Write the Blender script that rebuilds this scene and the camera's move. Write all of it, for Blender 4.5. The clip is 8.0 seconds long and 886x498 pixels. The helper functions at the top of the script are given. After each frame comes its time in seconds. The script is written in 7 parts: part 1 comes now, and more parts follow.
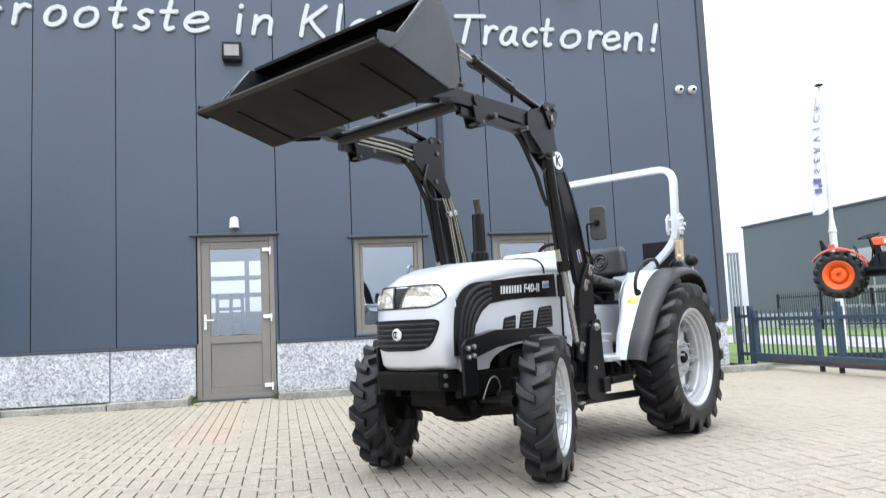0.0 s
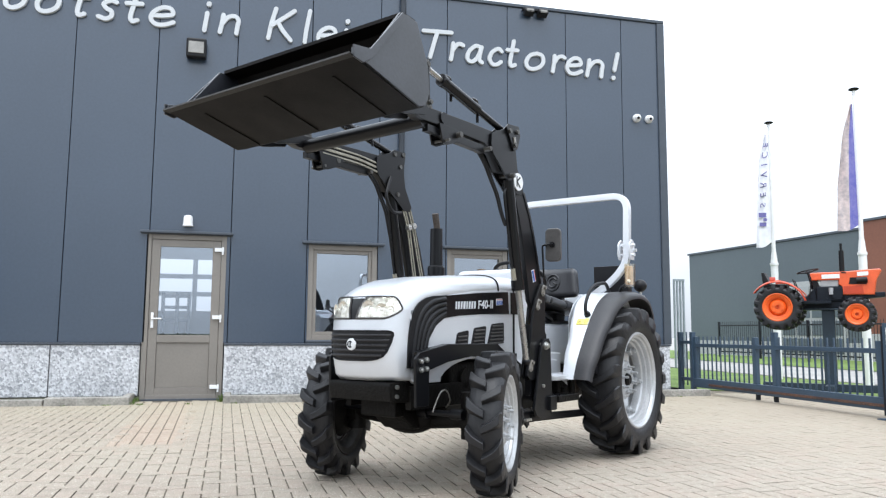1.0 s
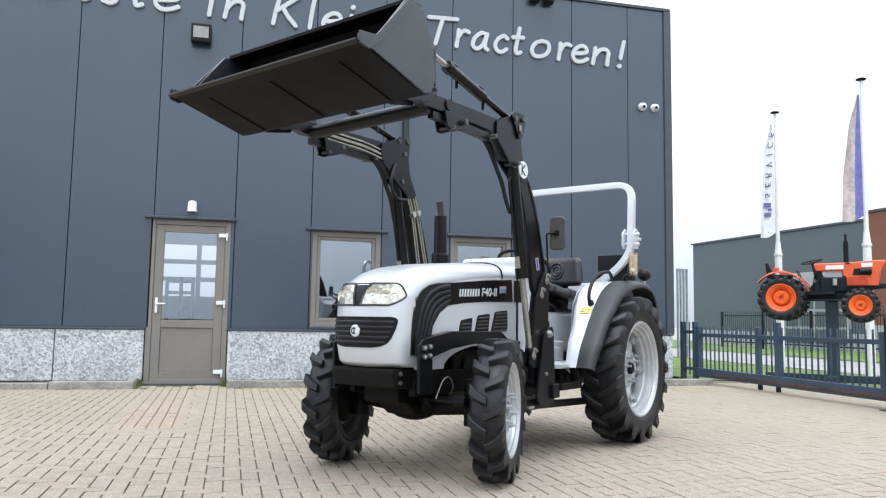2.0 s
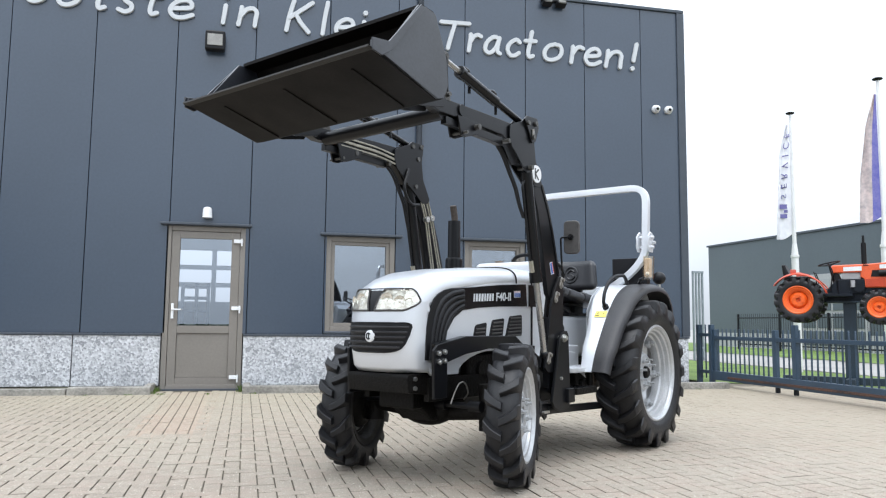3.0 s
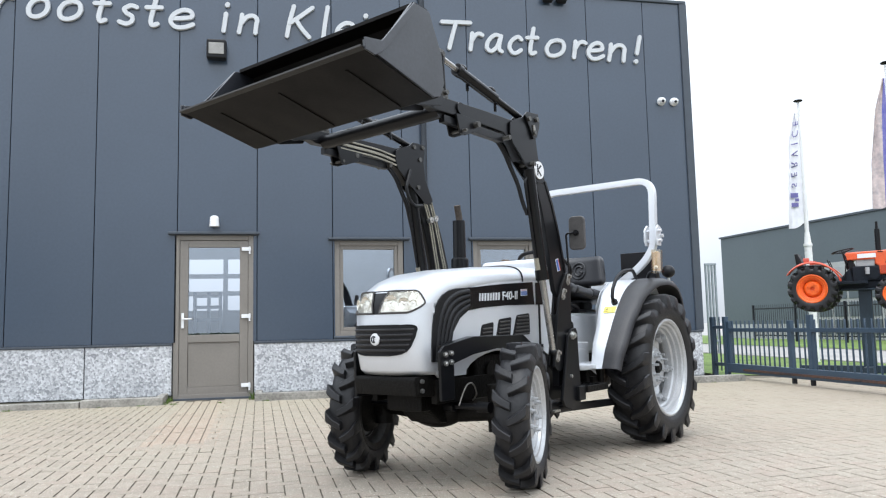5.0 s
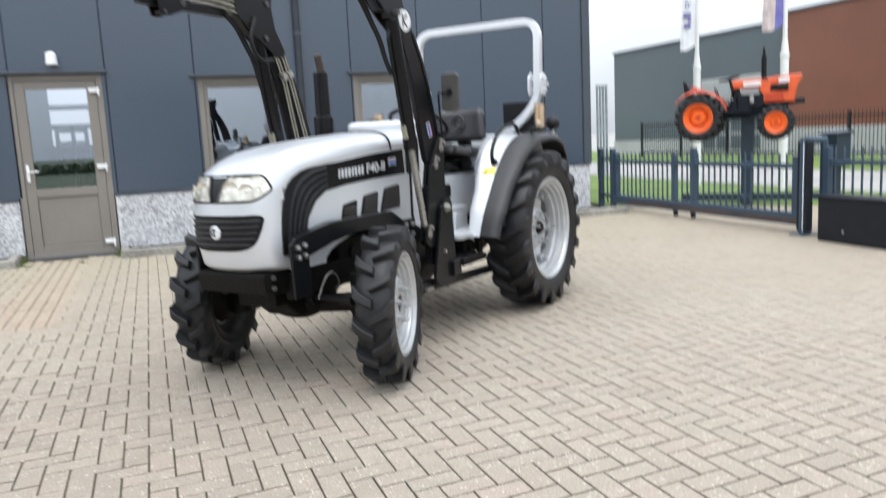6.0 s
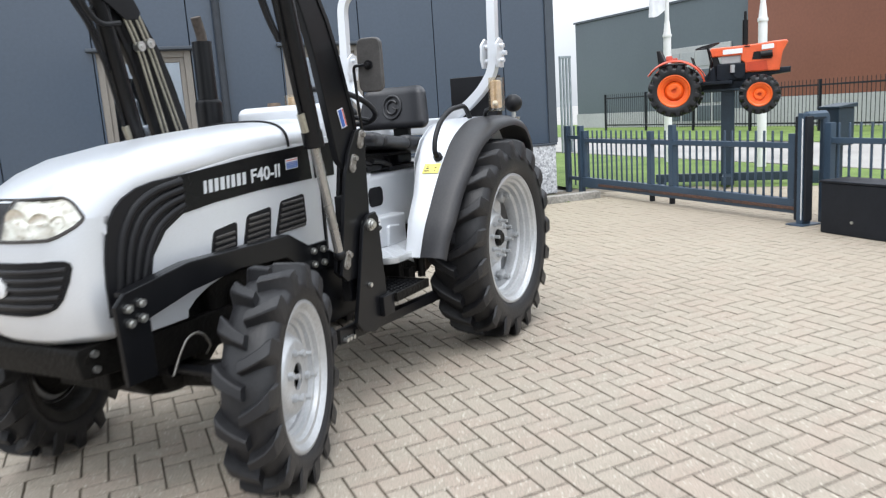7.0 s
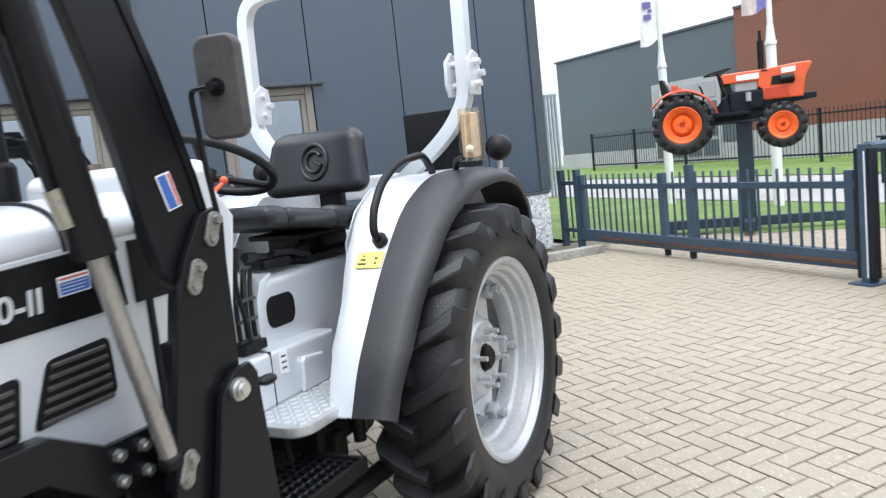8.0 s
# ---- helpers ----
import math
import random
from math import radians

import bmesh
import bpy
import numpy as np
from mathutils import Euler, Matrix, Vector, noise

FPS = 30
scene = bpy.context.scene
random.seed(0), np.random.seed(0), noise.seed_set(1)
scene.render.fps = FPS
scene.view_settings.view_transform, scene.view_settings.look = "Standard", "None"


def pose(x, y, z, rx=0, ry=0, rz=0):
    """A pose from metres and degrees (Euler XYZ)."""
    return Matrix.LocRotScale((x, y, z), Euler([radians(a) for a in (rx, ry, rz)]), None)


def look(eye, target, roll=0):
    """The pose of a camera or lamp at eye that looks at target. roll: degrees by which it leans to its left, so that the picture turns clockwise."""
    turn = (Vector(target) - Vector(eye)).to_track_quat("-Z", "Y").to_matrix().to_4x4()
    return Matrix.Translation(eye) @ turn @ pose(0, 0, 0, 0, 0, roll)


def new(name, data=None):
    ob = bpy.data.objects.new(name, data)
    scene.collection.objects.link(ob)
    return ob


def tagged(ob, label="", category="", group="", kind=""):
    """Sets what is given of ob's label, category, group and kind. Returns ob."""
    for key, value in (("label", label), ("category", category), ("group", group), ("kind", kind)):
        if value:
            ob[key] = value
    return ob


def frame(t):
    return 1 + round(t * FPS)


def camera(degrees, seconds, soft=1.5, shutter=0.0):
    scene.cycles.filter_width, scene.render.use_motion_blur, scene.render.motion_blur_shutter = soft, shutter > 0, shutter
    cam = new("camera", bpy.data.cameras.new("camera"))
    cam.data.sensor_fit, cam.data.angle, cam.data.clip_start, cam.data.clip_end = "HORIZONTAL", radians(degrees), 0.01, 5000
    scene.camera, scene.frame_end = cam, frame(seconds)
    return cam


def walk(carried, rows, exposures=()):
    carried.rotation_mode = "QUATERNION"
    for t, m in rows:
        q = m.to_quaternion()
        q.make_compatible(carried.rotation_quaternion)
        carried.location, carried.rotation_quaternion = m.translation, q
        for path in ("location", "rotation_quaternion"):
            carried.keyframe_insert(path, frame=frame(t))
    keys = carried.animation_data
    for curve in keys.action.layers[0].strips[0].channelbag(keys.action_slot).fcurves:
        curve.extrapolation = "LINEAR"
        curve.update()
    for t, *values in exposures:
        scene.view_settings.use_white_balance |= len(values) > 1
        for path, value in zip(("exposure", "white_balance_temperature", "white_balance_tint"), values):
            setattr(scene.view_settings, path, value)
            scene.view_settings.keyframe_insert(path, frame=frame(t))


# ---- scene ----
cam = camera(60.6, 8.0, 1.2, 0.35)
PATH = [
    (0, (1.397, -10.463, 0.884), (1.756, -8.505, 1.077), -2.6),
    (0.2, (1.379, -10.491, 0.879), (1.74, -8.539, 1.12), -2.0),
    (0.5, (1.353, -10.534, 0.891), (1.749, -8.591, 1.15), -1.1),
    (1, (1.346, -10.527, 0.896), (1.828, -8.598, 1.115), 0.4),
    (1.5, (1.342, -10.524, 0.893), (1.836, -8.596, 1.085), 1.0),
    (1.7, (1.341, -10.525, 0.893), (1.828, -8.597, 1.079), 1.0),
    (3, (1.339, -10.53, 0.901), (1.778, -8.588, 1.097), 0.6),
    (3.5, (1.345, -10.527, 0.898), (1.775, -8.585, 1.1), 0.4),
    (4, (1.348, -10.534, 0.897), (1.771, -8.59, 1.101), 0.0),
    (4.2, (1.351, -10.533, 0.897), (1.772, -8.589, 1.1), -0.05),
    (5.3, (1.465, -10.435, 0.904), (1.892, -8.491, 1.1), -2.1),
    (5.5, (1.536, -10.351, 0.973), (2.037, -8.418, 1.085), -3.4),
    (5.7, (1.606, -10.242, 1.067), (2.183, -8.327, 1.057), -0.7),
    (6, (1.732, -10.058, 1.223), (2.374, -8.187, 0.931), -2.8),
    (6.2, (1.826, -9.889, 1.261), (2.46, -8.042, 0.832), -4.1),
    (6.5, (1.954, -9.63, 1.326), (2.615, -7.785, 0.928), -2.8),
    (6.8, (2.181, -9.251, 1.272), (2.893, -7.419, 0.9), -2.1),
    (7, (2.307, -8.965, 1.277), (3.029, -7.136, 0.915), -3.8),
    (7.2, (2.439, -8.676, 1.297), (3.161, -6.842, 0.958), -3.7),
    (7.5, (2.628, -8.293, 1.287), (3.386, -6.459, 1.036), -4.5),
    (7.8, (2.88, -7.839, 1.276), (3.66, -6.013, 1.037), -5.5),
    (8, (3.017, -7.582, 1.284), (3.781, -5.751, 1.036), -6.2),
]
walk(cam, [(t, look(eye, target, roll)) for t, eye, target, roll in PATH], [(0.0, 0.99, 6200, 9.5), (0.5, 0.94, 6200, 9.5), (1.0, 0.85, 6220, 9.5), (1.5, 0.75, 6230, 9.5), (3.0, 0.72, 6230, 9.5), (5.3, 0.75, 6270, 9.5), (6.0, 0.72, 6400, 10), (6.5, 0.70, 6420, 10), (7.0, 0.79, 6400, 10), (7.5, 0.87, 6310, 9.5), (8.0, 0.90, 6250, 9.5)])

# ---- light: bright overcast sky, soft high sun ----
world = bpy.data.worlds.new("overcast")
scene.world = world
world.use_nodes = True
wn, wl = world.node_tree.nodes, world.node_tree.links
wn.clear()
sky = wn.new("ShaderNodeTexSky")
sky.sky_type = "NISHITA"
sky.sun_disc = False
sky.sun_elevation, sky.sun_rotation = radians(66), radians(210)
sky.air_density, sky.dust_density, sky.ozone_density = 1.0, 1.5, 1.0
hsv = wn.new("ShaderNodeHueSaturation")
hsv.inputs["Saturation"].default_value = 0.22
bg = wn.new("ShaderNodeBackground")
bg.inputs["Strength"].default_value = 0.15
wo = wn.new("ShaderNodeOutputWorld")
cloud = wn.new("ShaderNodeMix")
cloud.data_type = "RGBA"
cloud.inputs["Factor"].default_value = 0.8
cloud.inputs["B"].default_value = (7.6, 8.1, 8.7, 1)
wl.new(sky.outputs["Color"], hsv.inputs["Color"])
wl.new(hsv.outputs["Color"], cloud.inputs["A"])
# an overcast sky is brighter overhead than at the horizon, and softly mottled
way, split, rise, mottle = wn.new("ShaderNodeTexCoord"), wn.new("ShaderNodeSeparateXYZ"), wn.new("ShaderNodeMapRange"), wn.new("ShaderNodeTexNoise")
wl.new(way.outputs["Generated"], split.inputs["Vector"])
wl.new(split.outputs["Z"], rise.inputs["Value"])
rise.inputs["From Max"].default_value = 0.95
rise.inputs["To Min"].default_value, rise.inputs["To Max"].default_value = 0.43, 1.58
wl.new(way.outputs["Generated"], mottle.inputs["Vector"])
mottle.inputs["Scale"].default_value, mottle.inputs["Detail"].default_value = 4.0, 5
puff, shade = wn.new("ShaderNodeMapRange"), wn.new("ShaderNodeMath")
puff.inputs["From Min"].default_value, puff.inputs["From Max"].default_value = 0.3, 0.7
puff.inputs["To Min"].default_value, puff.inputs["To Max"].default_value = 0.92, 1.08
wl.new(mottle.outputs["Fac"], puff.inputs["Value"])
shade.operation = "MULTIPLY"
wl.new(rise.outputs["Result"], shade.inputs[0])
wl.new(puff.outputs["Result"], shade.inputs[1])
tone = wn.new("ShaderNodeVectorMath")
tone.operation = "SCALE"
wl.new(cloud.outputs["Result"], tone.inputs[0])
wl.new(shade.outputs[0], tone.inputs["Scale"])
wl.new(tone.outputs["Vector"], bg.inputs["Color"])
wl.new(bg.outputs["Background"], wo.inputs["Surface"])
sun_data = bpy.data.lights.new("sun", "SUN")
sun_data.energy, sun_data.angle, sun_data.color = 0.95, radians(35), (1.0, 0.97, 0.93)
sun = new("sun", sun_data)
sun.matrix_world = look((0, 0, 0), (0.2, 0.34, -0.92))


# ---- materials ----
def material(name, color, rough=0.5, metal=0.0, vary=0.12, scale=6.0, fine=60.0, bump=0.0, bump_scale=80.0, coat=0.0, dark=None, random_value=0.0, rough_vary=0.1, spec=0.5):
    """Principled surface with variation at two scales, optional stain colour, relief and per-object variation."""
    m = bpy.data.materials.new(name)
    m.use_nodes = True
    n, l = m.node_tree.nodes, m.node_tree.links
    p = n["Principled BSDF"]
    p.inputs["Metallic"].default_value = metal
    p.inputs["Specular IOR Level"].default_value = spec
    p.inputs["Coat Weight"].default_value = coat
    p.inputs["Coat Roughness"].default_value = 0.12
    co = n.new("ShaderNodeTexCoord")
    big, small = n.new("ShaderNodeTexNoise"), n.new("ShaderNodeTexNoise")
    big.inputs["Scale"].default_value, big.inputs["Detail"].default_value = scale, 4
    small.inputs["Scale"].default_value, small.inputs["Detail"].default_value = fine, 3
    l.new(co.outputs["Object"], big.inputs["Vector"])
    l.new(co.outputs["Object"], small.inputs["Vector"])
    mix = n.new("ShaderNodeMix")
    mix.data_type = "RGBA"
    other = dark or tuple(c * (1 - 2.2 * vary) for c in color)
    mix.inputs["A"].default_value = (*[min(1, c * (1 + vary)) for c in color], 1)
    mix.inputs["B"].default_value = (*other, 1)
    add = n.new("ShaderNodeMath")
    add.operation = "MULTIPLY_ADD"
    add.inputs[1].default_value = 0.45
    l.new(small.outputs["Fac"], add.inputs[0])
    half = n.new("ShaderNodeMath")
    half.operation = "MULTIPLY"
    half.inputs[1].default_value = 0.55
    l.new(big.outputs["Fac"], half.inputs[0])
    l.new(half.outputs[0], add.inputs[2])
    ramp = n.new("ShaderNodeMapRange")
    ramp.inputs["From Min"].default_value, ramp.inputs["From Max"].default_value = 0.35, 0.66
    l.new(add.outputs[0], ramp.inputs["Value"])
    l.new(ramp.outputs["Result"], mix.inputs["Factor"])
    result = mix.outputs["Result"]
    if random_value:
        info, geo = n.new("ShaderNodeObjectInfo"), n.new("ShaderNodeNewGeometry")
        both = n.new("ShaderNodeMath")
        both.operation = "ADD"
        l.new(info.outputs["Random"], both.inputs[0])
        l.new(geo.outputs["Random Per Island"], both.inputs[1])
        fract = n.new("ShaderNodeMath")
        fract.operation = "FRACT"
        l.new(both.outputs[0], fract.inputs[0])
        span = n.new("ShaderNodeMapRange")
        span.inputs["To Min"].default_value, span.inputs["To Max"].default_value = 1 - random_value, 1 + random_value
        l.new(fract.outputs[0], span.inputs["Value"])
        tint = n.new("ShaderNodeHueSaturation")
        l.new(span.outputs["Result"], tint.inputs["Value"])
        l.new(result, tint.inputs["Color"])
        result = tint.outputs["Color"]
    l.new(result, p.inputs["Base Color"])
    rr = n.new("ShaderNodeMapRange")
    rr.inputs["To Min"].default_value, rr.inputs["To Max"].default_value = max(0.02, rough - rough_vary), min(1, rough + rough_vary)
    l.new(big.outputs["Fac"], rr.inputs["Value"])
    l.new(rr.outputs["Result"], p.inputs["Roughness"])
    if bump:
        tex, b = n.new("ShaderNodeTexNoise"), n.new("ShaderNodeBump")
        tex.inputs["Scale"].default_value, tex.inputs["Detail"].default_value = bump_scale, 4
        b.inputs["Strength"].default_value, b.inputs["Distance"].default_value = bump, 0.01
        l.new(co.outputs["Object"], tex.inputs["Vector"])
        l.new(tex.outputs["Fac"], b.inputs["Height"])
        l.new(b.outputs["Normal"], p.inputs["Normal"])
    return m


def glass_material(name, gloss, color=(0.9, 0.95, 1.0), rough=0.0, shine_color=(1.0, 1.0, 1.0)):
    m = bpy.data.materials.new(name)
    m.use_nodes = True
    n, l = m.node_tree.nodes, m.node_tree.links
    n.clear()
    out, mix = n.new("ShaderNodeOutputMaterial"), n.new("ShaderNodeMixShader")
    clear, shine = n.new("ShaderNodeBsdfTransparent"), n.new("ShaderNodeBsdfGlossy")
    clear.inputs["Color"].default_value = (*color, 1)
    shine.inputs["Roughness"].default_value = rough
    shine.inputs["Color"].default_value = (*shine_color, 1)
    mix.inputs["Fac"].default_value = gloss
    l.new(clear.outputs[0], mix.inputs[1])
    l.new(shine.outputs[0], mix.inputs[2])
    l.new(mix.outputs[0], out.inputs["Surface"])
    return m


def stone_material(name):
    """Washed aggregate: pale and dark chips pressed into concrete."""
    m = bpy.data.materials.new(name)
    m.use_nodes = True
    n, l = m.node_tree.nodes, m.node_tree.links
    p = n["Principled BSDF"]
    p.inputs["Roughness"].default_value = 0.85
    co, vor, ramp = n.new("ShaderNodeTexCoord"), n.new("ShaderNodeTexVoronoi"), n.new("ShaderNodeValToRGB")
    vor.inputs["Scale"].default_value = 44
    stain = n.new("ShaderNodeTexNoise")
    stain.inputs["Scale"].default_value = 2.2
    l.new(co.outputs["Object"], vor.inputs["Vector"])
    l.new(co.outputs["Object"], stain.inputs["Vector"])
    sep = n.new("ShaderNodeSeparateColor")
    l.new(vor.outputs["Color"], sep.inputs["Color"])
    l.new(sep.outputs["Red"], ramp.inputs["Fac"])
    e = ramp.color_ramp.elements
    e[0].position, e[0].color = 0.0, (0.31, 0.32, 0.34, 1)
    e[1].position, e[1].color = 1.0, (0.78, 0.795, 0.82, 1)
    e.new(0.4).color = (0.53, 0.54, 0.565, 1)
    mul = n.new("ShaderNodeMix")
    mul.data_type, mul.blend_type = "RGBA", "MULTIPLY"
    mul.inputs["Factor"].default_value = 0.35
    l.new(ramp.outputs["Color"], mul.inputs["A"])
    l.new(stain.outputs["Fac"], mul.inputs["B"])
    l.new(mul.outputs["Result"], p.inputs["Base Color"])
    b = n.new("ShaderNodeBump")
    b.inputs["Strength"].default_value, b.inputs["Distance"].default_value = 0.6, 0.006
    l.new(vor.outputs["Distance"], b.inputs["Height"])
    l.new(b.outputs["Normal"], p.inputs["Normal"])
    return m


def gate_sand(m, colour, most):
    """Blown sand that gathers towards the gate, in drifts."""
    n, l = m.node_tree.nodes, m.node_tree.links
    p = n["Principled BSDF"]
    base = p.inputs["Base Color"].links[0].from_socket
    geo, split, ramp = n.new("ShaderNodeNewGeometry"), n.new("ShaderNodeSeparateXYZ"), n.new("ShaderNodeMapRange")
    drift, patch, sand = n.new("ShaderNodeTexNoise"), n.new("ShaderNodeMath"), n.new("ShaderNodeMix")
    drift.inputs["Scale"].default_value, drift.inputs["Detail"].default_value = 0.6, 5
    l.new(geo.outputs["Position"], drift.inputs["Vector"])
    l.new(geo.outputs["Position"], split.inputs["Vector"])
    ramp.inputs["From Min"].default_value, ramp.inputs["From Max"].default_value = 4.4, 8.0
    ramp.inputs["To Max"].default_value = most
    l.new(split.outputs["X"], ramp.inputs["Value"])
    patch.operation, patch.use_clamp = "MULTIPLY", True
    l.new(ramp.outputs["Result"], patch.inputs[0])
    l.new(drift.outputs["Fac"], patch.inputs[1])
    sand.data_type = "RGBA"
    sand.inputs["B"].default_value = (*colour, 1)
    l.new(patch.outputs[0], sand.inputs["Factor"])
    l.new(base, sand.inputs["A"])
    l.new(sand.outputs["Result"], p.inputs["Base Color"])
    return m


def brick_material(name, plain, dusty, pink):
    """Concrete paving brick: faint own tone, pinkish bricks, sandy drifts over metres, pale and dark grit."""
    m = material(name, plain, 0.9, 0, 0.06, 9, 130, 0.35, 420, random_value=0.06)
    n, l = m.node_tree.nodes, m.node_tree.links
    p = n["Principled BSDF"]
    geo = n.new("ShaderNodeNewGeometry")

    def noise_at(scale, detail, low, high, least, most):
        tex, span = n.new("ShaderNodeTexNoise"), n.new("ShaderNodeMapRange")
        tex.inputs["Scale"].default_value, tex.inputs["Detail"].default_value = scale, detail
        l.new(geo.outputs["Position"], tex.inputs["Vector"])
        span.inputs["From Min"].default_value, span.inputs["From Max"].default_value = low, high
        span.inputs["To Min"].default_value, span.inputs["To Max"].default_value = least, most
        l.new(tex.outputs["Fac"], span.inputs["Value"])
        return span.outputs["Result"]

    def layer(below, factor, colour, blend="MIX"):
        mix = n.new("ShaderNodeMix")
        mix.data_type, mix.blend_type = "RGBA", blend
        l.new(below, mix.inputs["A"])
        if isinstance(factor, float):
            mix.inputs["Factor"].default_value = factor
        else:
            l.new(factor, mix.inputs["Factor"])
        if isinstance(colour, tuple):
            mix.inputs["B"].default_value = (*colour, 1)
        else:
            l.new(colour, mix.inputs["B"])
        return mix.outputs["Result"]

    colour = p.inputs["Base Color"].links[0].from_socket
    colour = layer(colour, noise_at(0.42, 5, 0.42, 0.68, 0.0, 0.6), dusty)
    colour = layer(colour, noise_at(4.2, 3, 0.46, 0.64, 0.0, 0.45), pink)
    # yellowish algae towards the wall
    split, ramp_y, wet = n.new("ShaderNodeSeparateXYZ"), n.new("ShaderNodeMapRange"), n.new("ShaderNodeMath")
    l.new(geo.outputs["Position"], split.inputs["Vector"])
    ramp_y.inputs["From Min"].default_value, ramp_y.inputs["From Max"].default_value = -6.2, -0.8
    l.new(split.outputs["Y"], ramp_y.inputs["Value"])
    wet.operation = "MULTIPLY"
    l.new(ramp_y.outputs["Result"], wet.inputs[0])
    l.new(noise_at(0.42, 5, 0.0, 1.0, 0.0, 0.7), wet.inputs[1])
    colour = layer(colour, wet.outputs[0], (0.39, 0.347, 0.235))
    colour = layer(colour, 0.5, noise_at(170, 3, 0.36, 0.66, 0.25, 0.8), "OVERLAY")
    # pale grains worn out of the surface
    grain, near, some, both = n.new("ShaderNodeTexVoronoi"), n.new("ShaderNodeMapRange"), n.new("ShaderNodeMath"), n.new("ShaderNodeMath")
    grain.inputs["Scale"].default_value = 75
    l.new(geo.outputs["Position"], grain.inputs["Vector"])
    near.inputs["From Min"].default_value, near.inputs["From Max"].default_value = 0.42, 0.2
    l.new(grain.outputs["Distance"], near.inputs["Value"])
    red = n.new("ShaderNodeSeparateColor")
    l.new(grain.outputs["Color"], red.inputs["Color"])
    some.operation, some.inputs[1].default_value = "GREATER_THAN", 0.86
    l.new(red.outputs["Red"], some.inputs[0])
    both.operation = "MULTIPLY"
    l.new(near.outputs["Result"], both.inputs[0])
    l.new(some.outputs[0], both.inputs[1])
    colour = layer(colour, both.outputs[0], (0.56, 0.52, 0.44))
    l.new(colour, p.inputs["Base Color"])
    return gate_sand(m, (0.305, 0.258, 0.196), 1.2)


PANEL = material("anthracite_steel_panel", (0.042, 0.061, 0.092), 0.25, 0.0, 0.05, 0.5, 30, 0.04, 200, rough_vary=0.05, spec=0.87)
JOINT = material("dark_joint", (0.026, 0.032, 0.042), 0.7)
TRIM = material("anthracite_trim", (0.06, 0.072, 0.09), 0.38, 0.1, 0.06)
PLINTH = stone_material("washed_concrete")
CONCRETE = material("kerb_concrete", (0.31, 0.295, 0.265), 0.9, 0, 0.25, 3, 40, 0.35, 120)
FRAME = material("taupe_window_frame", (0.205, 0.188, 0.168), 0.45, 0, 0.05, 2, 40)
WHITE = material("white_plastic", (0.78, 0.79, 0.80), 0.4, 0, 0.04)
GLASS = glass_material("window_glass", 0.28, (0.97, 0.98, 1.0), 0.0, (0.80, 0.87, 0.95))
LENS = glass_material("clear_lens", 0.045, (0.98, 0.98, 0.97), 0.03)
AMBER = glass_material("amber_lens", 0.18, (1.0, 0.93, 0.80), 0.1)
BRICK = brick_material("paving_brick", (0.30, 0.258, 0.21), (0.338, 0.302, 0.247), (0.336, 0.266, 0.218))
BRICK_RED = brick_material("reddish_paving_brick", (0.345, 0.268, 0.211), (0.36, 0.31, 0.254), (0.355, 0.258, 0.204))
SOIL = material("dark_soil", (0.07, 0.058, 0.042), 0.95, 0, 0.3, 9, 60, 0.6, 90, dark=(0.05, 0.06, 0.03))
SAND = gate_sand(material("joint_sand", (0.115, 0.094, 0.068), 0.95, 0, 0.3, 3, 90, 0.4, 200, dark=(0.055, 0.047, 0.033)), (0.26, 0.222, 0.17), 0.7)
SILVER = material("silver_paint", (0.69, 0.712, 0.745), 0.36, 0.33, 0.035, 3, 300, 0.02, 500, coat=0.35, rough_vary=0.05)
SILVER_RIM = material("silver_rim_paint", (0.52, 0.53, 0.54), 0.4, 0.5, 0.08, 8, 90, 0.04, 90)
BLACK = material("black_paint", (0.0032, 0.0033, 0.004), 0.33, 0, 0.35, 5, 120, 0.03, 150, spec=0.29, rough_vary=0.14, dark=(0.0058, 0.0063, 0.0078))
BLACK_GLOSS = material("black_gloss_panel", (0.008, 0.008, 0.009), 0.24, 0, 0.1, 5, 60, rough_vary=0.05, spec=0.22)
BLACK_PLASTIC = material("black_plastic", (0.008, 0.008, 0.0095), 0.45, 0, 0.15, 5, 150, 0.06, 300, spec=0.27)
GRIME = material("oily_black_iron", (0.0035, 0.0034, 0.0032), 0.5, 0.0, 0.3, 12, 60, 0.5, 60, dark=(0.009, 0.008, 0.007), spec=0.14)
# worn bucket steel, its colour darkened for the shade underneath and inside
STEEL_WORN_SHADED = material("worn_shaded_bucket_steel", (0.0085, 0.0073, 0.0068), 0.55, 0.0, 0.25, 4, 70, 0.02, 60, dark=(0.0045, 0.004, 0.004), spec=0.1)
# the bucket's black again, lighter and bluer to hold the sky's sheen
BUCKET_LIT_PAINT = material("black_lit_bucket_paint", (0.021, 0.0225, 0.028), 0.34, 0, 0.2, 4, 70, 0.02, 60, spec=0.6, rough_vary=0.08)
RUST = material("worn_edge_rust", (0.16, 0.11, 0.075), 0.7, 0.2, 0.3, 9, 60, 0.2, 90, dark=(0.05, 0.045, 0.04))
EDGE_STEEL = material("scraped_edge", (0.007, 0.0068, 0.0068), 0.5, 0.1, 0.3, 14, 60, 0.15, 90, dark=(0.02, 0.017, 0.014), spec=0.3)
RUBBER = material("tyre_rubber", (0.0075, 0.0075, 0.009), 0.46, 0, 0.25, 5, 70, 0.2, 120, dark=(0.017, 0.017, 0.0185), spec=0.4, rough_vary=0.12)
CHROME = material("chromed_steel", (0.37, 0.36, 0.345), 0.27, 0.75, 0.08, 10, 80)
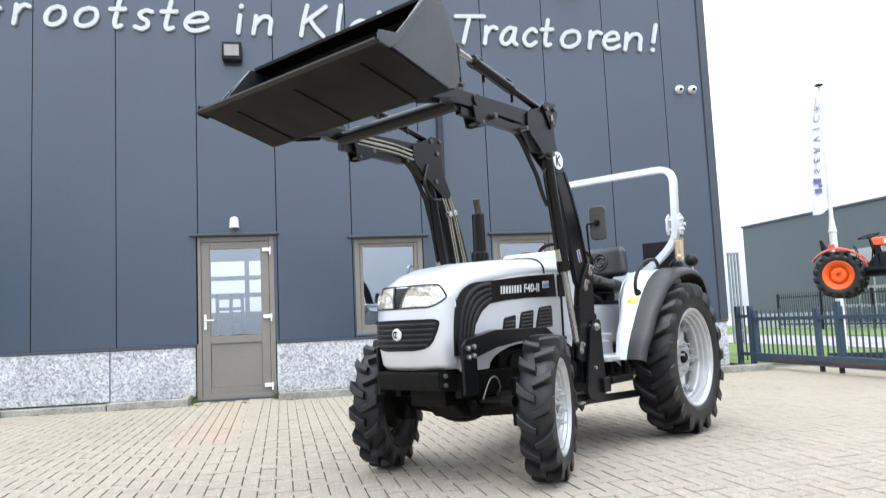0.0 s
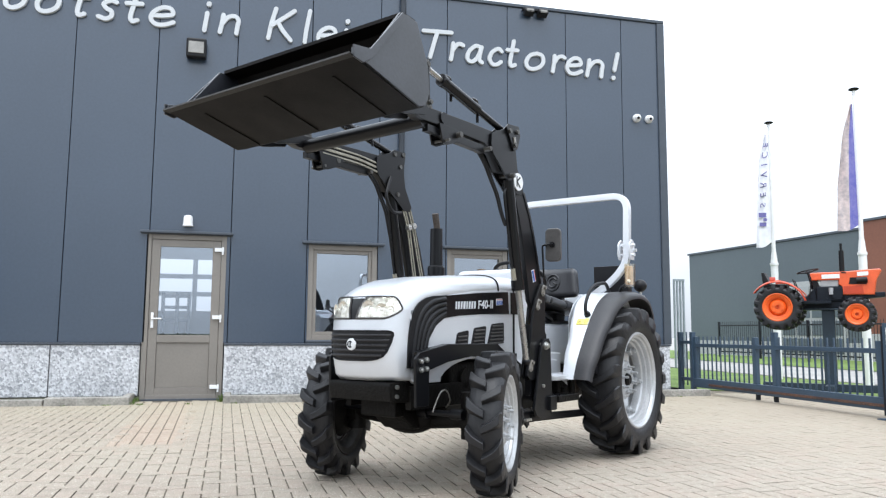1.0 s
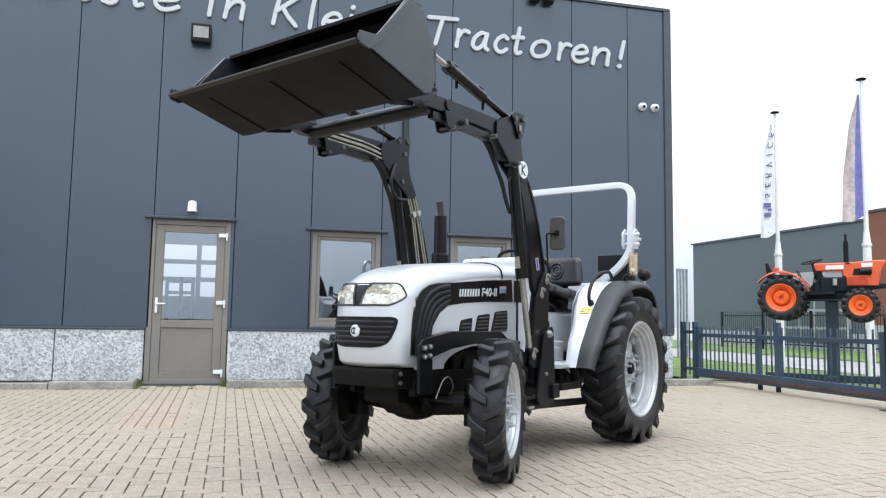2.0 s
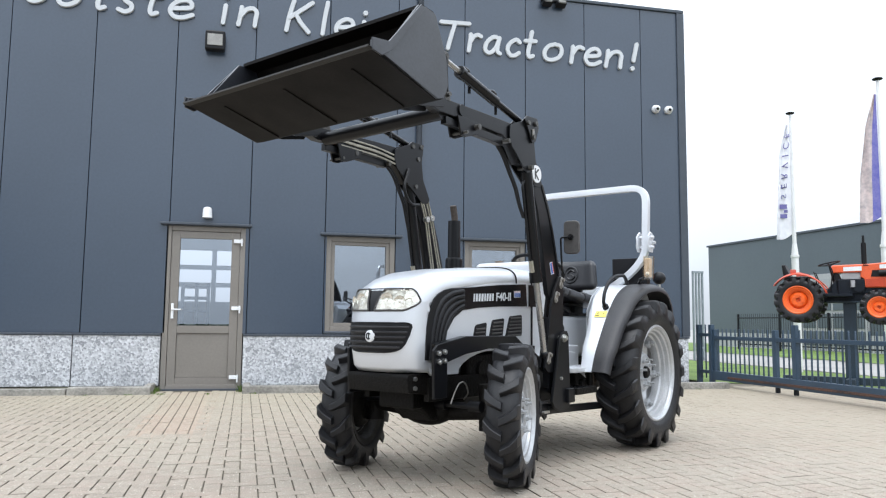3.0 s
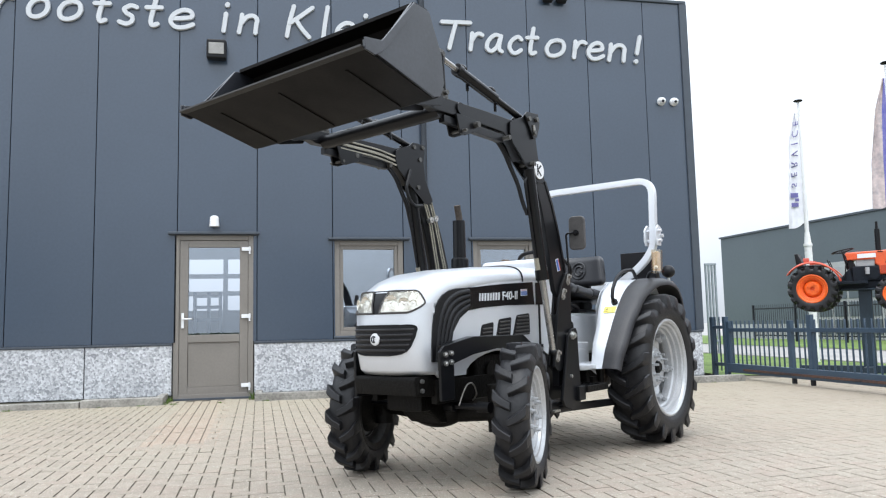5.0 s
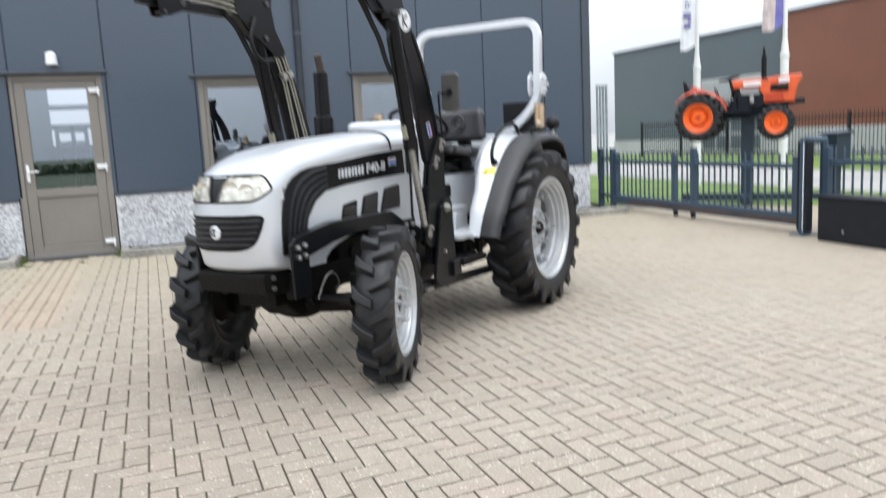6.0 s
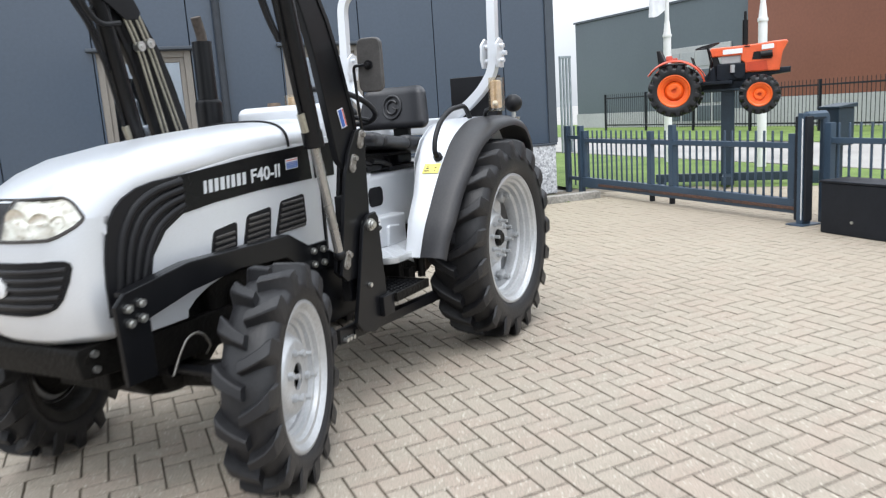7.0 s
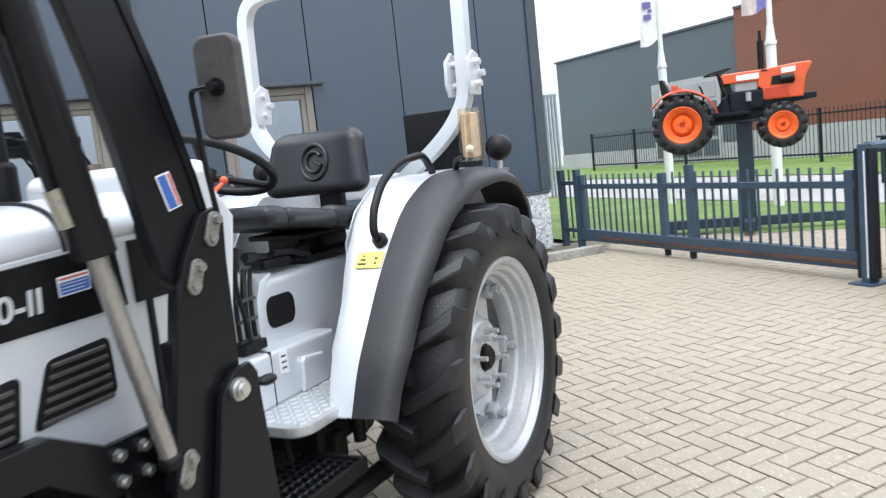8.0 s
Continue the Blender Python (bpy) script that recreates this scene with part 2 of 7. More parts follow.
ZINC = material("zinc_bolt", (0.6, 0.6, 0.58), 0.32, 0.9, 0.1, 30, 90)
HOSE = material("tan_steel_pipe", (0.33, 0.31, 0.25), 0.38, 0.4, 0.12, 10, 80)
VINYL = material("black_vinyl", (0.014, 0.014, 0.017), 0.38, 0, 0.12, 6, 200, 0.12, 350)
LAMP_BACK = material("ribbed_reflector", (0.93, 0.88, 0.78), 0.2, 0.6, 0.2, 24, 70, 0.7, 30, dark=(0.50, 0.45, 0.37), rough_vary=0.05)
LAMP_WHITE = material("reflector", (0.97, 0.93, 0.84), 0.14, 0.8, 0.12, 20, 70, 0.8, 45, rough_vary=0.05)
FLOOD_GLASS = material("grey_ribbed_glass", (0.30, 0.29, 0.27), 0.2, 0.3, 0.1)
MIRROR_BACK = material("grey_mirror_shell", (0.06, 0.057, 0.056), 0.5, 0, 0.15, 20, 120, 0.06, 300)
FLARE = material("dusty_black_flare", (0.017, 0.017, 0.02), 0.46, 0, 0.2, 7, 90, 0.08, 200, spec=0.4, dark=(0.034, 0.033, 0.034))
SLAT_GREY = material("grey_louvre_plastic", (0.055, 0.05, 0.047), 0.5, 0, 0.15, 9, 90)
PLATE_STEEL = material("zinc_pin_plate", (0.27, 0.268, 0.255), 0.5, 0.5, 0.15, 40, 120, dark=(0.17, 0.145, 0.12))
PIN_STEEL = material("dull_pin_steel", (0.11, 0.11, 0.105), 0.45, 0.6, 0.2, 30, 90, dark=(0.05, 0.046, 0.042))
AMBER_CORE = material("amber_core", (0.50, 0.38, 0.25), 0.35, 0, 0.15, 20, 60)
SOOT = material("sooty_steel", (0.07, 0.055, 0.045), 0.7, 0.2, 0.3, 20, 60)
TRACK = material("rusty_track", (0.11, 0.055, 0.035), 0.8, 0.1, 0.4, 2.5, 40, 0.2, 60, dark=(0.022, 0.024, 0.03))
POST_BLUE = material("dark_teal_post_paint", (0.014, 0.030, 0.046), 0.5, 0, 0.15, 5, 60)
YELLOW = material("yellow_sticker", (0.86, 0.74, 0.14), 0.45, 0, 0.05)
BLUE = material("blue_sticker", (0.045, 0.12, 0.40), 0.4, 0, 0.06)
RED = material("red_sticker", (0.55, 0.10, 0.07), 0.4, 0, 0.06)
ORANGE = material("orange_paint", (0.74, 0.115, 0.035), 0.36, 0, 0.09, 5, 80, coat=0.25)
ORANGE_RIM = material("orange_rim", (0.85, 0.13, 0.015), 0.4, 0, 0.08, 6, 80)
GATE_BLUE = material("blue_grey_gate_paint", (0.038, 0.065, 0.10), 0.45, 0, 0.1, 3, 60)
GATE_DARK = material("dark_gate_steel", (0.010, 0.012, 0.017), 0.5, 0, 0.12, spec=0.3)
POLE_WHITE = material("white_pole", (0.8, 0.8, 0.8), 0.35, 0, 0.03)
FLAG = material("white_flag_cloth", (0.84, 0.84, 0.86), 0.9, 0, 0.05, 2.2, 12, dark=(0.74, 0.74, 0.80))
FLAG_BLUE = material("violet_flag_cloth", (0.10, 0.10, 0.34), 0.9, 0, 0.2, 9, 30, dark=(0.22, 0.21, 0.46))
FLAG_PHOTO = material("printed_flag_cloth", (0.27, 0.24, 0.25), 0.9, 0, 0.3, 4.5, 16, dark=(0.70, 0.58, 0.56))
FLAG_INK = material("violet_flag_print", (0.16, 0.15, 0.36), 0.9, 0, 0.1)
GRASS = material("lawn", (0.125, 0.185, 0.04), 0.9, 0, 0.25, 1.5, 60, 0.6, 120, dark=(0.075, 0.125, 0.025))
FIELD = material("rough_field", (0.045, 0.062, 0.025), 0.95, 0, 0.3, 0.4, 14, 0.5, 20, dark=(0.03, 0.036, 0.018))
PATH_GREY = material("street_paving", (0.31, 0.30, 0.285), 0.9, 0, 0.1, 0.7, 30)
NAVY = material("dark_navy_iron", (0.006, 0.010, 0.017), 0.5, 0, 0.25, 9, 60, 0.2, 60, spec=0.25)
FENDER_RED = material("faded_red_fender", (0.55, 0.06, 0.02), 0.4, 0, 0.1, 6, 60)
FAR_GREY = material("far_panel", (0.08, 0.10, 0.116), 0.5, 0, 0.04, 0.3, 8)
FAR_RED = material("far_red_brown_panel", (0.18, 0.064, 0.038), 0.6, 0, 0.08, 0.4, 12)
GALVANISED = material("galvanised_bars", (0.30, 0.34, 0.37), 0.5, 0.3, 0.1)
# near-black rim colour that stands for the shade inside the smaller wheels
SHADED_RIM = material("shaded_inner_rim", (0.03, 0.028, 0.026), 0.6, 0.1, 0.3, 8, 60, 0.2, 90, dark=(0.012, 0.011, 0.01), spec=0.25)
FAR_WHITE = material("far_light_plinth", (0.37, 0.375, 0.38), 0.8, 0, 0.06, 0.5, 10)
ROOM = material("plain_room_wall", (0.32, 0.33, 0.34), 0.9, 0, 0.06, 1, 20)
LETTER = material("silver_white_letter", (0.55, 0.57, 0.59), 0.4, 0.0, 0.03)
FOLIAGE = material("hedge_leaves", (0.05, 0.075, 0.03), 0.8, 0, 0.3, 2, 20, dark=(0.03, 0.035, 0.02))


# ---- mesh helpers ----
def box(bm, x0, x1, y0, y1, z0, z1, bevel=0.0, seg=2):
    m = Matrix.Translation(((x0 + x1) / 2, (y0 + y1) / 2, (z0 + z1) / 2)) @ Matrix.Diagonal((abs(x1 - x0), abs(y1 - y0), abs(z1 - z0), 1))
    made = bmesh.ops.create_cube(bm, size=1, matrix=m)["verts"]
    if bevel:
        edges = {e for v in made for e in v.link_edges}
        bmesh.ops.bevel(bm, geom=list(edges), offset=bevel, segments=seg, profile=0.5, affect="EDGES")
    return bm


def prism(bm, outline, y0, y1, bevel=0.0, seg=2):
    """A plate: the outline in x, z, from y0 to y1."""
    a = [bm.verts.new((x, y0, z)) for x, z in outline]
    b = [bm.verts.new((x, y1, z)) for x, z in outline]
    faces = [bm.faces.new(a), bm.faces.new(list(reversed(b)))]
    for i in range(len(a)):
        j = (i + 1) % len(a)
        faces.append(bm.faces.new((a[j], a[i], b[i], b[j])))
    bmesh.ops.recalc_face_normals(bm, faces=faces)
    if bevel:
        rim = [e for f in faces[:2] for e in f.edges]
        bmesh.ops.bevel(bm, geom=rim, offset=bevel, segments=seg, profile=0.5, affect="EDGES")
    return bm


def rod(bm, p0, p1, r0, r1=None, seg=16):
    p0, p1 = Vector(p0), Vector(p1)
    d = p1 - p0
    m = Matrix.Translation((p0 + p1) / 2) @ d.to_track_quat("Z", "Y").to_matrix().to_4x4()
    bmesh.ops.create_cone(bm, cap_ends=True, segments=seg, radius1=r0, radius2=r0 if r1 is None else r1, depth=d.length, matrix=m)
    return bm


def rounded(points, radius, steps=6):
    """A line with its corners rounded."""
    pts = [Vector(p) for p in points]
    out = [pts[0]]
    for a, b, c in zip(pts, pts[1:], pts[2:]):
        r = min(radius, 0.45 * (b - a).length, 0.45 * (c - b).length)
        s, e = b + (a - b).normalized() * r, b + (c - b).normalized() * r
        for i in range(steps + 1):
            t = i / steps
            out.append(s * (1 - t) ** 2 + b * 2 * t * (1 - t) + e * t * t)
    return out + [pts[-1]]


def tube(bm, points, r, seg=10, square=False):
    """A round or square bar along a line."""
    pts = [Vector(p) for p in points]
    up, rings = None, []
    for i, p in enumerate(pts):
        d = (pts[min(i + 1, len(pts) - 1)] - pts[max(i - 1, 0)]).normalized()
        if up is None:
            up = Vector((0, 0, 1)) if abs(d.z) < 0.9 else Vector((1, 0, 0))
        side = d.cross(up).normalized()
        up = side.cross(d).normalized()
        ring = []
        for k in range(seg):
            a = 2 * math.pi * (k + 0.5) / seg
            c, s = math.cos(a), math.sin(a)
            if square:
                q = max(abs(c), abs(s)) ** 0.85
                c, s = c / q, s / q
            ring.append(bm.verts.new(p + r * (side * c + up * s)))
        rings.append(ring)
    for a, b in zip(rings, rings[1:]):
        for k in range(seg):
            j = (k + 1) % seg
            bm.faces.new((a[k], a[j], b[j], b[k]))
    bm.faces.new(list(reversed(rings[0])))
    bm.faces.new(rings[-1])
    return bm


def lathe(bm, profile, seg=48, closed=True):
    """Turns a profile of (radius, y) about the y axis."""
    rings = []
    for r, y in profile:
        rings.append([bm.verts.new((r * math.cos(2 * math.pi * k / seg), y, r * math.sin(2 * math.pi * k / seg))) for k in range(seg)])
    pairs = list(zip(rings, rings[1:])) + ([(rings[-1], rings[0])] if closed else [])
    for a, b in pairs:
        for k in range(seg):
            j = (k + 1) % seg
            bm.faces.new((a[k], a[j], b[j], b[k]))
    bmesh.ops.recalc_face_normals(bm, faces=bm.faces[:])
    return bm


def sheet(bm, rows):
    """A grid of quads from rows of points."""
    made = [[bm.verts.new(p) for p in row] for row in rows]
    for a, b in zip(made, made[1:]):
        for k in range(len(a) - 1):
            bm.faces.new((a[k], a[k + 1], b[k + 1], b[k]))
    return made


def ball(bm, c, r, sx=1, sy=1, sz=1, u=20, v=12):
    bmesh.ops.create_uvsphere(bm, u_segments=u, v_segments=v, radius=r, matrix=Matrix.Translation(c) @ Matrix.Diagonal((sx, sy, sz, 1)))
    return bm


def part(name, bm, mat, parent=None, label="", sharp=38, thick=0.0):
    if thick:
        bmesh.ops.recalc_face_normals(bm, faces=bm.faces[:])
        bmesh.ops.solidify(bm, geom=bm.faces[:], thickness=thick)
    me = bpy.data.meshes.new(name)
    bm.to_mesh(me)
    bm.free()
    me.materials.append(mat)
    me.shade_smooth()
    me.set_sharp_from_angle(angle=radians(sharp))
    ob = new(name, me)
    if len(me.polygons) < 1500:
        even = ob.modifiers.new("even_normals", "WEIGHTED_NORMAL")
        even.keep_sharp = True
    if parent:
        ob.parent = parent
    if label:
        ob["label"] = label
    return ob


def B():
    return bmesh.new()


def thing(name, m, label, category, group="", kind=""):
    ob = new(name)
    ob.matrix_world = m
    ob.empty_display_size = 0.2
    return tagged(ob, label, category, group, kind)



# ---- ground ----
W = 0.0963  # paving brick width; its length is twice that
bm = B()
sheet(bm, [[(-120, y, -0.05), (160, y, -0.05)] for y in (-90, 150)])
tagged(part("ground", bm, PATH_GREY), "pale grey paved ground reaching the horizon", "ground", kind="structure")
bm = B()
sheet(bm, [[(x, y, -0.0075) for x in (-14, 10.7)] for y in (-16, 0.6)])
paving = tagged(part("pavement", bm, SAND), "beige brick paving in herringbone bond with sandy joints", "pavement", kind="structure")

# lawn with a slanting edge, street and verge behind the gate
def lawn_edge(y):
    return float(np.interp(y, [-30, -1.9, -1.2, 0.1, 0.5, 60], [10.6, 10.5, 9.75, 9.1, 8.25, 8.2]))


for name, near, far, mat, label, z in (("lawn", lawn_edge, 12.35, GRASS, "green mown grass strip behind the gate", 0.006), ("street", lambda y: 12.35, 16.9, PATH_GREY, "pale grey paved street beyond the gate", -0.035), ("verge", lambda y: 16.9, 24.5, GRASS, "green grass verge before the far hall", -0.015)):
    bm = B()
    sheet(bm, [[(near(y) + (far - near(y)) * k / 9, y, z + 0.012 * noise.noise((k, y, 0))) for k in range(10)] for y in [-30 + 0.6 * i for i in range(150)]])
    tagged(part(name, bm, mat), label, name, kind="structure")
part("kerb_band", box(B(), 12.25, 12.37, -30, 59, -0.05, 0.02), CONCRETE, paving)

# ---- the hall with its facade in the plane y = 0 ----
RIGHT, LEFT, TOP, BASE = 7.57, -9.3, 5.845, 0.74
DEPTH = 14.0
JOINTS = [-9.3, -8.24, -7.2, -6.17, -5.14, -4.11, -3.09, -2.06, -1.03, 0.0, 1.03, 2.045, 3.03, 4.02, 4.96, 5.91, 6.85, RIGHT]
OPENINGS = {(0.0, 1.03): (-0.03, 0.98, -1, 2.16), (2.045, 3.03): (2.07, 3.02, 0.78, 2.09), (4.02, 4.96): (4.04, 4.95, 0.78, 2.09)}


def facade_panel(x0, x1):
    bm = B()
    g = 0.0045
    hole = OPENINGS.get((x0, x1))
    if hole:
        if hole[2] > 0:
            box(bm, x0 + g, x1 - g, 0, 0.1, BASE, hole[2], 0.004, 1)
        box(bm, x0 + g, x1 - g, 0, 0.1, hole[3], TOP, 0.004, 1)
        for a, b in ((x0 + g, hole[0]), (hole[1], x1 - g)):
            if b - a > 0.015:
                box(bm, a, b, 0, 0.1, BASE, hole[3], 0.002, 1)
    else:
        box(bm, x0 + g, x1 - g, 0, 0.1, BASE, TOP, 0.004, 1)
    return bm


facade = B()
for x0, x1, z0, z1 in ((LEFT, -0.03, 0, TOP), (0.98, 2.07, 0, TOP), (3.02, 4.04, 0, TOP), (4.95, RIGHT - 0.02, 0, TOP), (-0.03, 0.98, 2.16, TOP), (2.07, 3.02, 2.09, TOP), (4.04, 4.95, 2.09, TOP), (2.07, 3.02, 0, 0.78), (4.04, 4.95, 0, 0.78)):
    box(facade, x0, x1, 0.1, 0.16, z0, z1)
wall_front = tagged(part("wall_front", facade, JOINT), "anthracite steel panel facade with vertical joints", "wall", kind="structure")
for x0, x1 in zip(JOINTS, JOINTS[1:]):
    part("panel", facade_panel(x0, x1), PANEL, wall_front)
for name, (x0, x1, y0, y1) in {"wall_right": (RIGHT - 0.1, RIGHT, 0.16, DEPTH), "wall_left": (LEFT, LEFT + 0.1, 0.16, DEPTH)}.items():
    tagged(part(name, box(B(), x0, x1, y0, y1, 0, TOP - 0.02), PANEL), "anthracite steel panel side wall", "wall", kind="structure")
# back wall with the glazed overhead door that shows through the entrance glass
bm = B()
GRID_X, GRID_Z = (-1.5, -0.41, 0.68), (1.5, 2.02, 2.56, 3.09)
box(bm, LEFT, GRID_X[0], DEPTH, DEPTH + 0.1, 0, TOP - 0.02)
box(bm, GRID_X[-1], RIGHT, DEPTH, DEPTH + 0.1, 0, TOP - 0.02)
box(bm, GRID_X[0], GRID_X[-1], DEPTH, DEPTH + 0.1, 0, GRID_Z[0])
box(bm, GRID_X[0], GRID_X[-1], DEPTH, DEPTH + 0.1, GRID_Z[-1], TOP - 0.02)
for x in GRID_X[1:-1]:
    box(bm, x - 0.07, x + 0.07, DEPTH + 0.01, DEPTH + 0.09, GRID_Z[0], GRID_Z[-1])
for z in GRID_Z[1:-1]:
    box(bm, GRID_X[0], GRID_X[-1], DEPTH + 0.012, DEPTH + 0.088, z - 0.07, z + 0.07)
tagged(part("wall_back", bm, ROOM), "plain back wall with a glazed overhead door", "wall", kind="structure")
tagged(part("floor", box(B(), LEFT, RIGHT, 0.16, DEPTH, -0.01, 0.02), CONCRETE), "grey concrete hall floor", "floor", kind="structure")
tagged(part("roof", box(B(), LEFT + 0.02, RIGHT - 0.02, 0.05, DEPTH + 0.1, TOP - 0.12, TOP - 0.03), ROOM), "flat hall roof", "roof", kind="structure")
bm = B()
box(bm, LEFT, RIGHT + 0.02, -0.03, 0.12, TOP, TOP + 0.05, 0.008)
box(bm, RIGHT - 0.1, RIGHT + 0.025, -0.028, 0.03, BASE, TOP - 0.002, 0.006)
box(bm, RIGHT - 0.09, RIGHT + 0.022, 0.03, DEPTH, TOP - 0.02, TOP + 0.048, 0.006)
tagged(part("trim", bm, TRIM), "anthracite roof edge and corner flashing", "trim", kind="structure")
# drip ledge above the plinth
bm = B()
for x0, x1 in ((LEFT, -0.042), (0.992, RIGHT + 0.01)):
    box(bm, x0, x1, -0.035, 0.05, BASE - 0.03, BASE - 0.002, 0.006)
tagged(part("trim", bm, TRIM), "anthracite drip ledge above the plinth", "trim", kind="structure")
# plinth of washed concrete slabs
plinth = tagged(part("plinth", box(B(), LEFT, RIGHT, 0.05, 0.1, 0, 0.05), CONCRETE), "plinth of washed aggregate concrete slabs", "plinth", kind="structure")
for x0, x1 in ((-9.3, -7.4), (-7.4, -5.3), (-5.3, -3.2), (-3.2, -1.105), (-1.105, -0.042), (0.992, 3.1), (3.1, 5.2), (5.2, 7.57)):
    part("slab", box(B(), x0 + 0.006, x1 - 0.006, -0.02, 0.1, 0.06, BASE - 0.032, 0.008), PLINTH, plinth)
for k in range(4):
    part("slab", box(B(), 7.45, 7.6, 0.1 + 2.2 * k, 2.29 + 2.2 * k, 0.0, BASE - 0.032, 0.008), FAR_WHITE, plinth)
# kerb stones along the wall
kerb = tagged(part("kerb", box(B(), LEFT, -0.18, -0.52, -0.44, -0.1, 0.03), CONCRETE), "worn grey concrete kerb stones along the wall", "kerb", kind="structure")
for x0, x1 in ((-5.2, -4.2), (-4.2, -3.2), (-3.2, -2.2), (-2.2, -1.02), (-1.01, -0.06), (1.02, 2.0), (2.0, 3.0), (3.0, 4.0), (4.0, 5.0), (5.0, 6.0), (6.0, 7.0), (7.0, 7.9)):
    low = 0.02 * (x1 < -1.0)
    part("kerb_stone", box(B(), x0 + 0.004, x1 - 0.004, -0.56 - 0.03 * (-1.05 < x0 < 0), -0.42, -0.1, 0.092 - low, 0.012), CONCRETE, kerb)
for x0 in (-0.17, 1.02):
    part("kerb_stone", box(B(), x0, x0 + 0.09, -0.42, -0.022, -0.1, 0.1, 0.014), CONCRETE, kerb)
bm = B()
for x0, x1 in ((LEFT, -0.17), (1.11, 7.5)):
    sheet(bm, [[(x, y, 0.05 + 0.012 * noise.noise((x * 3, y * 9, 0))) for x in np.linspace(x0, x1, 90)] for y in np.linspace(-0.425, -0.015, 7)])
tagged(part("soil", bm, SOIL), "dark soil between the kerb and the wall", "soil", kind="structure")

# pallet rack in the hall, seen through the entrance glass
rack = thing("pallet_rack", pose(-0.62, 11.0, 0.02), "blue pallet rack inside the hall", "rack")
for x in (-0.36, 0.0, 0.3):
    part("post", box(B(), x - 0.045, x + 0.045, -0.05, 0.05, 0.0, 1.9, 0.006), GATE_BLUE, rack)
for z in (0.75, 1.16, 1.5, 1.8):
    part("beam", box(B(), -0.40, 0.34, -0.062, -0.051, z - 0.05, z + 0.04, 0.004), GATE_BLUE, rack)

# window and door hoods
for x0, x1, z in ((-0.11, 1.06, 2.17), (1.98, 3.12, 2.1), (3.97, 5.07, 2.1)):
    bm = B()
    box(bm, x0, x1, -0.07, 0.0, z, z + 0.035, 0.006)
    box(bm, x0 + 0.02, x1 - 0.02, -0.03, 0.0, z - 0.012, z, 0.003)
    tagged(part("trim", bm, TRIM), "anthracite flashing over an opening", "trim", kind="structure")


def frame_bars(bm, x0, x1, z0, z1, w, y0, y1, bevel=0.006):
    box(bm, x0, x0 + w, y0, y1, z0, z1, bevel)
    box(bm, x1 - w, x1, y0, y1, z0, z1, bevel)
    box(bm, x0 + w, x1 - w, y0 + 0.001, y1 - 0.001, z1 - w, z1, bevel)
    box(bm, x0 + w, x1 - w, y0 + 0.001, y1 - 0.001, z0, z0 + w, bevel)
    return bm


def window(name, x0, x1, z0, z1):
    w = thing(name, Matrix.Identity(4), "taupe framed window reflecting a cloudy sky", "window", kind="structure")
    part("window_frame", frame_bars(B(), x0, x1, z0, z1, 0.072, 0.01, 0.12), FRAME, w)
    part("sash", frame_bars(B(), x0 + 0.072, x1 - 0.072, z0 + 0.072, z1 - 0.072, 0.05, 0.03, 0.09), FRAME, w)
    bm = box(B(), x0 + 0.121, x1 - 0.121, 0.058, 0.064, z0 + 0.121, z1 - 0.121)
    bmesh.ops.rotate(bm, cent=((x0 + x1) / 2, 0.061, z0), matrix=Matrix.Rotation(radians(1.6), 3, "Z"), verts=bm.verts[:])
    pane = part("pane", bm, GLASS, w)
    pane.visible_shadow = False
    part("window_sill", box(B(), x0 - 0.01, x1 + 0.01, -0.03, 0.03, z0 - 0.03, z0, 0.005), TRIM, w)


window("window_1", 2.066, 3.024, 0.776, 2.094)
window("window_2", 4.036, 4.954, 0.776, 2.094)

door = thing("door_1", Matrix.Identity(4), "closed taupe entrance door with a glazed upper half", "door", kind="structure")
bm = B()
frame_bars(bm, -0.034, 0.984, 0.0, 2.163, 0.068, 0.0, 0.12)
part("door_frame", bm, FRAME, door)
bm = B()
for x0, x1, z0, z1 in ((0.037, 0.145, 0.06, 2.09), (0.805, 0.913, 0.06, 2.09), (0.145, 0.805, 2.0, 2.09), (0.145, 0.805, 0.74, 0.84), (0.145, 0.805, 0.06, 0.16)):
    box(bm, x0, x1, 0.012, 0.075, z0, z1, 0.005)
leaf = part("leaf", bm, FRAME, door)
part("lower_panel", box(B(), 0.147, 0.803, 0.03, 0.06, 0.162, 0.738, 0.004), FRAME, leaf)
pane = part("pane", box(B(), 0.147, 0.803, 0.04, 0.046, 0.842, 1.998), GLASS, leaf)
pane.visible_shadow = False
bm = B()
box(bm, 0.065, 0.098, -0.005, 0.012, 0.93, 1.13, 0.004)
tube(bm, rounded([(0.082, 0.0, 1.05), (0.082, -0.05, 1.05), (0.20, -0.05, 1.05)], 0.02), 0.01)
part("door_handle", bm, WHITE, door, "white lever handle")
for z in (0.14, 1.05, 1.95):
    bm = B()
    box(bm, 0.83, 0.95, -0.016, 0.012, z, z + 0.05, 0.004)
    rod(bm, (0.935, -0.02, z - 0.04), (0.935, -0.02, z + 0.06), 0.011)
    part("hinge", bm, WHITE, door, "white hinge")
part("threshold", box(B(), -0.02, 0.97, -0.02, 0.0, -0.03, 0.018, 0.006), TRIM, door)

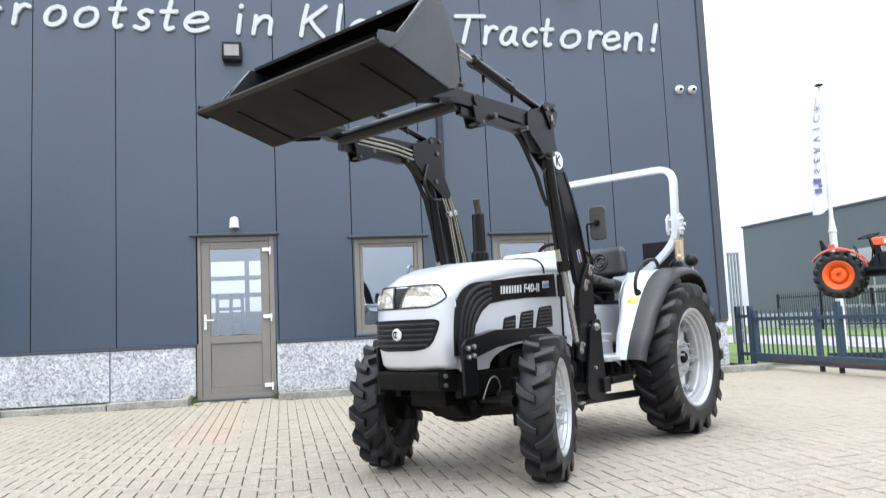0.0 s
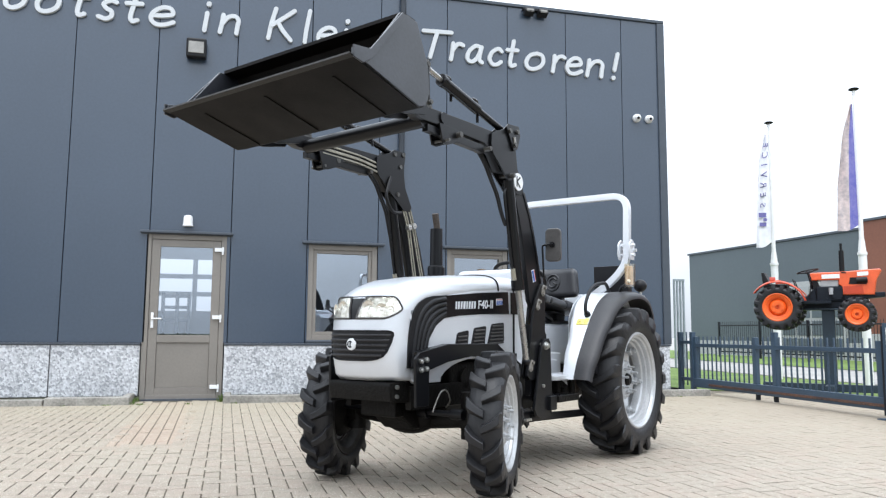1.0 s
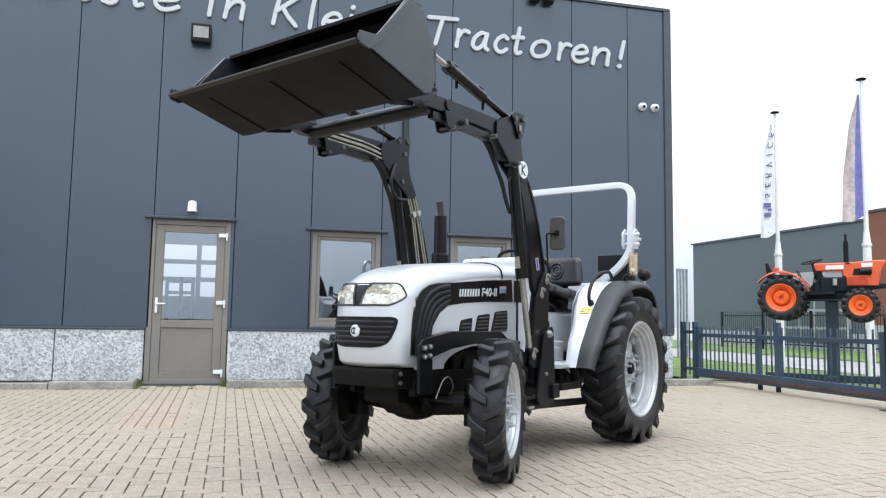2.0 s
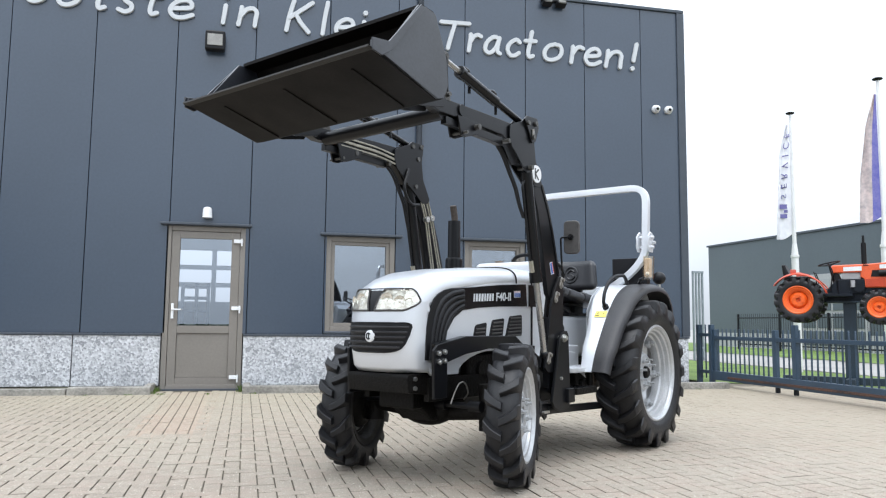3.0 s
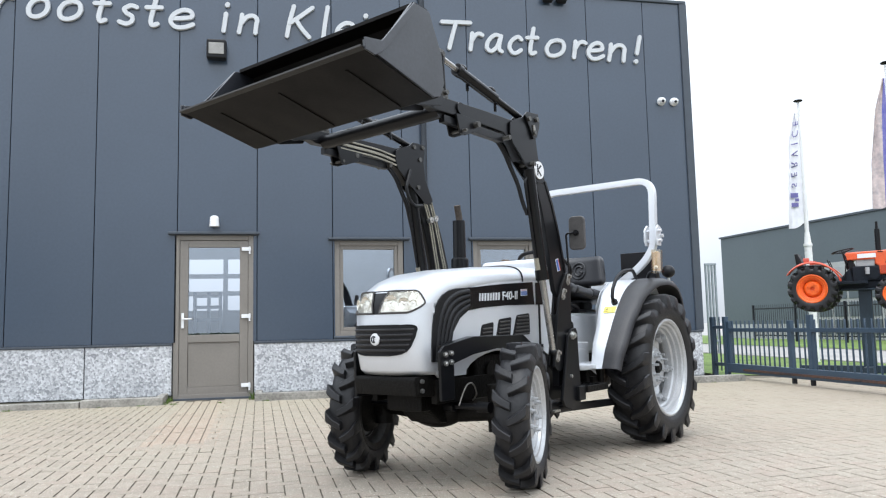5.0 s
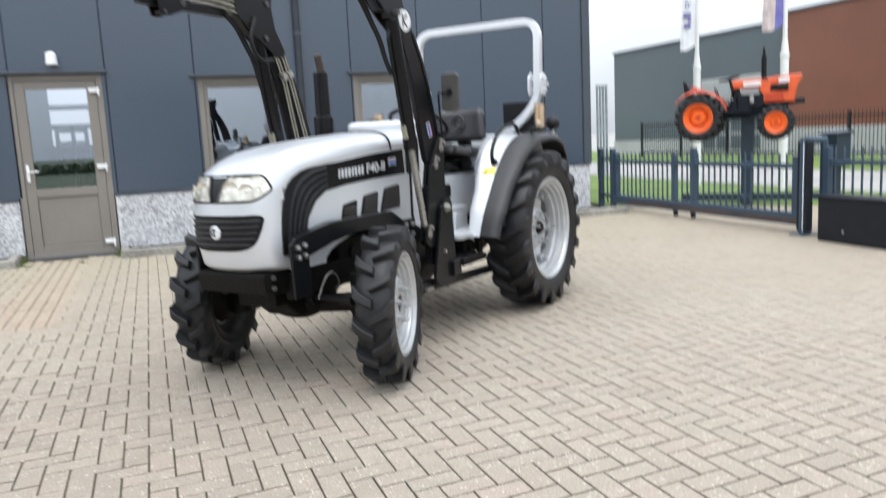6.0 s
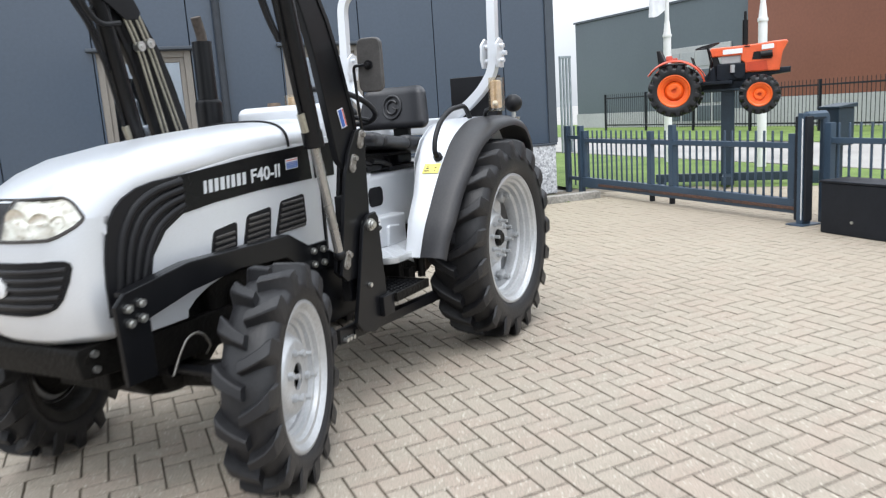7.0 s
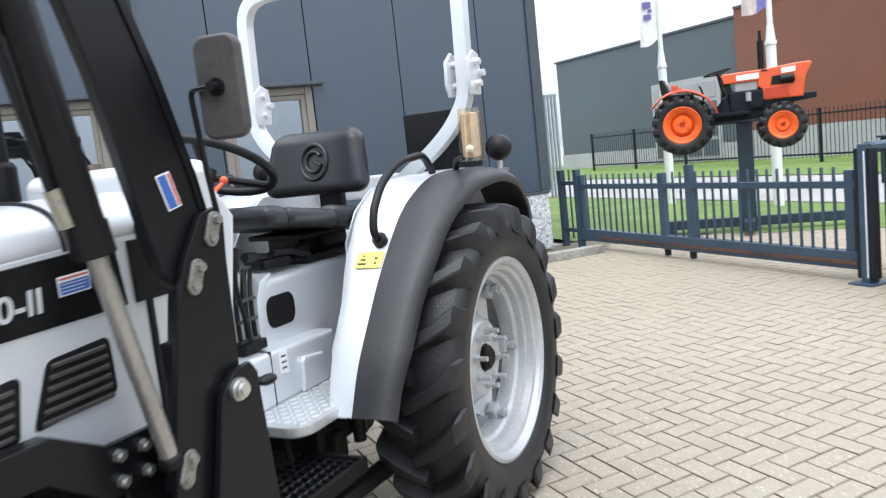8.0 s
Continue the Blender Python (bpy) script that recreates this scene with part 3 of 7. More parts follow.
# wall lamp above the door
lamp = thing("wall_lamp", pose(0.48, 0, 2.33), "white dome wall lamp above the door", "lamp")
bm = B()
lathe(bm, [(0.0005, 0.085), (0.03, 0.083), (0.05, 0.07), (0.058, 0.05), (0.062, -0.03), (0.066, -0.05), (0.066, -0.06), (0.0005, -0.06)], 24, False)
bmesh.ops.transform(bm, matrix=pose(0, -0.08, 0, 90, 0, 0), verts=bm.verts[:])
part("shade", bm, WHITE, lamp)
bm = B()
box(bm, -0.03, 0.03, -0.03, 0.0, -0.05, 0.03, 0.006)
part("mount", bm, WHITE, lamp)


def floodlight(x, z):
    f = thing("floodlight", pose(x, 0, z), "black wall floodlight with a ribbed glass front", "floodlight", "wall floodlights")
    part("housing", box(B(), -0.13, 0.13, -0.15, -0.02, -0.14, 0.13, 0.025, 3), BLACK_PLASTIC, f)
    part("lens", box(B(), -0.1, 0.1, -0.162, -0.151, -0.085, 0.075, 0.006), FLOOD_GLASS, f, "pale ribbed glass")
    bm = B()
    box(bm, -0.05, 0.05, -0.03, 0.0, -0.05, 0.05, 0.004)
    part("bracket", bm, BLACK_PLASTIC, f)



floodlight(0.492, 4.70)
twin = thing("twin_spotlight", pose(5.40, 0, 5.77), "pair of small black spotlights under the roof edge", "floodlight")
part("bar", box(B(), -0.2, 0.2, -0.06, 0.0, 0.03, 0.06, 0.006), BLACK_PLASTIC, twin)
for x in (-0.12, 0.1):
    bm = box(B(), -0.075, 0.075, -0.06, 0.06, -0.05, 0.03, 0.012)
    bmesh.ops.rotate(bm, cent=(0, 0, 0), matrix=Matrix.Rotation(radians(-25), 3, "X"), verts=bm.verts[:])
    bmesh.ops.translate(bm, vec=(x, -0.08, 0.0), verts=bm.verts[:])
    spot = part("spotlight", bm, BLACK_PLASTIC, twin)
    part("lens", box(B(), x - 0.055, x + 0.055, -0.15, -0.142, -0.025, 0.02, 0.003), FLOOD_GLASS, spot, "pale glass front")

for x in (7.085, 7.297):
    cctv = thing("security_camera", pose(x, 0, 4.255), "white dome security camera on the wall", "camera", "security cameras")
    bm = B()
    lathe(bm, [(0.0005, 0.0), (0.062, 0.0), (0.066, 0.02), (0.06, 0.045), (0.0005, 0.05)], 24, False)
    bmesh.ops.transform(bm, matrix=pose(0, 0, 0, 0, 0, 180), verts=bm.verts[:])
    part("base", bm, WHITE, cctv)
    part("dome", ball(B(), (0, -0.06, 0), 0.052), WHITE, cctv)
    part("eye", ball(B(), (-0.01, -0.095, -0.012), 0.024), BLACK_GLOSS, cctv, "dark camera eye")

pipe = thing("rain_pipe", pose(3.34, -0.055, 0), "anthracite rain pipe on the facade", "pipe")
part("pipe", rod(B(), (0, 0, 0.08), (0, 0, TOP - 0.002), 0.042, seg=20), JOINT, pipe)
for z in (1.2, 2.6, 4.0, 5.4):
    bm = B()
    rod(bm, (0, 0, z), (0, 0, z + 0.04), 0.046)
    box(bm, -0.015, 0.015, 0.03, 0.055, z, z + 0.04)
    part("clamp", bm, TRIM, pipe)


# slogan in raised hand-drawn letters, on a falling baseline as on the wall
def smooth_line(points, steps=7):
    """A soft line through the points."""
    p = [Vector(q) for q in points]
    if len(p) < 3:
        return [p[0].lerp(p[1], i / 6) for i in range(7)]
    p = [2 * p[0] - p[1]] + p + [2 * p[-1] - p[-2]]
    out = []
    for a, b, c, d in zip(p, p[1:], p[2:], p[3:]):
        for i in range(steps):
            t = i / steps
            out.append(0.5 * (2 * b + (c - a) * t + (2 * a - 5 * b + 4 * c - d) * t * t + (3 * b - a - 3 * c + d) * t ** 3))
    return out + [p[-2]]


def stroke(bm, line, r, back, front):
    """A raised flat stroke with round ends along a line in the plane of the wall."""
    line = [Vector((q.x, q.y)) for q in line]
    head, tail = (line[0] - line[1]).normalized(), (line[-1] - line[-2]).normalized()
    cap = [math.sin(radians(a)) for a in (85, 68, 50, 30, 12)]
    spots = [(line[0] + head * r * u, math.sqrt(1 - u * u)) for u in cap] + [(q, 1.0) for q in line] + [(line[-1] + tail * r * u, math.sqrt(1 - u * u)) for u in reversed(cap)]
    rows = []
    for i, (q, w) in enumerate(spots):
        d = (spots[min(i + 1, len(spots) - 1)][0] - spots[max(i - 1, 0)][0]).normalized()
        side = Vector((-d.y, d.x)) * r * w
        face = front - 0.003 * i / len(spots)
        edge = side * 0.88
        rows.append([(*p, y) for p, y in ((q - side, back), (q - side, face + 0.005), (q - edge, face), (q + edge, face), (q + side, face + 0.005), (q + side, back))])
    made = sheet(bm, [[(x, y, z) for x, z, y in row] for row in rows])
    bm.faces.new(made[0])
    bm.faces.new(list(reversed(made[-1])))
    bmesh.ops.recalc_face_normals(bm, faces=bm.faces[:])


GLYPHS = {
    "G": [[(1.15, 1.45), (0.75, 1.7), (0.2, 1.3), (0.0, 0.7), (0.25, 0.1), (0.8, 0.05), (1.15, 0.4), (1.15, 0.72)], [(0.65, 0.75), (1.3, 0.75)]],
    "r": [[(0.0, 1.0), (0.04, 0.5), (0.05, 0.0)], [(0.05, 0.55), (0.25, 0.9), (0.5, 1.0), (0.72, 0.93)]],
    "o": [[(0.5, 1.0), (0.15, 0.85), (0.0, 0.45), (0.15, 0.08), (0.5, 0.0), (0.85, 0.2), (0.95, 0.55), (0.8, 0.9), (0.5, 1.0)]],
    "t": [[(0.4, 1.6), (0.36, 0.8), (0.36, 0.25), (0.5, 0.02), (0.75, 0.1)], [(0.0, 1.0), (0.78, 1.03)]],
    "s": [[(0.78, 0.95), (0.45, 1.02), (0.12, 0.82), (0.3, 0.58), (0.62, 0.42), (0.68, 0.15), (0.4, -0.02), (0.0, 0.08)]],
    "e": [[(0.08, 0.5), (0.5, 0.54), (0.85, 0.65), (0.72, 0.95), (0.4, 1.0), (0.1, 0.75), (0.03, 0.35), (0.28, 0.03), (0.65, 0.02), (0.98, 0.2)]],
    "i": [[(0.03, 0.98), (0.0, 0.0)], [(0.06, 1.5), (0.08, 1.52)]],
    "n": [[(0.0, 1.0), (0.04, 0.5), (0.05, 0.0)], [(0.05, 0.5), (0.25, 0.88), (0.55, 0.98), (0.78, 0.78), (0.82, 0.4), (0.86, 0.0)]],
    "K": [[(0.05, 1.75), (0.02, 0.9), (0.05, 0.0)], [(0.98, 1.72), (0.5, 1.2), (0.06, 0.75)], [(0.3, 0.98), (0.65, 0.5), (1.15, -0.02)]],
    "l": [[(0.03, 1.85), (0.0, 0.9), (0.03, 0.0)]],
    "T": [[(0.0, 1.58), (0.7, 1.6), (1.45, 1.62)], [(0.72, 1.6), (0.68, 0.8), (0.66, 0.0)]],
    "a": [[(0.75, 0.95), (0.4, 1.0), (0.08, 0.65), (0.05, 0.2), (0.35, 0.0), (0.65, 0.3), (0.78, 0.95)], [(0.78, 0.95), (0.76, 0.4), (0.82, 0.12), (0.98, 0.0)]],
    "c": [[(0.78, 0.85), (0.52, 1.0), (0.15, 0.75), (0.05, 0.35), (0.3, 0.02), (0.6, 0.0), (0.85, 0.18)]],
    "!": [[(0.12, 1.62), (0.06, 1.0), (0.02, 0.55)], [(0.0, 0.02), (0.01, 0.03)]],
}
X_HEIGHT, PEN = 0.248, 0.031
SLOGAN = (
    ("Grootste", (-2.81, -2.31, -1.92, -1.545, -1.108, -0.80, -0.455, -0.148), (-2.42, -2.06, -1.625, -1.222, -0.867, -0.523, -0.204, 0.203)),
    ("in", (0.546, 0.75), (0.66, 1.055)),
    ("Kleine", (1.40, 1.902, 2.09, 2.46, 2.68, 3.07), (1.815, 2.03, 2.40, 2.57, 2.99, 3.40)),
    ("Tractoren!", (3.622, 4.04, 4.29, 4.638, 4.92, 5.221, 5.65, 5.885, 6.217, 6.66), (4.106, 4.285, 4.577, 4.89, 5.14, 5.56, 5.905, 6.184, 6.541, 6.805)),
)
for word, starts, ends in SLOGAN:
    lettering = thing("lettering", pose(starts[0], -0.012, 4.955 - 0.0215 * (starts[0] - 0.8)), "raised silver-white slogan lettering on the wall", "lettering", "wall slogan")
    for sign, x0, x1 in zip(word, starts, ends):
        lines = [[Vector((p.x + 0.2 * p.y, p.y)) for p in smooth_line(line)] for line in GLYPHS[sign]]
        left, right = min(p.x for line in lines for p in line), max(p.x for line in lines for p in line)
        k = (x1 - x0 - 2 * PEN) / (right - left)
        base = -0.0215 * ((x0 + x1) / 2 - starts[0]) + PEN
        bm = B()
        for n, line in enumerate(lines):
            stroke(bm, [Vector((x0 - starts[0] + PEN + k * (p.x - left), base + X_HEIGHT * p.y)) for p in line], PEN * (1.12 if sign in "i!" and n else 1.0), 0.008, -0.028 - 0.004 * n)
        part("letter", bm, LETTER, lettering)

# ---- the silver tractor with front loader ----
TRACTOR = pose(3.794, -4.702, 0, 0, 0, 220.7)
tractor = thing("tractor", TRACTOR, "silver compact tractor with black front loader raised high", "tractor")


def lug_mesh(R, half, side, lean, count, deep):
    """One tread bar from the middle of the tyre round its shoulder, tapered, with a hooked outer end."""
    th = 0.30 * 2 * math.pi * R / count / R
    verts, faces = [], []
    for u, turn, wide, low, top in ((-0.07, 0.0, 0.36, 1.0, 0.0), (0.28, 0.24, 0.40, 1.0, 0.02), (0.60, 0.52, 0.45, 1.02, 0.06), (0.84, 0.80, 0.54, 1.1, 0.12), (0.97, 1.0, 0.58, 1.5, 0.30), (1.035, 1.05, 0.50, 1.9, 0.95)):
        y, ang, w = side * half * u, lean * turn, th * wide
        base, crest = R - deep * 1.35 * low, R - deep * top
        for r, q in ((base, -1.7), (crest - 0.12 * deep, -1.05), (crest, -0.8), (crest, 0.8), (crest - 0.12 * deep, 1.05), (base, 1.7)):
            verts.append((r * math.cos(ang + w * q), y, r * math.sin(ang + w * q)))
    for i in range(5):
        faces += [(6 * i + j, 6 * i + j + 1, 6 * i + j + 7, 6 * i + j + 6) for j in range(5)]
    faces += [(5, 4, 3, 2, 1, 0), (30, 31, 32, 33, 34, 35)]
    if side < 0:
        faces = [f[::-1] for f in faces]
    me = bpy.data.meshes.new("tread_lug")
    me.from_pydata(verts, [], faces)
    me.materials.append(RUBBER)
    me.shade_smooth()
    me.set_sharp_from_angle(angle=radians(24))
    return me


def wheel(name, parent, m, R, half, rim_r, count, rim_mat, label, dish=0.05, turned=False):
    """A tractor wheel about the y axis, outer face towards +y. turned: tread mirrored."""
    q = min(1.0, rim_r / 0.245)
    hub = B()
    if R > 0.5:
        lathe(hub, [(0.0005, dish + 0.062), (0.03, dish + 0.062), (0.044, dish + 0.05), (0.048, dish), (0.055, dish - 0.08), (0.0005, dish - 0.08)], 24, False)
    else:
        lathe(hub, [(0.0005, dish - 0.03), (0.03 * q, dish - 0.03), (0.034 * q, dish - 0.012), (0.05 * q, dish - 0.01), (0.055 * q, dish - 0.08), (0.0005, dish - 0.08)], 24, False)
    hub = part(name, hub, ORANGE_RIM if rim_mat is ORANGE_RIM else GRIME, parent, label)
    hub.matrix_local = m
    bm = B()
    deep = 0.042 if R > 0.5 else (0.036 if R > 0.38 else 0.03)
    c = R - deep
    s = rim_r
    prof = [(s + 0.003, -half * 0.70), (s + 0.022, -half * 0.81), (s + 0.3 * (c - s), -half * 0.98), (s + 0.6 * (c - s), -half), (c - 0.035, -half * 0.95), (c - 0.012, -half * 0.82), (c - 0.002, -half * 0.45), (c, 0)]
    prof += [(r, -y) for r, y in reversed(prof[:-1])]
    lathe(bm, prof, 72)
    bmesh.ops.recalc_face_normals(bm, faces=bm.faces[:])
    part("tyre", bm, RUBBER, hub, "black rubber tyre with deep chevron lugs", 50)
    lean = (-1 if turned else 1) * (0.19 if R > 0.5 else 0.22) * (half / 0.14) * (0.5 / R) ** 0.5
    for side_ in (1, -1):
        bar = lug_mesh(R, half, side_, lean, count, deep)
        for k in range(count):
            tread = new("tread_lug", bar)
            tread.parent = hub
            tread.rotation_euler.y = -2 * math.pi * (k + (0.5 if side_ < 0 else 0)) / count
    bm = B()
    o = half * 0.84
    kk, km = min(1.0, o / 0.077), min(1.0, o / 0.12)
    lathe(bm, [(s + 0.02, o), (s + 0.024, o - 0.012), (s + 0.005, o - 0.02), (s - 0.012, o - 0.035), (s - 0.016, o - 0.075 * km), (s - 0.045, o - 0.09 * km), (s - 0.05, 0), (s - 0.05, -o + 0.09 * km), (s - 0.016, -o + 0.07 * km), (s - 0.01, -o + 0.03 * km), (s + 0.02, -o),
               (s + 0.008, -o), (s - 0.02, -o + 0.03 * km), (s - 0.026, -o + 0.075 * km), (s - 0.058, -o + 0.095 * km), (s - 0.062, 0), (s - 0.058, o - 0.092 * km), (s - 0.045, o - 0.082 * km), (s - 0.042, o - 0.058 * km), (s - 0.028, o - 0.052 * km), (s - 0.024, o - 0.028 * km), (s - 0.010, o - 0.022 * km), (s - 0.005, o - 0.008 * kk), (s + 0.008, o + 0.003)], 56)
    rim = part("rim", bm, rim_mat, hub, "", 30)
    bm = B()
    lathe(bm, [(s - 0.064, -0.02 * kk), (s - 0.064, -o + 0.10 * km), (s - 0.031, -o + 0.075 * km), (s - 0.025, -o + 0.03 * km), (s - 0.012, -o + 0.004), (s + 0.022, -o - 0.003), (s + 0.02, -o - 0.007), (s - 0.018, -o + 0.002), (s - 0.03, -o + 0.03 * km), (s - 0.036, -o + 0.078 * km), (s - 0.068, -o + 0.103 * km), (s - 0.068, -0.02 * kk)], 56)
    # inner faces of the smaller wheels carry their shade as colour
    part("inner_rim", bm, SHADED_RIM if R < 0.5 else rim_mat, hub, "inner side of the rim")
    bm = B()
    d = dish
    big = R > 0.5
    n = s - 0.048 if not big else 0.238
    prof = [(0.047 * q, d + 0.012), (0.115 * q, d + 0.012), (0.13 * q, d + 0.004), (0.155 * q, d - 0.03), (n * 0.82, d - 0.045), (n * 0.94, d - 0.03), (n, d - 0.02), (n, d - 0.03), (n * 0.93, d - 0.042), (n * 0.8, d - 0.057), (0.15 * q, d - 0.042), (0.125 * q, d - 0.008), (0.112 * q, d), (0.047 * q, d)]
    if big:
        prof[:3] = [(0.05, d + 0.036), (0.128, d + 0.036), (0.14, d + 0.026)]
        prof[3] = (0.168, d - 0.022)
        prof[-2:] = [(0.126, d + 0.02), (0.05, d + 0.02)]
    lathe(bm, prof, 72)
    if big:
        for v in bm.verts:
            r, a = math.hypot(v.co.x, v.co.z), math.atan2(v.co.z, v.co.x)
            if r > 0.17:
                f = 1 + 0.13 * math.cos(6 * (a - 0.105)) * (r - 0.17) / 0.07
                v.co.x, v.co.z = v.co.x * f, v.co.z * f
    part("disc", bm, rim_mat, hub, "", 30)
    nuts, lift = (8, 0.024) if big else ((6, 0.0) if q == 1 else (4, 0.0))
    for k in range(nuts):
        a = 2 * math.pi * (k + 0.3) / nuts
        bm = B()
        p = Vector(((0.096 if big else 0.088 * q) * math.cos(a), lift, (0.096 if big else 0.088 * q) * math.sin(a)))
        rod(bm, p + Vector((0, d + 0.01, 0)), p + Vector((0, d + 0.028, 0)), 0.015 * q, seg=6)
        rod(bm, p + Vector((0, d + 0.02, 0)), p + Vector((0, d + (0.062 if big else 0.05 * q), 0)), 0.009 * q, seg=8)
        part("wheel_nut", bm, rim_mat, hub)
    bm = B()
    lathe(bm, [(0.0005, d - 0.06), (0.78 * n, d - 0.06), (0.8 * n, d - 0.066), (0.7 * n, d - 0.10), (0.45 * n, d - 0.125), (0.0005, d - 0.125)], 32, False)
    part("hub_drum", bm, GRIME, hub, "dark greasy hub on the inner side")
    return hub


REAR_R, FRONT_R, STEER = 0.55, 0.398, 20
for side in (1, -1):
    flip = 0 if side > 0 else 180
    h = wheel("rear_wheel", tractor, pose(0.06, side * 0.565, REAR_R, 0, 0, flip), REAR_R, 0.145, 0.338, 19, SILVER_RIM, "large rear wheel with silver rim", -0.01, side < 0)
    for k in range(6):
        a = 2 * math.pi * (k + 0.1) / 6
        bm = B()
        c, s = math.cos(a), math.sin(a)
        m = Matrix.Translation((0.268 * c, 0.0, 0.268 * s)) @ Matrix.Rotation(-a, 4, "Y")
        box(bm, -0.03, 0.035, -0.03, 0.006, -0.028, 0.028, 0.006)
        rod(bm, (0, 0.0, 0), (0, 0.045, 0), 0.012, seg=8)
        rod(bm, (0, 0.02, 0), (0, 0.035, 0), 0.02, seg=6)
        bmesh.ops.transform(bm, matrix=m, verts=bm.verts[:])
        part("rim_lug", bm, SILVER_RIM, h)
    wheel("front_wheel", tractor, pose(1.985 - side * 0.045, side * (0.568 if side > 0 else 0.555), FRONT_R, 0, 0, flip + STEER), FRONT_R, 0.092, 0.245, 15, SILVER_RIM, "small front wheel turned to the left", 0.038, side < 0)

# hood: one skin from the nose over the top to the dashboard
NOSE = [(2.46, 0.632), (2.495, 0.66), (2.518, 0.76), (2.524, 0.86), (2.52, 0.95), (2.505, 1.02), (2.47, 1.085), (2.41, 1.13), (2.32, 1.17), (2.2, 1.203), (2.0, 1.232), (1.7, 1.258), (1.4, 1.276), (1.2, 1.28), (1.06, 1.278)]
HALF = 0.25


def nose_x(y, z, out=0.0):
    """The front skin of the hood at a place across and a height."""
    zs, xs = [p[1] for p in NOSE[:8]], [p[0] for p in NOSE[:8]]
    s = min(1.0, abs(y) / HALF)
    a = math.asin(s ** (1 / 0.8))
    return float(np.interp(z, zs, xs)) - 0.205 * (1 - math.cos(a) ** 0.8) + out


rows = []
for i, (x, z) in enumerate(NOSE):
    a, b = Vector(NOSE[max(i - 1, 0)]), Vector(NOSE[min(i + 1, len(NOSE) - 1)])
    d = (b - a).normalized()
    inward = Vector((-d.y, d.x))
    if inward.y > 0:
        inward = -inward
    deep = float(np.interp(i, [0, 6, 9, 14], [0.205, 0.20, 0.13, 0.10]))
    if i < 6:
        inward = Vector((-1, 0))
    row = []
    for k in range(33):
        ang = math.pi * (k / 32 - 0.5)
        s, c = abs(math.sin(ang)) ** float(np.interp(i, [6, 9], [0.8, 0.62])), abs(math.cos(ang)) ** float(np.interp(i, [6, 9], [0.8, 0.62]))
        q = Vector((x, z)) + inward * deep * (1 - c)
        row.append((q.x, math.copysign(HALF * s, ang), q.y))
    rows.append(row)
bm = B()
sheet(bm, rows)
hood = part("hood", bm, SILVER, tractor, "rounded silver hood", 60)
shell = hood.modifiers.new("shell", "SOLIDIFY")
shell.thickness = 0.006

hood_rows = rows
seam = [rows[12][k] for k in range(33)]
part("hood_seam", tube(B(), [(x, y * 1.01, z + 0.002) for x, y, z in seam], 0.006, 6), BLACK_PLASTIC, hood)

SIDE = [(2.31, 0.632), (2.322, 0.685), (2.30, 0.71), (2.28, 0.93), (2.24, 1.01), (2.17, 1.06), (2.0, 1.115), (1.7, 1.155), (1.4, 1.175), (1.2, 1.18), (1.2, 0.72), (1.55, 0.735), (1.74, 0.735), (1.83, 0.722), (1.92, 0.70), (1.99, 0.67), (2.03, 0.64), (2.035, 0.612), (2.285, 0.612)]
GILL = [(2.352, 0.70), (2.352, 0.80), (2.345, 0.88), (2.332, 0.945), (2.312, 1.0), (2.285, 1.038), (2.25, 1.066), (2.19, 1.092), (2.12, 1.105), (2.005, 1.112), (1.995, 0.985), (2.09, 0.935), (2.155, 0.86), (2.2, 0.70)]
BAND = [(2.0, 1.113), (1.6, 1.148), (1.275, 1.168), (1.26, 1.02), (1.6, 1.012), (1.85, 0.997), (2.0, 0.98)]
REAR_BAND = [(1.238, 1.165), (1.10, 1.165), (1.10, 1.02), (1.236, 1.02)]
VENTS = ([(1.872, 0.895), (1.744, 0.912), (1.758, 0.812), (1.897, 0.812)], [(1.687, 0.926), (1.542, 0.940), (1.565, 0.808), (1.725, 0.81)], [(1.482, 0.952), (1.326, 0.965), (1.323, 0.836), (1.535, 0.816)])
def soft_corners(outline, r, n=4):
    """An outline with its corners rounded."""
    pts, out = [Vector(p) for p in outline], []
    for i, b in enumerate(pts):
        a, c = pts[i - 1], pts[(i + 1) % len(pts)]
        p, q = b + (a - b).normalized() * r, b + (c - b).normalized() * r
        out += [tuple(p * (1 - t) ** 2 + b * 2 * t * (1 - t) + q * t * t) for t in [k / n for k in range(n + 1)]]
    return out


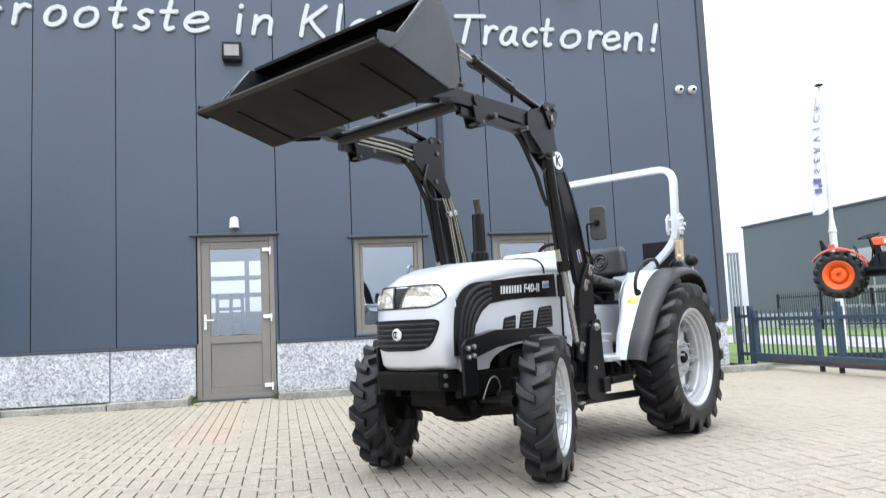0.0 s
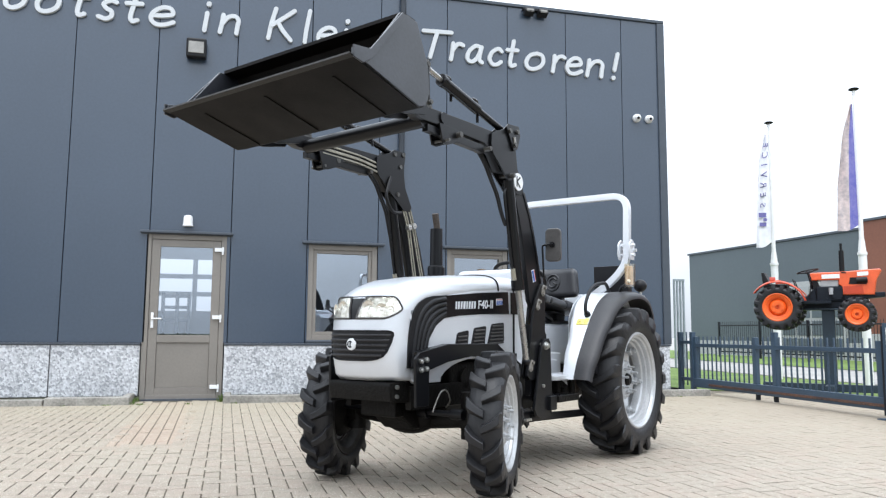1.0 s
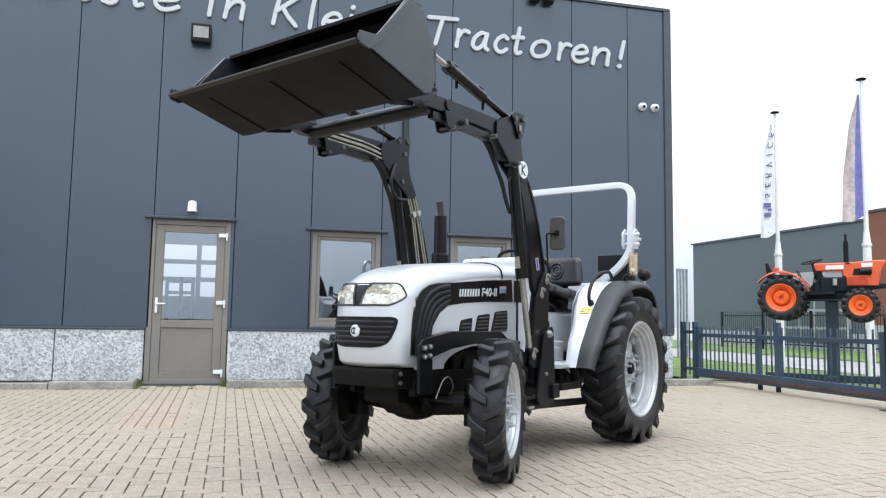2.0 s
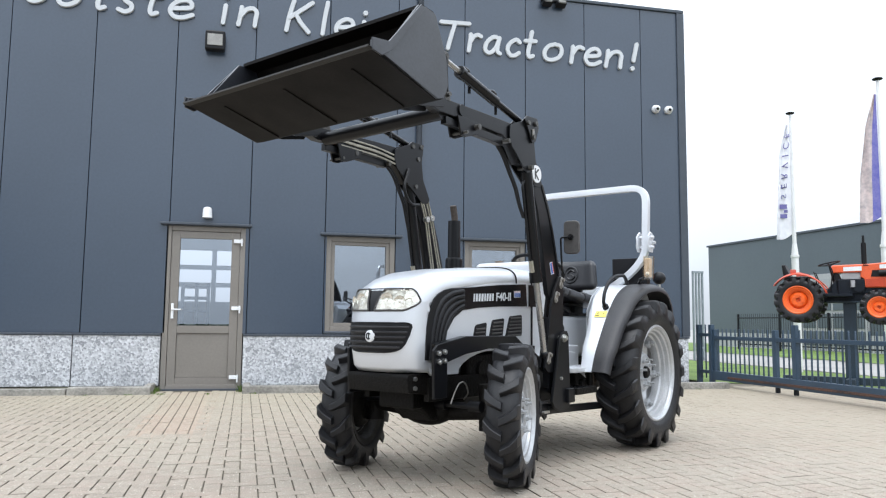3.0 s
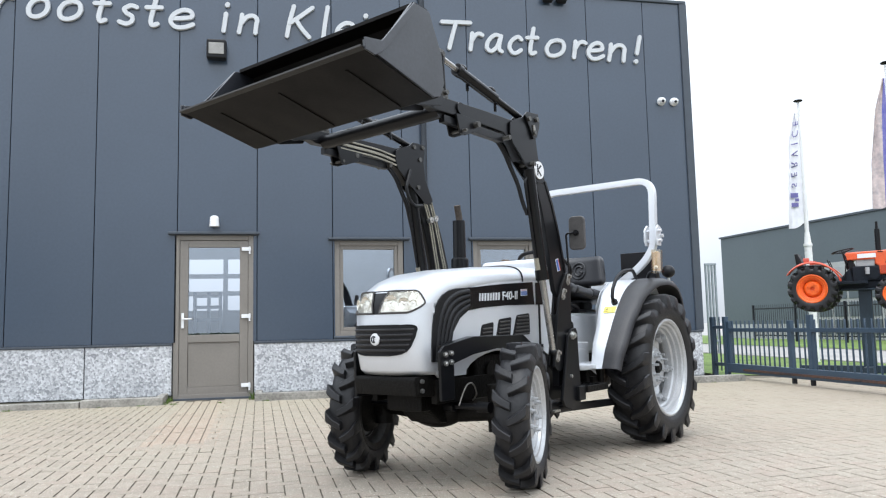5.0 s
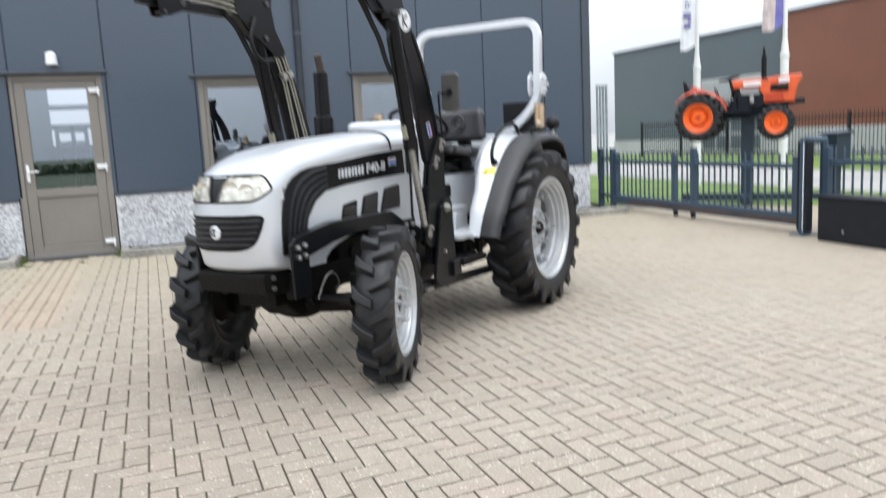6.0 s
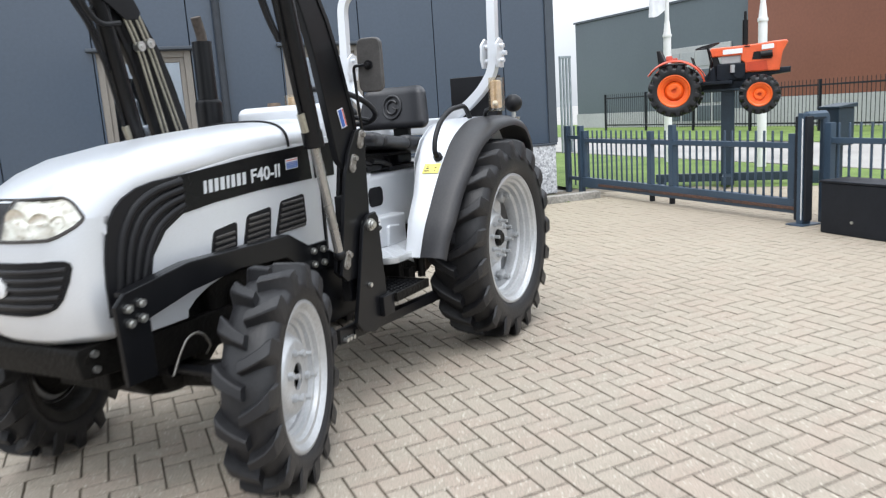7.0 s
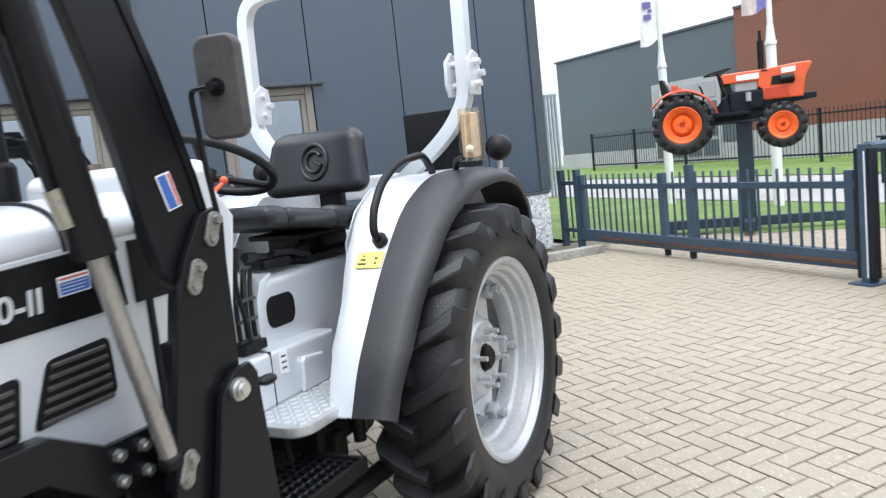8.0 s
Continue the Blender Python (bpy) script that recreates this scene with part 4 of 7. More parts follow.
for s in (1, -1):
    def plate(name, outline, y0, y1, mat, label="", bevel=0.004, parent=tractor):
        return part(name, prism(B(), outline, s * y0, s * y1, bevel), mat, parent, label)

    skin = plate("side_panel", SIDE, 0.225, 0.252, SILVER, "silver side panel of the hood", 0.008)
    gill = plate("side_grille", GILL, 0.23, 0.257, BLACK_PLASTIC, "black ribbed side grille")
    for k in range(4):
        f = 0.16 + 0.22 * k
        line = []
        for o, i2 in (((2.335, 0.70), (2.2, 0.70)), ((2.318, 0.86), (2.175, 0.80)), ((2.29, 0.97), (2.145, 0.87)), ((2.235, 1.05), (2.1, 0.93)), ((2.14, 1.095), (2.04, 0.965)), ((2.0, 1.112), (1.998, 0.985))):
            line.append((o[0] + f * (i2[0] - o[0]), s * 0.253, o[1] + f * (i2[1] - o[1])))
        part("rib", tube(B(), rounded(line, 0.05, 4), 0.0155, 12), BLACK_PLASTIC, gill)
    plate("name_band", BAND, 0.235, 0.2575, BLACK_GLOSS, "glossy black band along the hood")
    for vent in VENTS:
        v = plate("vent", soft_corners(vent, 0.018), 0.235, 0.2555, BLACK_PLASTIC, "black louvred vent", 0.003)
        zs = [q[1] for q in vent]
        for k in range(6):
            z = min(zs) + 0.012 + k * 0.022
            if z > max(zs) - 0.026:
                break
            t = (z - min(zs)) / (max(zs) - min(zs))
            x0 = vent[3][0] + t * (vent[0][0] - vent[3][0]) - 0.016
            x1 = vent[2][0] + t * (vent[1][0] - vent[2][0]) + 0.016
            part("slat", tube(B(), [(x0, s * 0.256, z), (x1, s * 0.256, z + 0.006)], 0.006, 6), SLAT_GREY, v)
    # rear hood section before the dashboard
    plate("rear_panel", [(1.195, 1.19), (1.06, 1.20), (1.04, 0.68), (1.195, 0.70)], 0.225, 0.256, SILVER, "silver panel beside the dashboard", 0.006)
    plate("rear_band", REAR_BAND, 0.24, 0.26, BLACK_GLOSS, "", 0.002)
    plate("rubber_seal", [(1.205, 1.20), (1.19, 1.20), (1.19, 0.70), (1.205, 0.70)], 0.24, 0.259, BLACK_PLASTIC, "", 0.002)
    # maker's name as plain slanted bars, then the model number
    x = 1.9
    for wbar in (0.022, 0.027, 0.027, 0.029, 0.023, 0.027, 0.028, 0.026):
        zc = 1.058 + 0.045 * (1.9 - x)
        bm = prism(B(), [(x, zc - 0.023), (x - 0.004, zc + 0.023), (x - wbar + 0.004, zc + 0.024), (x - wbar + 0.008, zc - 0.022)], s * 0.257, s * 0.2592)
        part("letter_bar", bm, LETTER, tractor)
        x -= wbar + 0.003
    cu = bpy.data.curves.new("model_number", "FONT")
    cu.body, cu.size, cu.extrude, cu.offset, cu.shear = "F40-II", 0.072, 0.0012, 0.0012, 0.12
    ob = new("model_number", cu)
    me = bpy.data.meshes.new_from_object(ob.evaluated_get(bpy.context.evaluated_depsgraph_get()))
    bpy.data.objects.remove(ob)
    me.materials.clear()
    me.materials.append(LETTER)
    wide = max(v.co.x for v in me.vertices)
    number = new("model_number", me)
    number.parent = tractor
    turn = Matrix(((-s, 0, 0, 0), (0, 0, s, 0), (0, 1, 0, 0), (0, 0, 0, 1)))
    start = 1.652 if s > 0 else 1.468
    number.matrix_local = Matrix.Translation((start, s * 0.2585, 1.046)) @ Matrix.Rotation(radians(2.4 * s), 4, "Y") @ turn @ Matrix.Diagonal((0.184 / wide, 1, 1, 1))
    label_ob = part("sticker", prism(B(), [(1.431, 1.074), (1.353, 1.078), (1.353, 1.120), (1.431, 1.116)], s * 0.257, s * 0.2592), WHITE, tractor, "white sticker with blue field and red edge")
    part("sticker_field", prism(B(), [(1.428, 1.077), (1.356, 1.081), (1.356, 1.107), (1.428, 1.103)], s * 0.2595, s * 0.2603), BLUE, label_ob)
    part("sticker_edge", prism(B(), [(1.428, 1.108), (1.356, 1.112), (1.356, 1.116), (1.428, 1.112)], s * 0.2595, s * 0.2603), RED, label_ob)
    for k in range(3):
        z = 1.083 + 0.0075 * k
        part("sticker_line", prism(B(), [(1.424, z), (1.37 - 0.004 * k, z + 0.003), (1.37 - 0.004 * k, z + 0.0043), (1.424, z + 0.0013)], s * 0.2605, s * 0.2608), WHITE, label_ob)


def nose_patch(outline_rows, out, thick, name, mat, label="", parent=tractor):
    """A skin lying on the nose; rows of (y, z)."""
    bm = B()
    sheet(bm, [[(nose_x(y, z, out), y, z) for y, z in row] for row in outline_rows])
    return part(name, bm, mat, parent, label, 50, thick)


def strip(z0, z1, half0, half1, n=24, m=6):
    return [[(-h + 2 * h * k / n, z) for k in range(n + 1)] for z, h in ((z0 + (z1 - z0) * j / m, half0 + (half1 - half0) * j / m) for j in range(m + 1))]


def grille_half(z):
    return float(np.interp(z, [0.742, 0.746, 0.752, 0.765, 0.79, 0.84, 0.88, 0.893, 0.900, 0.903], [0.09, 0.130, 0.158, 0.183, 0.200, 0.217, 0.224, 0.222, 0.214, 0.20]))


grille_z = [0.742, 0.746, 0.752, 0.765, 0.79, 0.815, 0.84, 0.86, 0.88, 0.893, 0.900, 0.903]
grille = nose_patch([[(h * (k / 12 - 1), z) for k in range(25)] for z, h in ((z, grille_half(z)) for z in grille_z)], 0.003, 0.004, "front_grille", BLACK_PLASTIC, "black front grille with curved bars")
for k in range(5):
    z = 0.769 + 0.0275 * k
    h = grille_half(z) - 0.010
    part("grille_bar", tube(B(), [(nose_x(y, z, 0.006), y, z) for y in np.linspace(-h, h, 25)], 0.007, 8), FLARE, grille)
rim = [(h, z) for z, h in ((z, grille_half(z)) for z in grille_z)]
edge = rim + [(q, 0.903) for q in (0.1, 0, -0.1)] + [(-h, z) for h, z in rim[::-1]] + [(q, 0.742) for q in (-0.045, 0, 0.045)] + rim[:1]
part("grille_rim", tube(B(), [(nose_x(y, z, 0.006), y, z) for y, z in edge], 0.004, 6), BLACK_PLASTIC, grille)
bm = B()
lathe(bm, [(0.0005, 0.012), (0.027, 0.011), (0.033, 0.006), (0.033, 0.0), (0.0005, 0.0)], 32, False)
bmesh.ops.transform(bm, matrix=pose(nose_x(0, 0.829, 0.007), 0.003, 0.829, 0, 0, -90), verts=bm.verts[:])
badge = part("badge", bm, WHITE, tractor, "round white maker's badge")
bm = B()
tube(bm, [(nose_x(0, 0.829, 0.0195), 0.016 * math.cos(a), 0.829 + 0.016 * math.sin(a)) for a in np.linspace(0.7, 5.4, 16)], 0.0035, 6)
tube(bm, [(nose_x(0, 0.829, 0.0195), 0.002, 0.817), (nose_x(0, 0.829, 0.0195), 0.002, 0.841)], 0.0035, 6)
part("emblem", bm, NAVY, badge)
lampstrip = nose_patch(strip(0.964, 1.094, 0.075, 0.085), 0.003, 0.004, "headlight_strip", BLACK_GLOSS, "black strip around the headlights")
for s in (1, -1):
    rows = []
    for j in range(17):
        v = j / 16
        z = 0.970 + 0.120 * v
        y0 = 0.022 + 0.030 * v + 0.006 * max(0, 3 * v - 2)
        y1 = float(np.interp(v, [0, 0.06, 0.14, 0.25, 0.36, 0.43, 0.5, 0.62, 0.78, 0.9, 0.97, 1], [0.186, 0.204, 0.218, 0.231, 0.238, 0.240, 0.239, 0.234, 0.226, 0.217, 0.208, 0.198]))
        rows.append([(s * (y0 + (y1 - y0) * k / 16), z) for k in range(17)])
    light = nose_patch(rows, 0.004, 0.004, "headlight", LAMP_BACK, "clear headlight with chromed reflector")
    for yb, zb, rb in ((0.092, 1.026, 0.042), (0.165, 1.018, 0.034), (0.203, 1.02, 0.02)):
        bm = B()
        lathe(bm, [(rb, 0.0075), (rb * 0.92, 0.0035), (rb * 0.6, -0.002), (rb * 0.3, -0.003), (rb * 0.22, 0.006), (0.0005, 0.0075)], 24, False)
        tilt = math.degrees(math.atan2(nose_x(yb - 0.01, zb) - nose_x(yb + 0.01, zb), 0.02))
        bmesh.ops.transform(bm, matrix=pose(nose_x(yb, zb, 0.001), s * yb, zb, 0, 0, s * tilt - 90), verts=bm.verts[:])
        part("reflector", bm, LAMP_WHITE, light)
    lens = nose_patch([[(y, z) for y, z in row] for row in rows], 0.0115, 0.002, "lens", LENS, "", light)
    lens.visible_shadow = False
    edge = rows[0] + [r[16] for r in rows[1:]] + rows[16][15::-1] + [r[0] for r in rows[15::-1]]
    part("bezel", tube(B(), [(nose_x(y, z, 0.007), y, z) for y, z in edge], 0.0055, 6), SLAT_GREY, light)

part("hood_seam", tube(B(), [(2.235, 0.16, 1.148), (2.257, 0.21, 1.110), (2.266, 0.245, 1.074)], 0.0012, 6), SLAT_GREY, hood)

# chassis nose and loader brackets
bm = B()
prism(bm, [(2.46, 0.625), (2.47, 0.60), (2.455, 0.525), (2.20, 0.50), (2.20, 0.625)], -0.218, 0.222, 0.008)
part("front_bumper", bm, GRIME, tractor, "black steel front bumper")
bm = B()
for y in (-0.22, 0.22):
    box(bm, 1.1, 2.3, y - 0.02, y + 0.02, 0.47, 0.60, 0.004)
part("chassis_rail", bm, GRIME, tractor)
bm = B()
box(bm, 1.15, 2.15, -0.17, 0.17, 0.45, 0.80, 0.03)
box(bm, 1.4, 1.9, -0.22, 0.22, 0.55, 0.72, 0.02)
rod(bm, (1.75, -0.24, 0.62), (1.75, 0.24, 0.62), 0.06)
rod(bm, (1.5, -0.23, 0.68), (1.5, 0.23, 0.68), 0.045)
box(bm, 1.2, 1.45, 0.1, 0.25, 0.48, 0.6, 0.015)
part("engine", bm, GRIME, tractor, "grimy dark engine block")
bm = B()
prism(bm, [(1.15, 0.75), (1.15, 0.38), (0.7, 0.36), (0.25, 0.36), (-0.2, 0.4), (-0.25, 0.70), (0.3, 0.70)], -0.13, 0.13, 0.03)
part("gearbox", bm, GRIME, tractor, "dark gearbox casing")
bm = B()
rod(bm, (0.05, -0.46, REAR_R), (0.05, 0.46, REAR_R), 0.085, seg=20)
rod(bm, (0.05, 0.36, REAR_R), (0.05, 0.50, REAR_R), 0.13, seg=20)
rod(bm, (0.05, -0.36, REAR_R), (0.05, -0.50, REAR_R), 0.13, seg=20)
part("rear_axle", bm, GRIME, tractor)
bm = B()
tube(bm, [(1.985, -0.42, 0.41), (1.985, -0.15, 0.385), (1.985, 0.15, 0.385), (1.985, 0.42, 0.41)], 0.05, 14)
for s in (1, -1):
    rod(bm, (1.985, s * 0.43, 0.30), (1.985, s * 0.43, 0.56), 0.06)
    rod(bm, (1.985, s * 0.40, FRONT_R), (1.985, s * 0.53, FRONT_R), 0.075)
box(bm, 2.0, 2.30, -0.13, 0.13, 0.42, 0.53, 0.015)
prism(bm, [(2.22, 0.42), (2.12, 0.34), (1.9, 0.33), (1.75, 0.45), (2.22, 0.47)], -0.11, 0.13, 0.02)
ball(bm, (2.0, 0.0, 0.40), 0.12, 1, 1.6, 0.85)
part("front_axle", bm, GRIME, tractor, "black front axle")
bm = B()
rod(bm, (2.08, -0.44, 0.44), (2.08, 0.44, 0.44), 0.017)
rod(bm, (2.08, -0.2, 0.44), (2.08, 0.2, 0.44), 0.034)
rod(bm, (2.08, 0.36, 0.44), (2.08, 0.44, 0.44), 0.03)
part("steering_rod", bm, BLACK, tractor, "steering cylinder and rod")
part("fuel_pipe", tube(B(), rounded([(2.18, 0.30, 0.455), (2.144, 0.30, 0.514), (2.105, 0.30, 0.562), (2.061, 0.30, 0.573), (2.014, 0.29, 0.551), (1.977, 0.28, 0.50), (1.965, 0.24, 0.46)], 0.02), 0.0045), PLATE_STEEL, tractor, "bare bent metal pipe")

for s in (1, -1):
    inset = 0.0 if s > 0 else 0.07
    bm = B()
    prism(bm, [(2.41, 0.755), (2.37, 0.79), (2.10, 0.832), (1.565, 0.829), (1.45, 0.765), (1.325, 0.765), (1.325, 0.65), (1.46, 0.65), (1.59, 0.742), (1.86, 0.757), (2.10, 0.732), (2.285, 0.69), (2.285, 0.50), (2.40, 0.50)], s * (0.335 - inset), s * (0.352 - inset), 0.003)
    prism(bm, [(2.37, 0.79), (2.10, 0.832), (1.565, 0.829), (1.405, 0.742), (1.405, 0.727), (1.57, 0.814), (2.10, 0.817), (2.365, 0.775)], s * (0.305 - inset), s * (0.336 - inset), 0.0)
    brace = part("loader_brace", bm, BLACK, tractor, "black bent steel brace beside the hood", 12)
    for x, z in ((2.368, 0.742), (2.318, 0.748), (2.365, 0.695), (2.318, 0.70), (1.43, 0.737), (1.365, 0.734), (1.43, 0.681), (1.365, 0.678)):
        bm = B()
        rod(bm, (x, s * (0.35 - inset), z), (x, s * (0.366 - inset), z), 0.0145, seg=6)
        rod(bm, (x, s * (0.364 - inset), z), (x, s * (0.372 - inset), z), 0.007, seg=8)
        part("bolt", bm, ZINC, brace)
    bm = B()
    prism(bm, [(1.42, 0.72), (1.42, 0.40), (1.1, 0.40), (1.1, 0.62), (1.3, 0.72)], s * 0.26, s * 0.345, 0.01)
    part("loader_mount", bm, BLACK, tractor)
    for x, z in ((2.44, 0.60), (2.44, 0.55)):
        rod_bm = rod(B(), (x - 0.03, s * 0.215, z), (x - 0.03, s * 0.236, z), 0.012, seg=6)
        part("bolt", rod_bm, ZINC, tractor)
    # long push rail to the rear axle
    bm = B()
    prism(bm, [(1.32, 0.38), (1.32, 0.335), (0.5, 0.305), (0.1, 0.40), (0.1, 0.45), (0.5, 0.35)], s * 0.40, s * 0.45, 0.004)
    part("push_rail", bm, BLACK, tractor)

    # loader towers and arms; the raised arms hang a little lower on the far side
    hang = Vector((0.0, -0.035, 0.0)) if s > 0 else Vector((0.0, 0.0, -0.03))
    stand = Vector((0.02, -0.035, 0.0)) if s > 0 else Vector((0.0, 0.0, 0.0))
    bm = B()
    prism(bm, [(1.345, 0.42), (1.31, 0.375), (1.215, 0.345), (1.12, 0.37), (1.095, 0.41), (1.118, 0.77), (1.12, 0.835), (1.14, 0.862), (1.195, 0.857), (1.242, 0.81), (1.28, 0.66)], s * 0.515, s * 0.535, 0.004)
    foot = part("tower_foot", bm, BLACK, tractor, "black loader foot plate")
    foot.location = stand
    bm = B()
    rod(bm, (1.195, s * 0.42, 0.815), (1.195, s * 0.555, 0.815), 0.02)
    rod(bm, (1.195, s * 0.555, 0.815), (1.195, s * 0.562, 0.815), 0.014)
    rod(bm, (1.195, s * 0.535, 0.815), (1.195, s * 0.545, 0.815), 0.026)
    part("pin", bm, ZINC, foot)
    part("bolt", rod(B(), (1.235, s * 0.535, 0.56), (1.235, s * 0.548, 0.56), 0.011, seg=6), ZINC, foot)
    for x in (1.372, 1.348, 1.322):
        part("bolt", rod(B(), (x, s * 0.47, 0.352), (x, s * 0.498, 0.352), 0.009, seg=8), ZINC, foot)
    part("foot_flange", prism(B(), [(1.40, 0.40), (1.40, 0.335), (1.25, 0.33), (1.25, 0.40)], s * 0.455, s * 0.478, 0.003), BLACK, foot)
    part("foot_block", box(B(), 1.08, 1.17, s * 0.47, s * 0.56, 0.40, 0.49, 0.006), BLACK, foot)
    bm = B()
    for y, back in ((0.43, 0.045), (0.49, 0.0)):
        prism(bm, [(1.385 - back, 0.63), (1.35 - back, 0.60), (1.17, 0.60), (1.145, 0.90), (1.14, 1.10), (1.132, 1.19), (1.15, 1.222), (1.20, 1.212), (1.265 - 0.6 * back, 1.12), (1.305 - back, 1.02)], s * y, s * (y + 0.018), 0.003)
    box(bm, 1.2, 1.31, s * 0.445, s * 0.49, 0.5, 0.95, 0.004)
    tower = part("loader_tower", bm, BLACK, tractor, "black loader tower plates")
    tower.location = stand
    for x, z in ((1.175, 1.175), (1.245, 1.08), (1.345, 0.69)):
        bm = B()
        capsule = []
        for k in range(16):
            a = 2 * math.pi * k / 16
            px, pz = 0.018 * math.cos(a), 0.018 * math.sin(a) + (0.022 if math.sin(a) > 0 else -0.022)
            capsule.append((x + px * math.cos(0.4) + pz * math.sin(0.4) * -1, z + pz * math.cos(0.4) + px * math.sin(0.4)))
        prism(bm, capsule, s * 0.508, s * 0.517, 0.002)
        rod(bm, (x - 0.008, s * 0.515, z + 0.02), (x - 0.008, s * 0.53, z + 0.02), 0.011, seg=6)
        rod(bm, (x + 0.007, s * 0.515, z - 0.018), (x + 0.007, s * 0.523, z - 0.018), 0.012)
        part("pin_plate", bm, PLATE_STEEL, tower, "worn pin plate")
    # arm: lower leg, knee plate, front beam
    bm = B()
    leg = [(1.15, 1.19), (1.172, 1.215), (1.195, 1.295), (1.262, 1.515), (1.317, 1.655), (1.40, 1.80), (1.50, 1.95), (1.60, 2.06), (1.72, 2.06), (1.755, 1.95), (1.66, 1.90), (1.58, 1.85), (1.53, 1.78), (1.465, 1.63), (1.427, 1.51), (1.388, 1.345), (1.33, 1.10), (1.29, 1.06)]
    if s < 0:
        leg = [(x + (0.045 if k < 6 else 0.0 if k < 10 else 0.065), z) for k, (x, z) in enumerate(leg)]
    prism(bm, leg, s * 0.452, s * 0.486, 0.006)
    prism(bm, [(1.58, 2.02), (1.62, 2.10), (1.70, 2.115), (2.05, 2.112), (2.54, 2.10), (2.60, 2.075), (2.61, 2.04), (2.54, 2.018), (2.2, 2.024), (1.9, 2.02), (1.80, 1.97), (1.72, 1.88), (1.62, 1.88)], s * 0.44, s * 0.498, 0.006)
    arm = part("loader_arm", bm, BLACK, tractor, "bent black loader arm")
    arm.location = hang
    part("arm_flange", prism(B(), [(1.182, 1.225), (1.197, 1.295), (1.264, 1.515), (1.319, 1.655), (1.402, 1.80), (1.42, 1.79), (1.339, 1.647), (1.284, 1.507), (1.217, 1.288), (1.202, 1.22)], s * 0.4863, s * 0.491, 0.001), BLACK, arm)
    bm = B()
    knee = [(1.84, 2.09), (1.80, 2.115), (1.70, 2.15), (1.66, 2.18), (1.53, 2.18), (1.55, 2.05), (1.53, 1.93), (1.455, 1.80), (1.475, 1.77), (1.54, 1.765), (1.60, 1.81), (1.69, 1.87), (1.77, 1.935), (1.82, 1.97), (1.845, 2.03)]
    prism(bm, knee, s * 0.502, s * 0.512, 0.002)
    prism(bm, knee, s * 0.424, s * 0.434, 0.002)
    part("knee_plate", bm, BLACK, arm)
    pivot = part("pivot_plate", prism(B(), [(1.69, 2.165), (1.665, 2.19), (1.535, 2.20), (1.515, 2.14), (1.555, 2.045), (1.60, 2.03), (1.635, 2.09)], s * 0.514, s * 0.526, 0.003), BLACK, arm)
    part("lock_plate", prism(B(), [(1.61, 2.115), (1.585, 2.12), (1.57, 2.06), (1.60, 2.05)], s * 0.527, s * 0.533, 0.002), PLATE_STEEL, pivot)
    for x, z in ((1.653, 2.147), (1.561, 2.158), (1.591, 2.069), (1.615, 1.872)):
        part("pin", rod(B(), (x, s * 0.415, z), (x, s * 0.54, z), 0.015), PIN_STEEL, arm)
    part("boss", rod(B(), (2.33, s * 0.43, 2.07), (2.33, s * 0.508, 2.07), 0.032, seg=24), BLACK, arm)
    for k in range(2):
        hose = [(1.90 - 0.03 * k, s * 0.45, 1.972), (1.83 - 0.03 * k, s * 0.45, 1.92), (1.76 - 0.02 * k, s * 0.455, 1.82), (1.70 - 0.018 * k, s * 0.46, 1.74), (1.665 - 0.015 * k, s * 0.465, 1.64), (1.625 - 0.012 * k, s * 0.475, 1.56)]
        part("hose", tube(B(), rounded(hose, 0.09), 0.009), BLACK_PLASTIC, arm)
    bm = B()
    lathe(bm, [(0.0005, 0.006), (0.055, 0.006), (0.056, 0.0), (0.0005, 0.0)], 32, False)
    bmesh.ops.transform(bm, matrix=Matrix.Translation((1.53, s * 0.514, 1.845)) @ Matrix.Rotation(0 if s > 0 else math.pi, 4, "Z"), verts=bm.verts[:])
    disc = part("maker_disc", bm, WHITE, arm, "round white maker's disc")
    bm = B()
    prism(bm, [(1.548, 1.81), (1.558, 1.81), (1.558, 1.88), (1.548, 1.88)], s * 0.5205, s * 0.522)
    prism(bm, [(1.543, 1.845), (1.505, 1.875), (1.517, 1.88), (1.552, 1.85)], s * 0.5205, s * 0.522)
    prism(bm, [(1.543, 1.845), (1.505, 1.812), (1.517, 1.808), (1.552, 1.84)], s * 0.5205, s * 0.522)
    part("emblem", bm, BLACK, disc)
    label_ob = part("sticker", prism(B(), [(1.288, 1.225), (1.249, 1.235), (1.273, 1.31), (1.312, 1.301)], s * 0.4865, s * 0.488), WHITE, arm, "white sticker with blue field and red edge")
    part("sticker_field", prism(B(), [(1.2855, 1.229), (1.263, 1.235), (1.2855, 1.304), (1.308, 1.298)], s * 0.4885, s * 0.4892), BLUE, label_ob)
    part("sticker_edge", prism(B(), [(1.259, 1.236), (1.2525, 1.238), (1.2745, 1.306), (1.281, 1.304)], s * 0.4885, s * 0.4892), RED, label_ob)
    # lift cylinder
    bm = B()
    top, mid, low = Vector((1.615, s * 0.468, 1.87)), Vector((1.49, s * 0.468, 1.185)), Vector((1.385, s * 0.468, 0.715))
    rod(bm, top + (mid - top) * 0.04, mid, 0.037, seg=20)
    rod(bm, mid + (top - mid) * 0.06, mid - (top - mid).normalized() * 0.02, 0.041, seg=20)
    ram = part("lift_cylinder", bm, BLACK_GLOSS, tractor, "black hydraulic lift cylinder with chromed rod")
    ram.location = (0, -0.015, 0) if s > 0 else (0.028, 0, 0)
    part("piston_rod", rod(B(), mid, low, 0.02, seg=16), CHROME, ram)
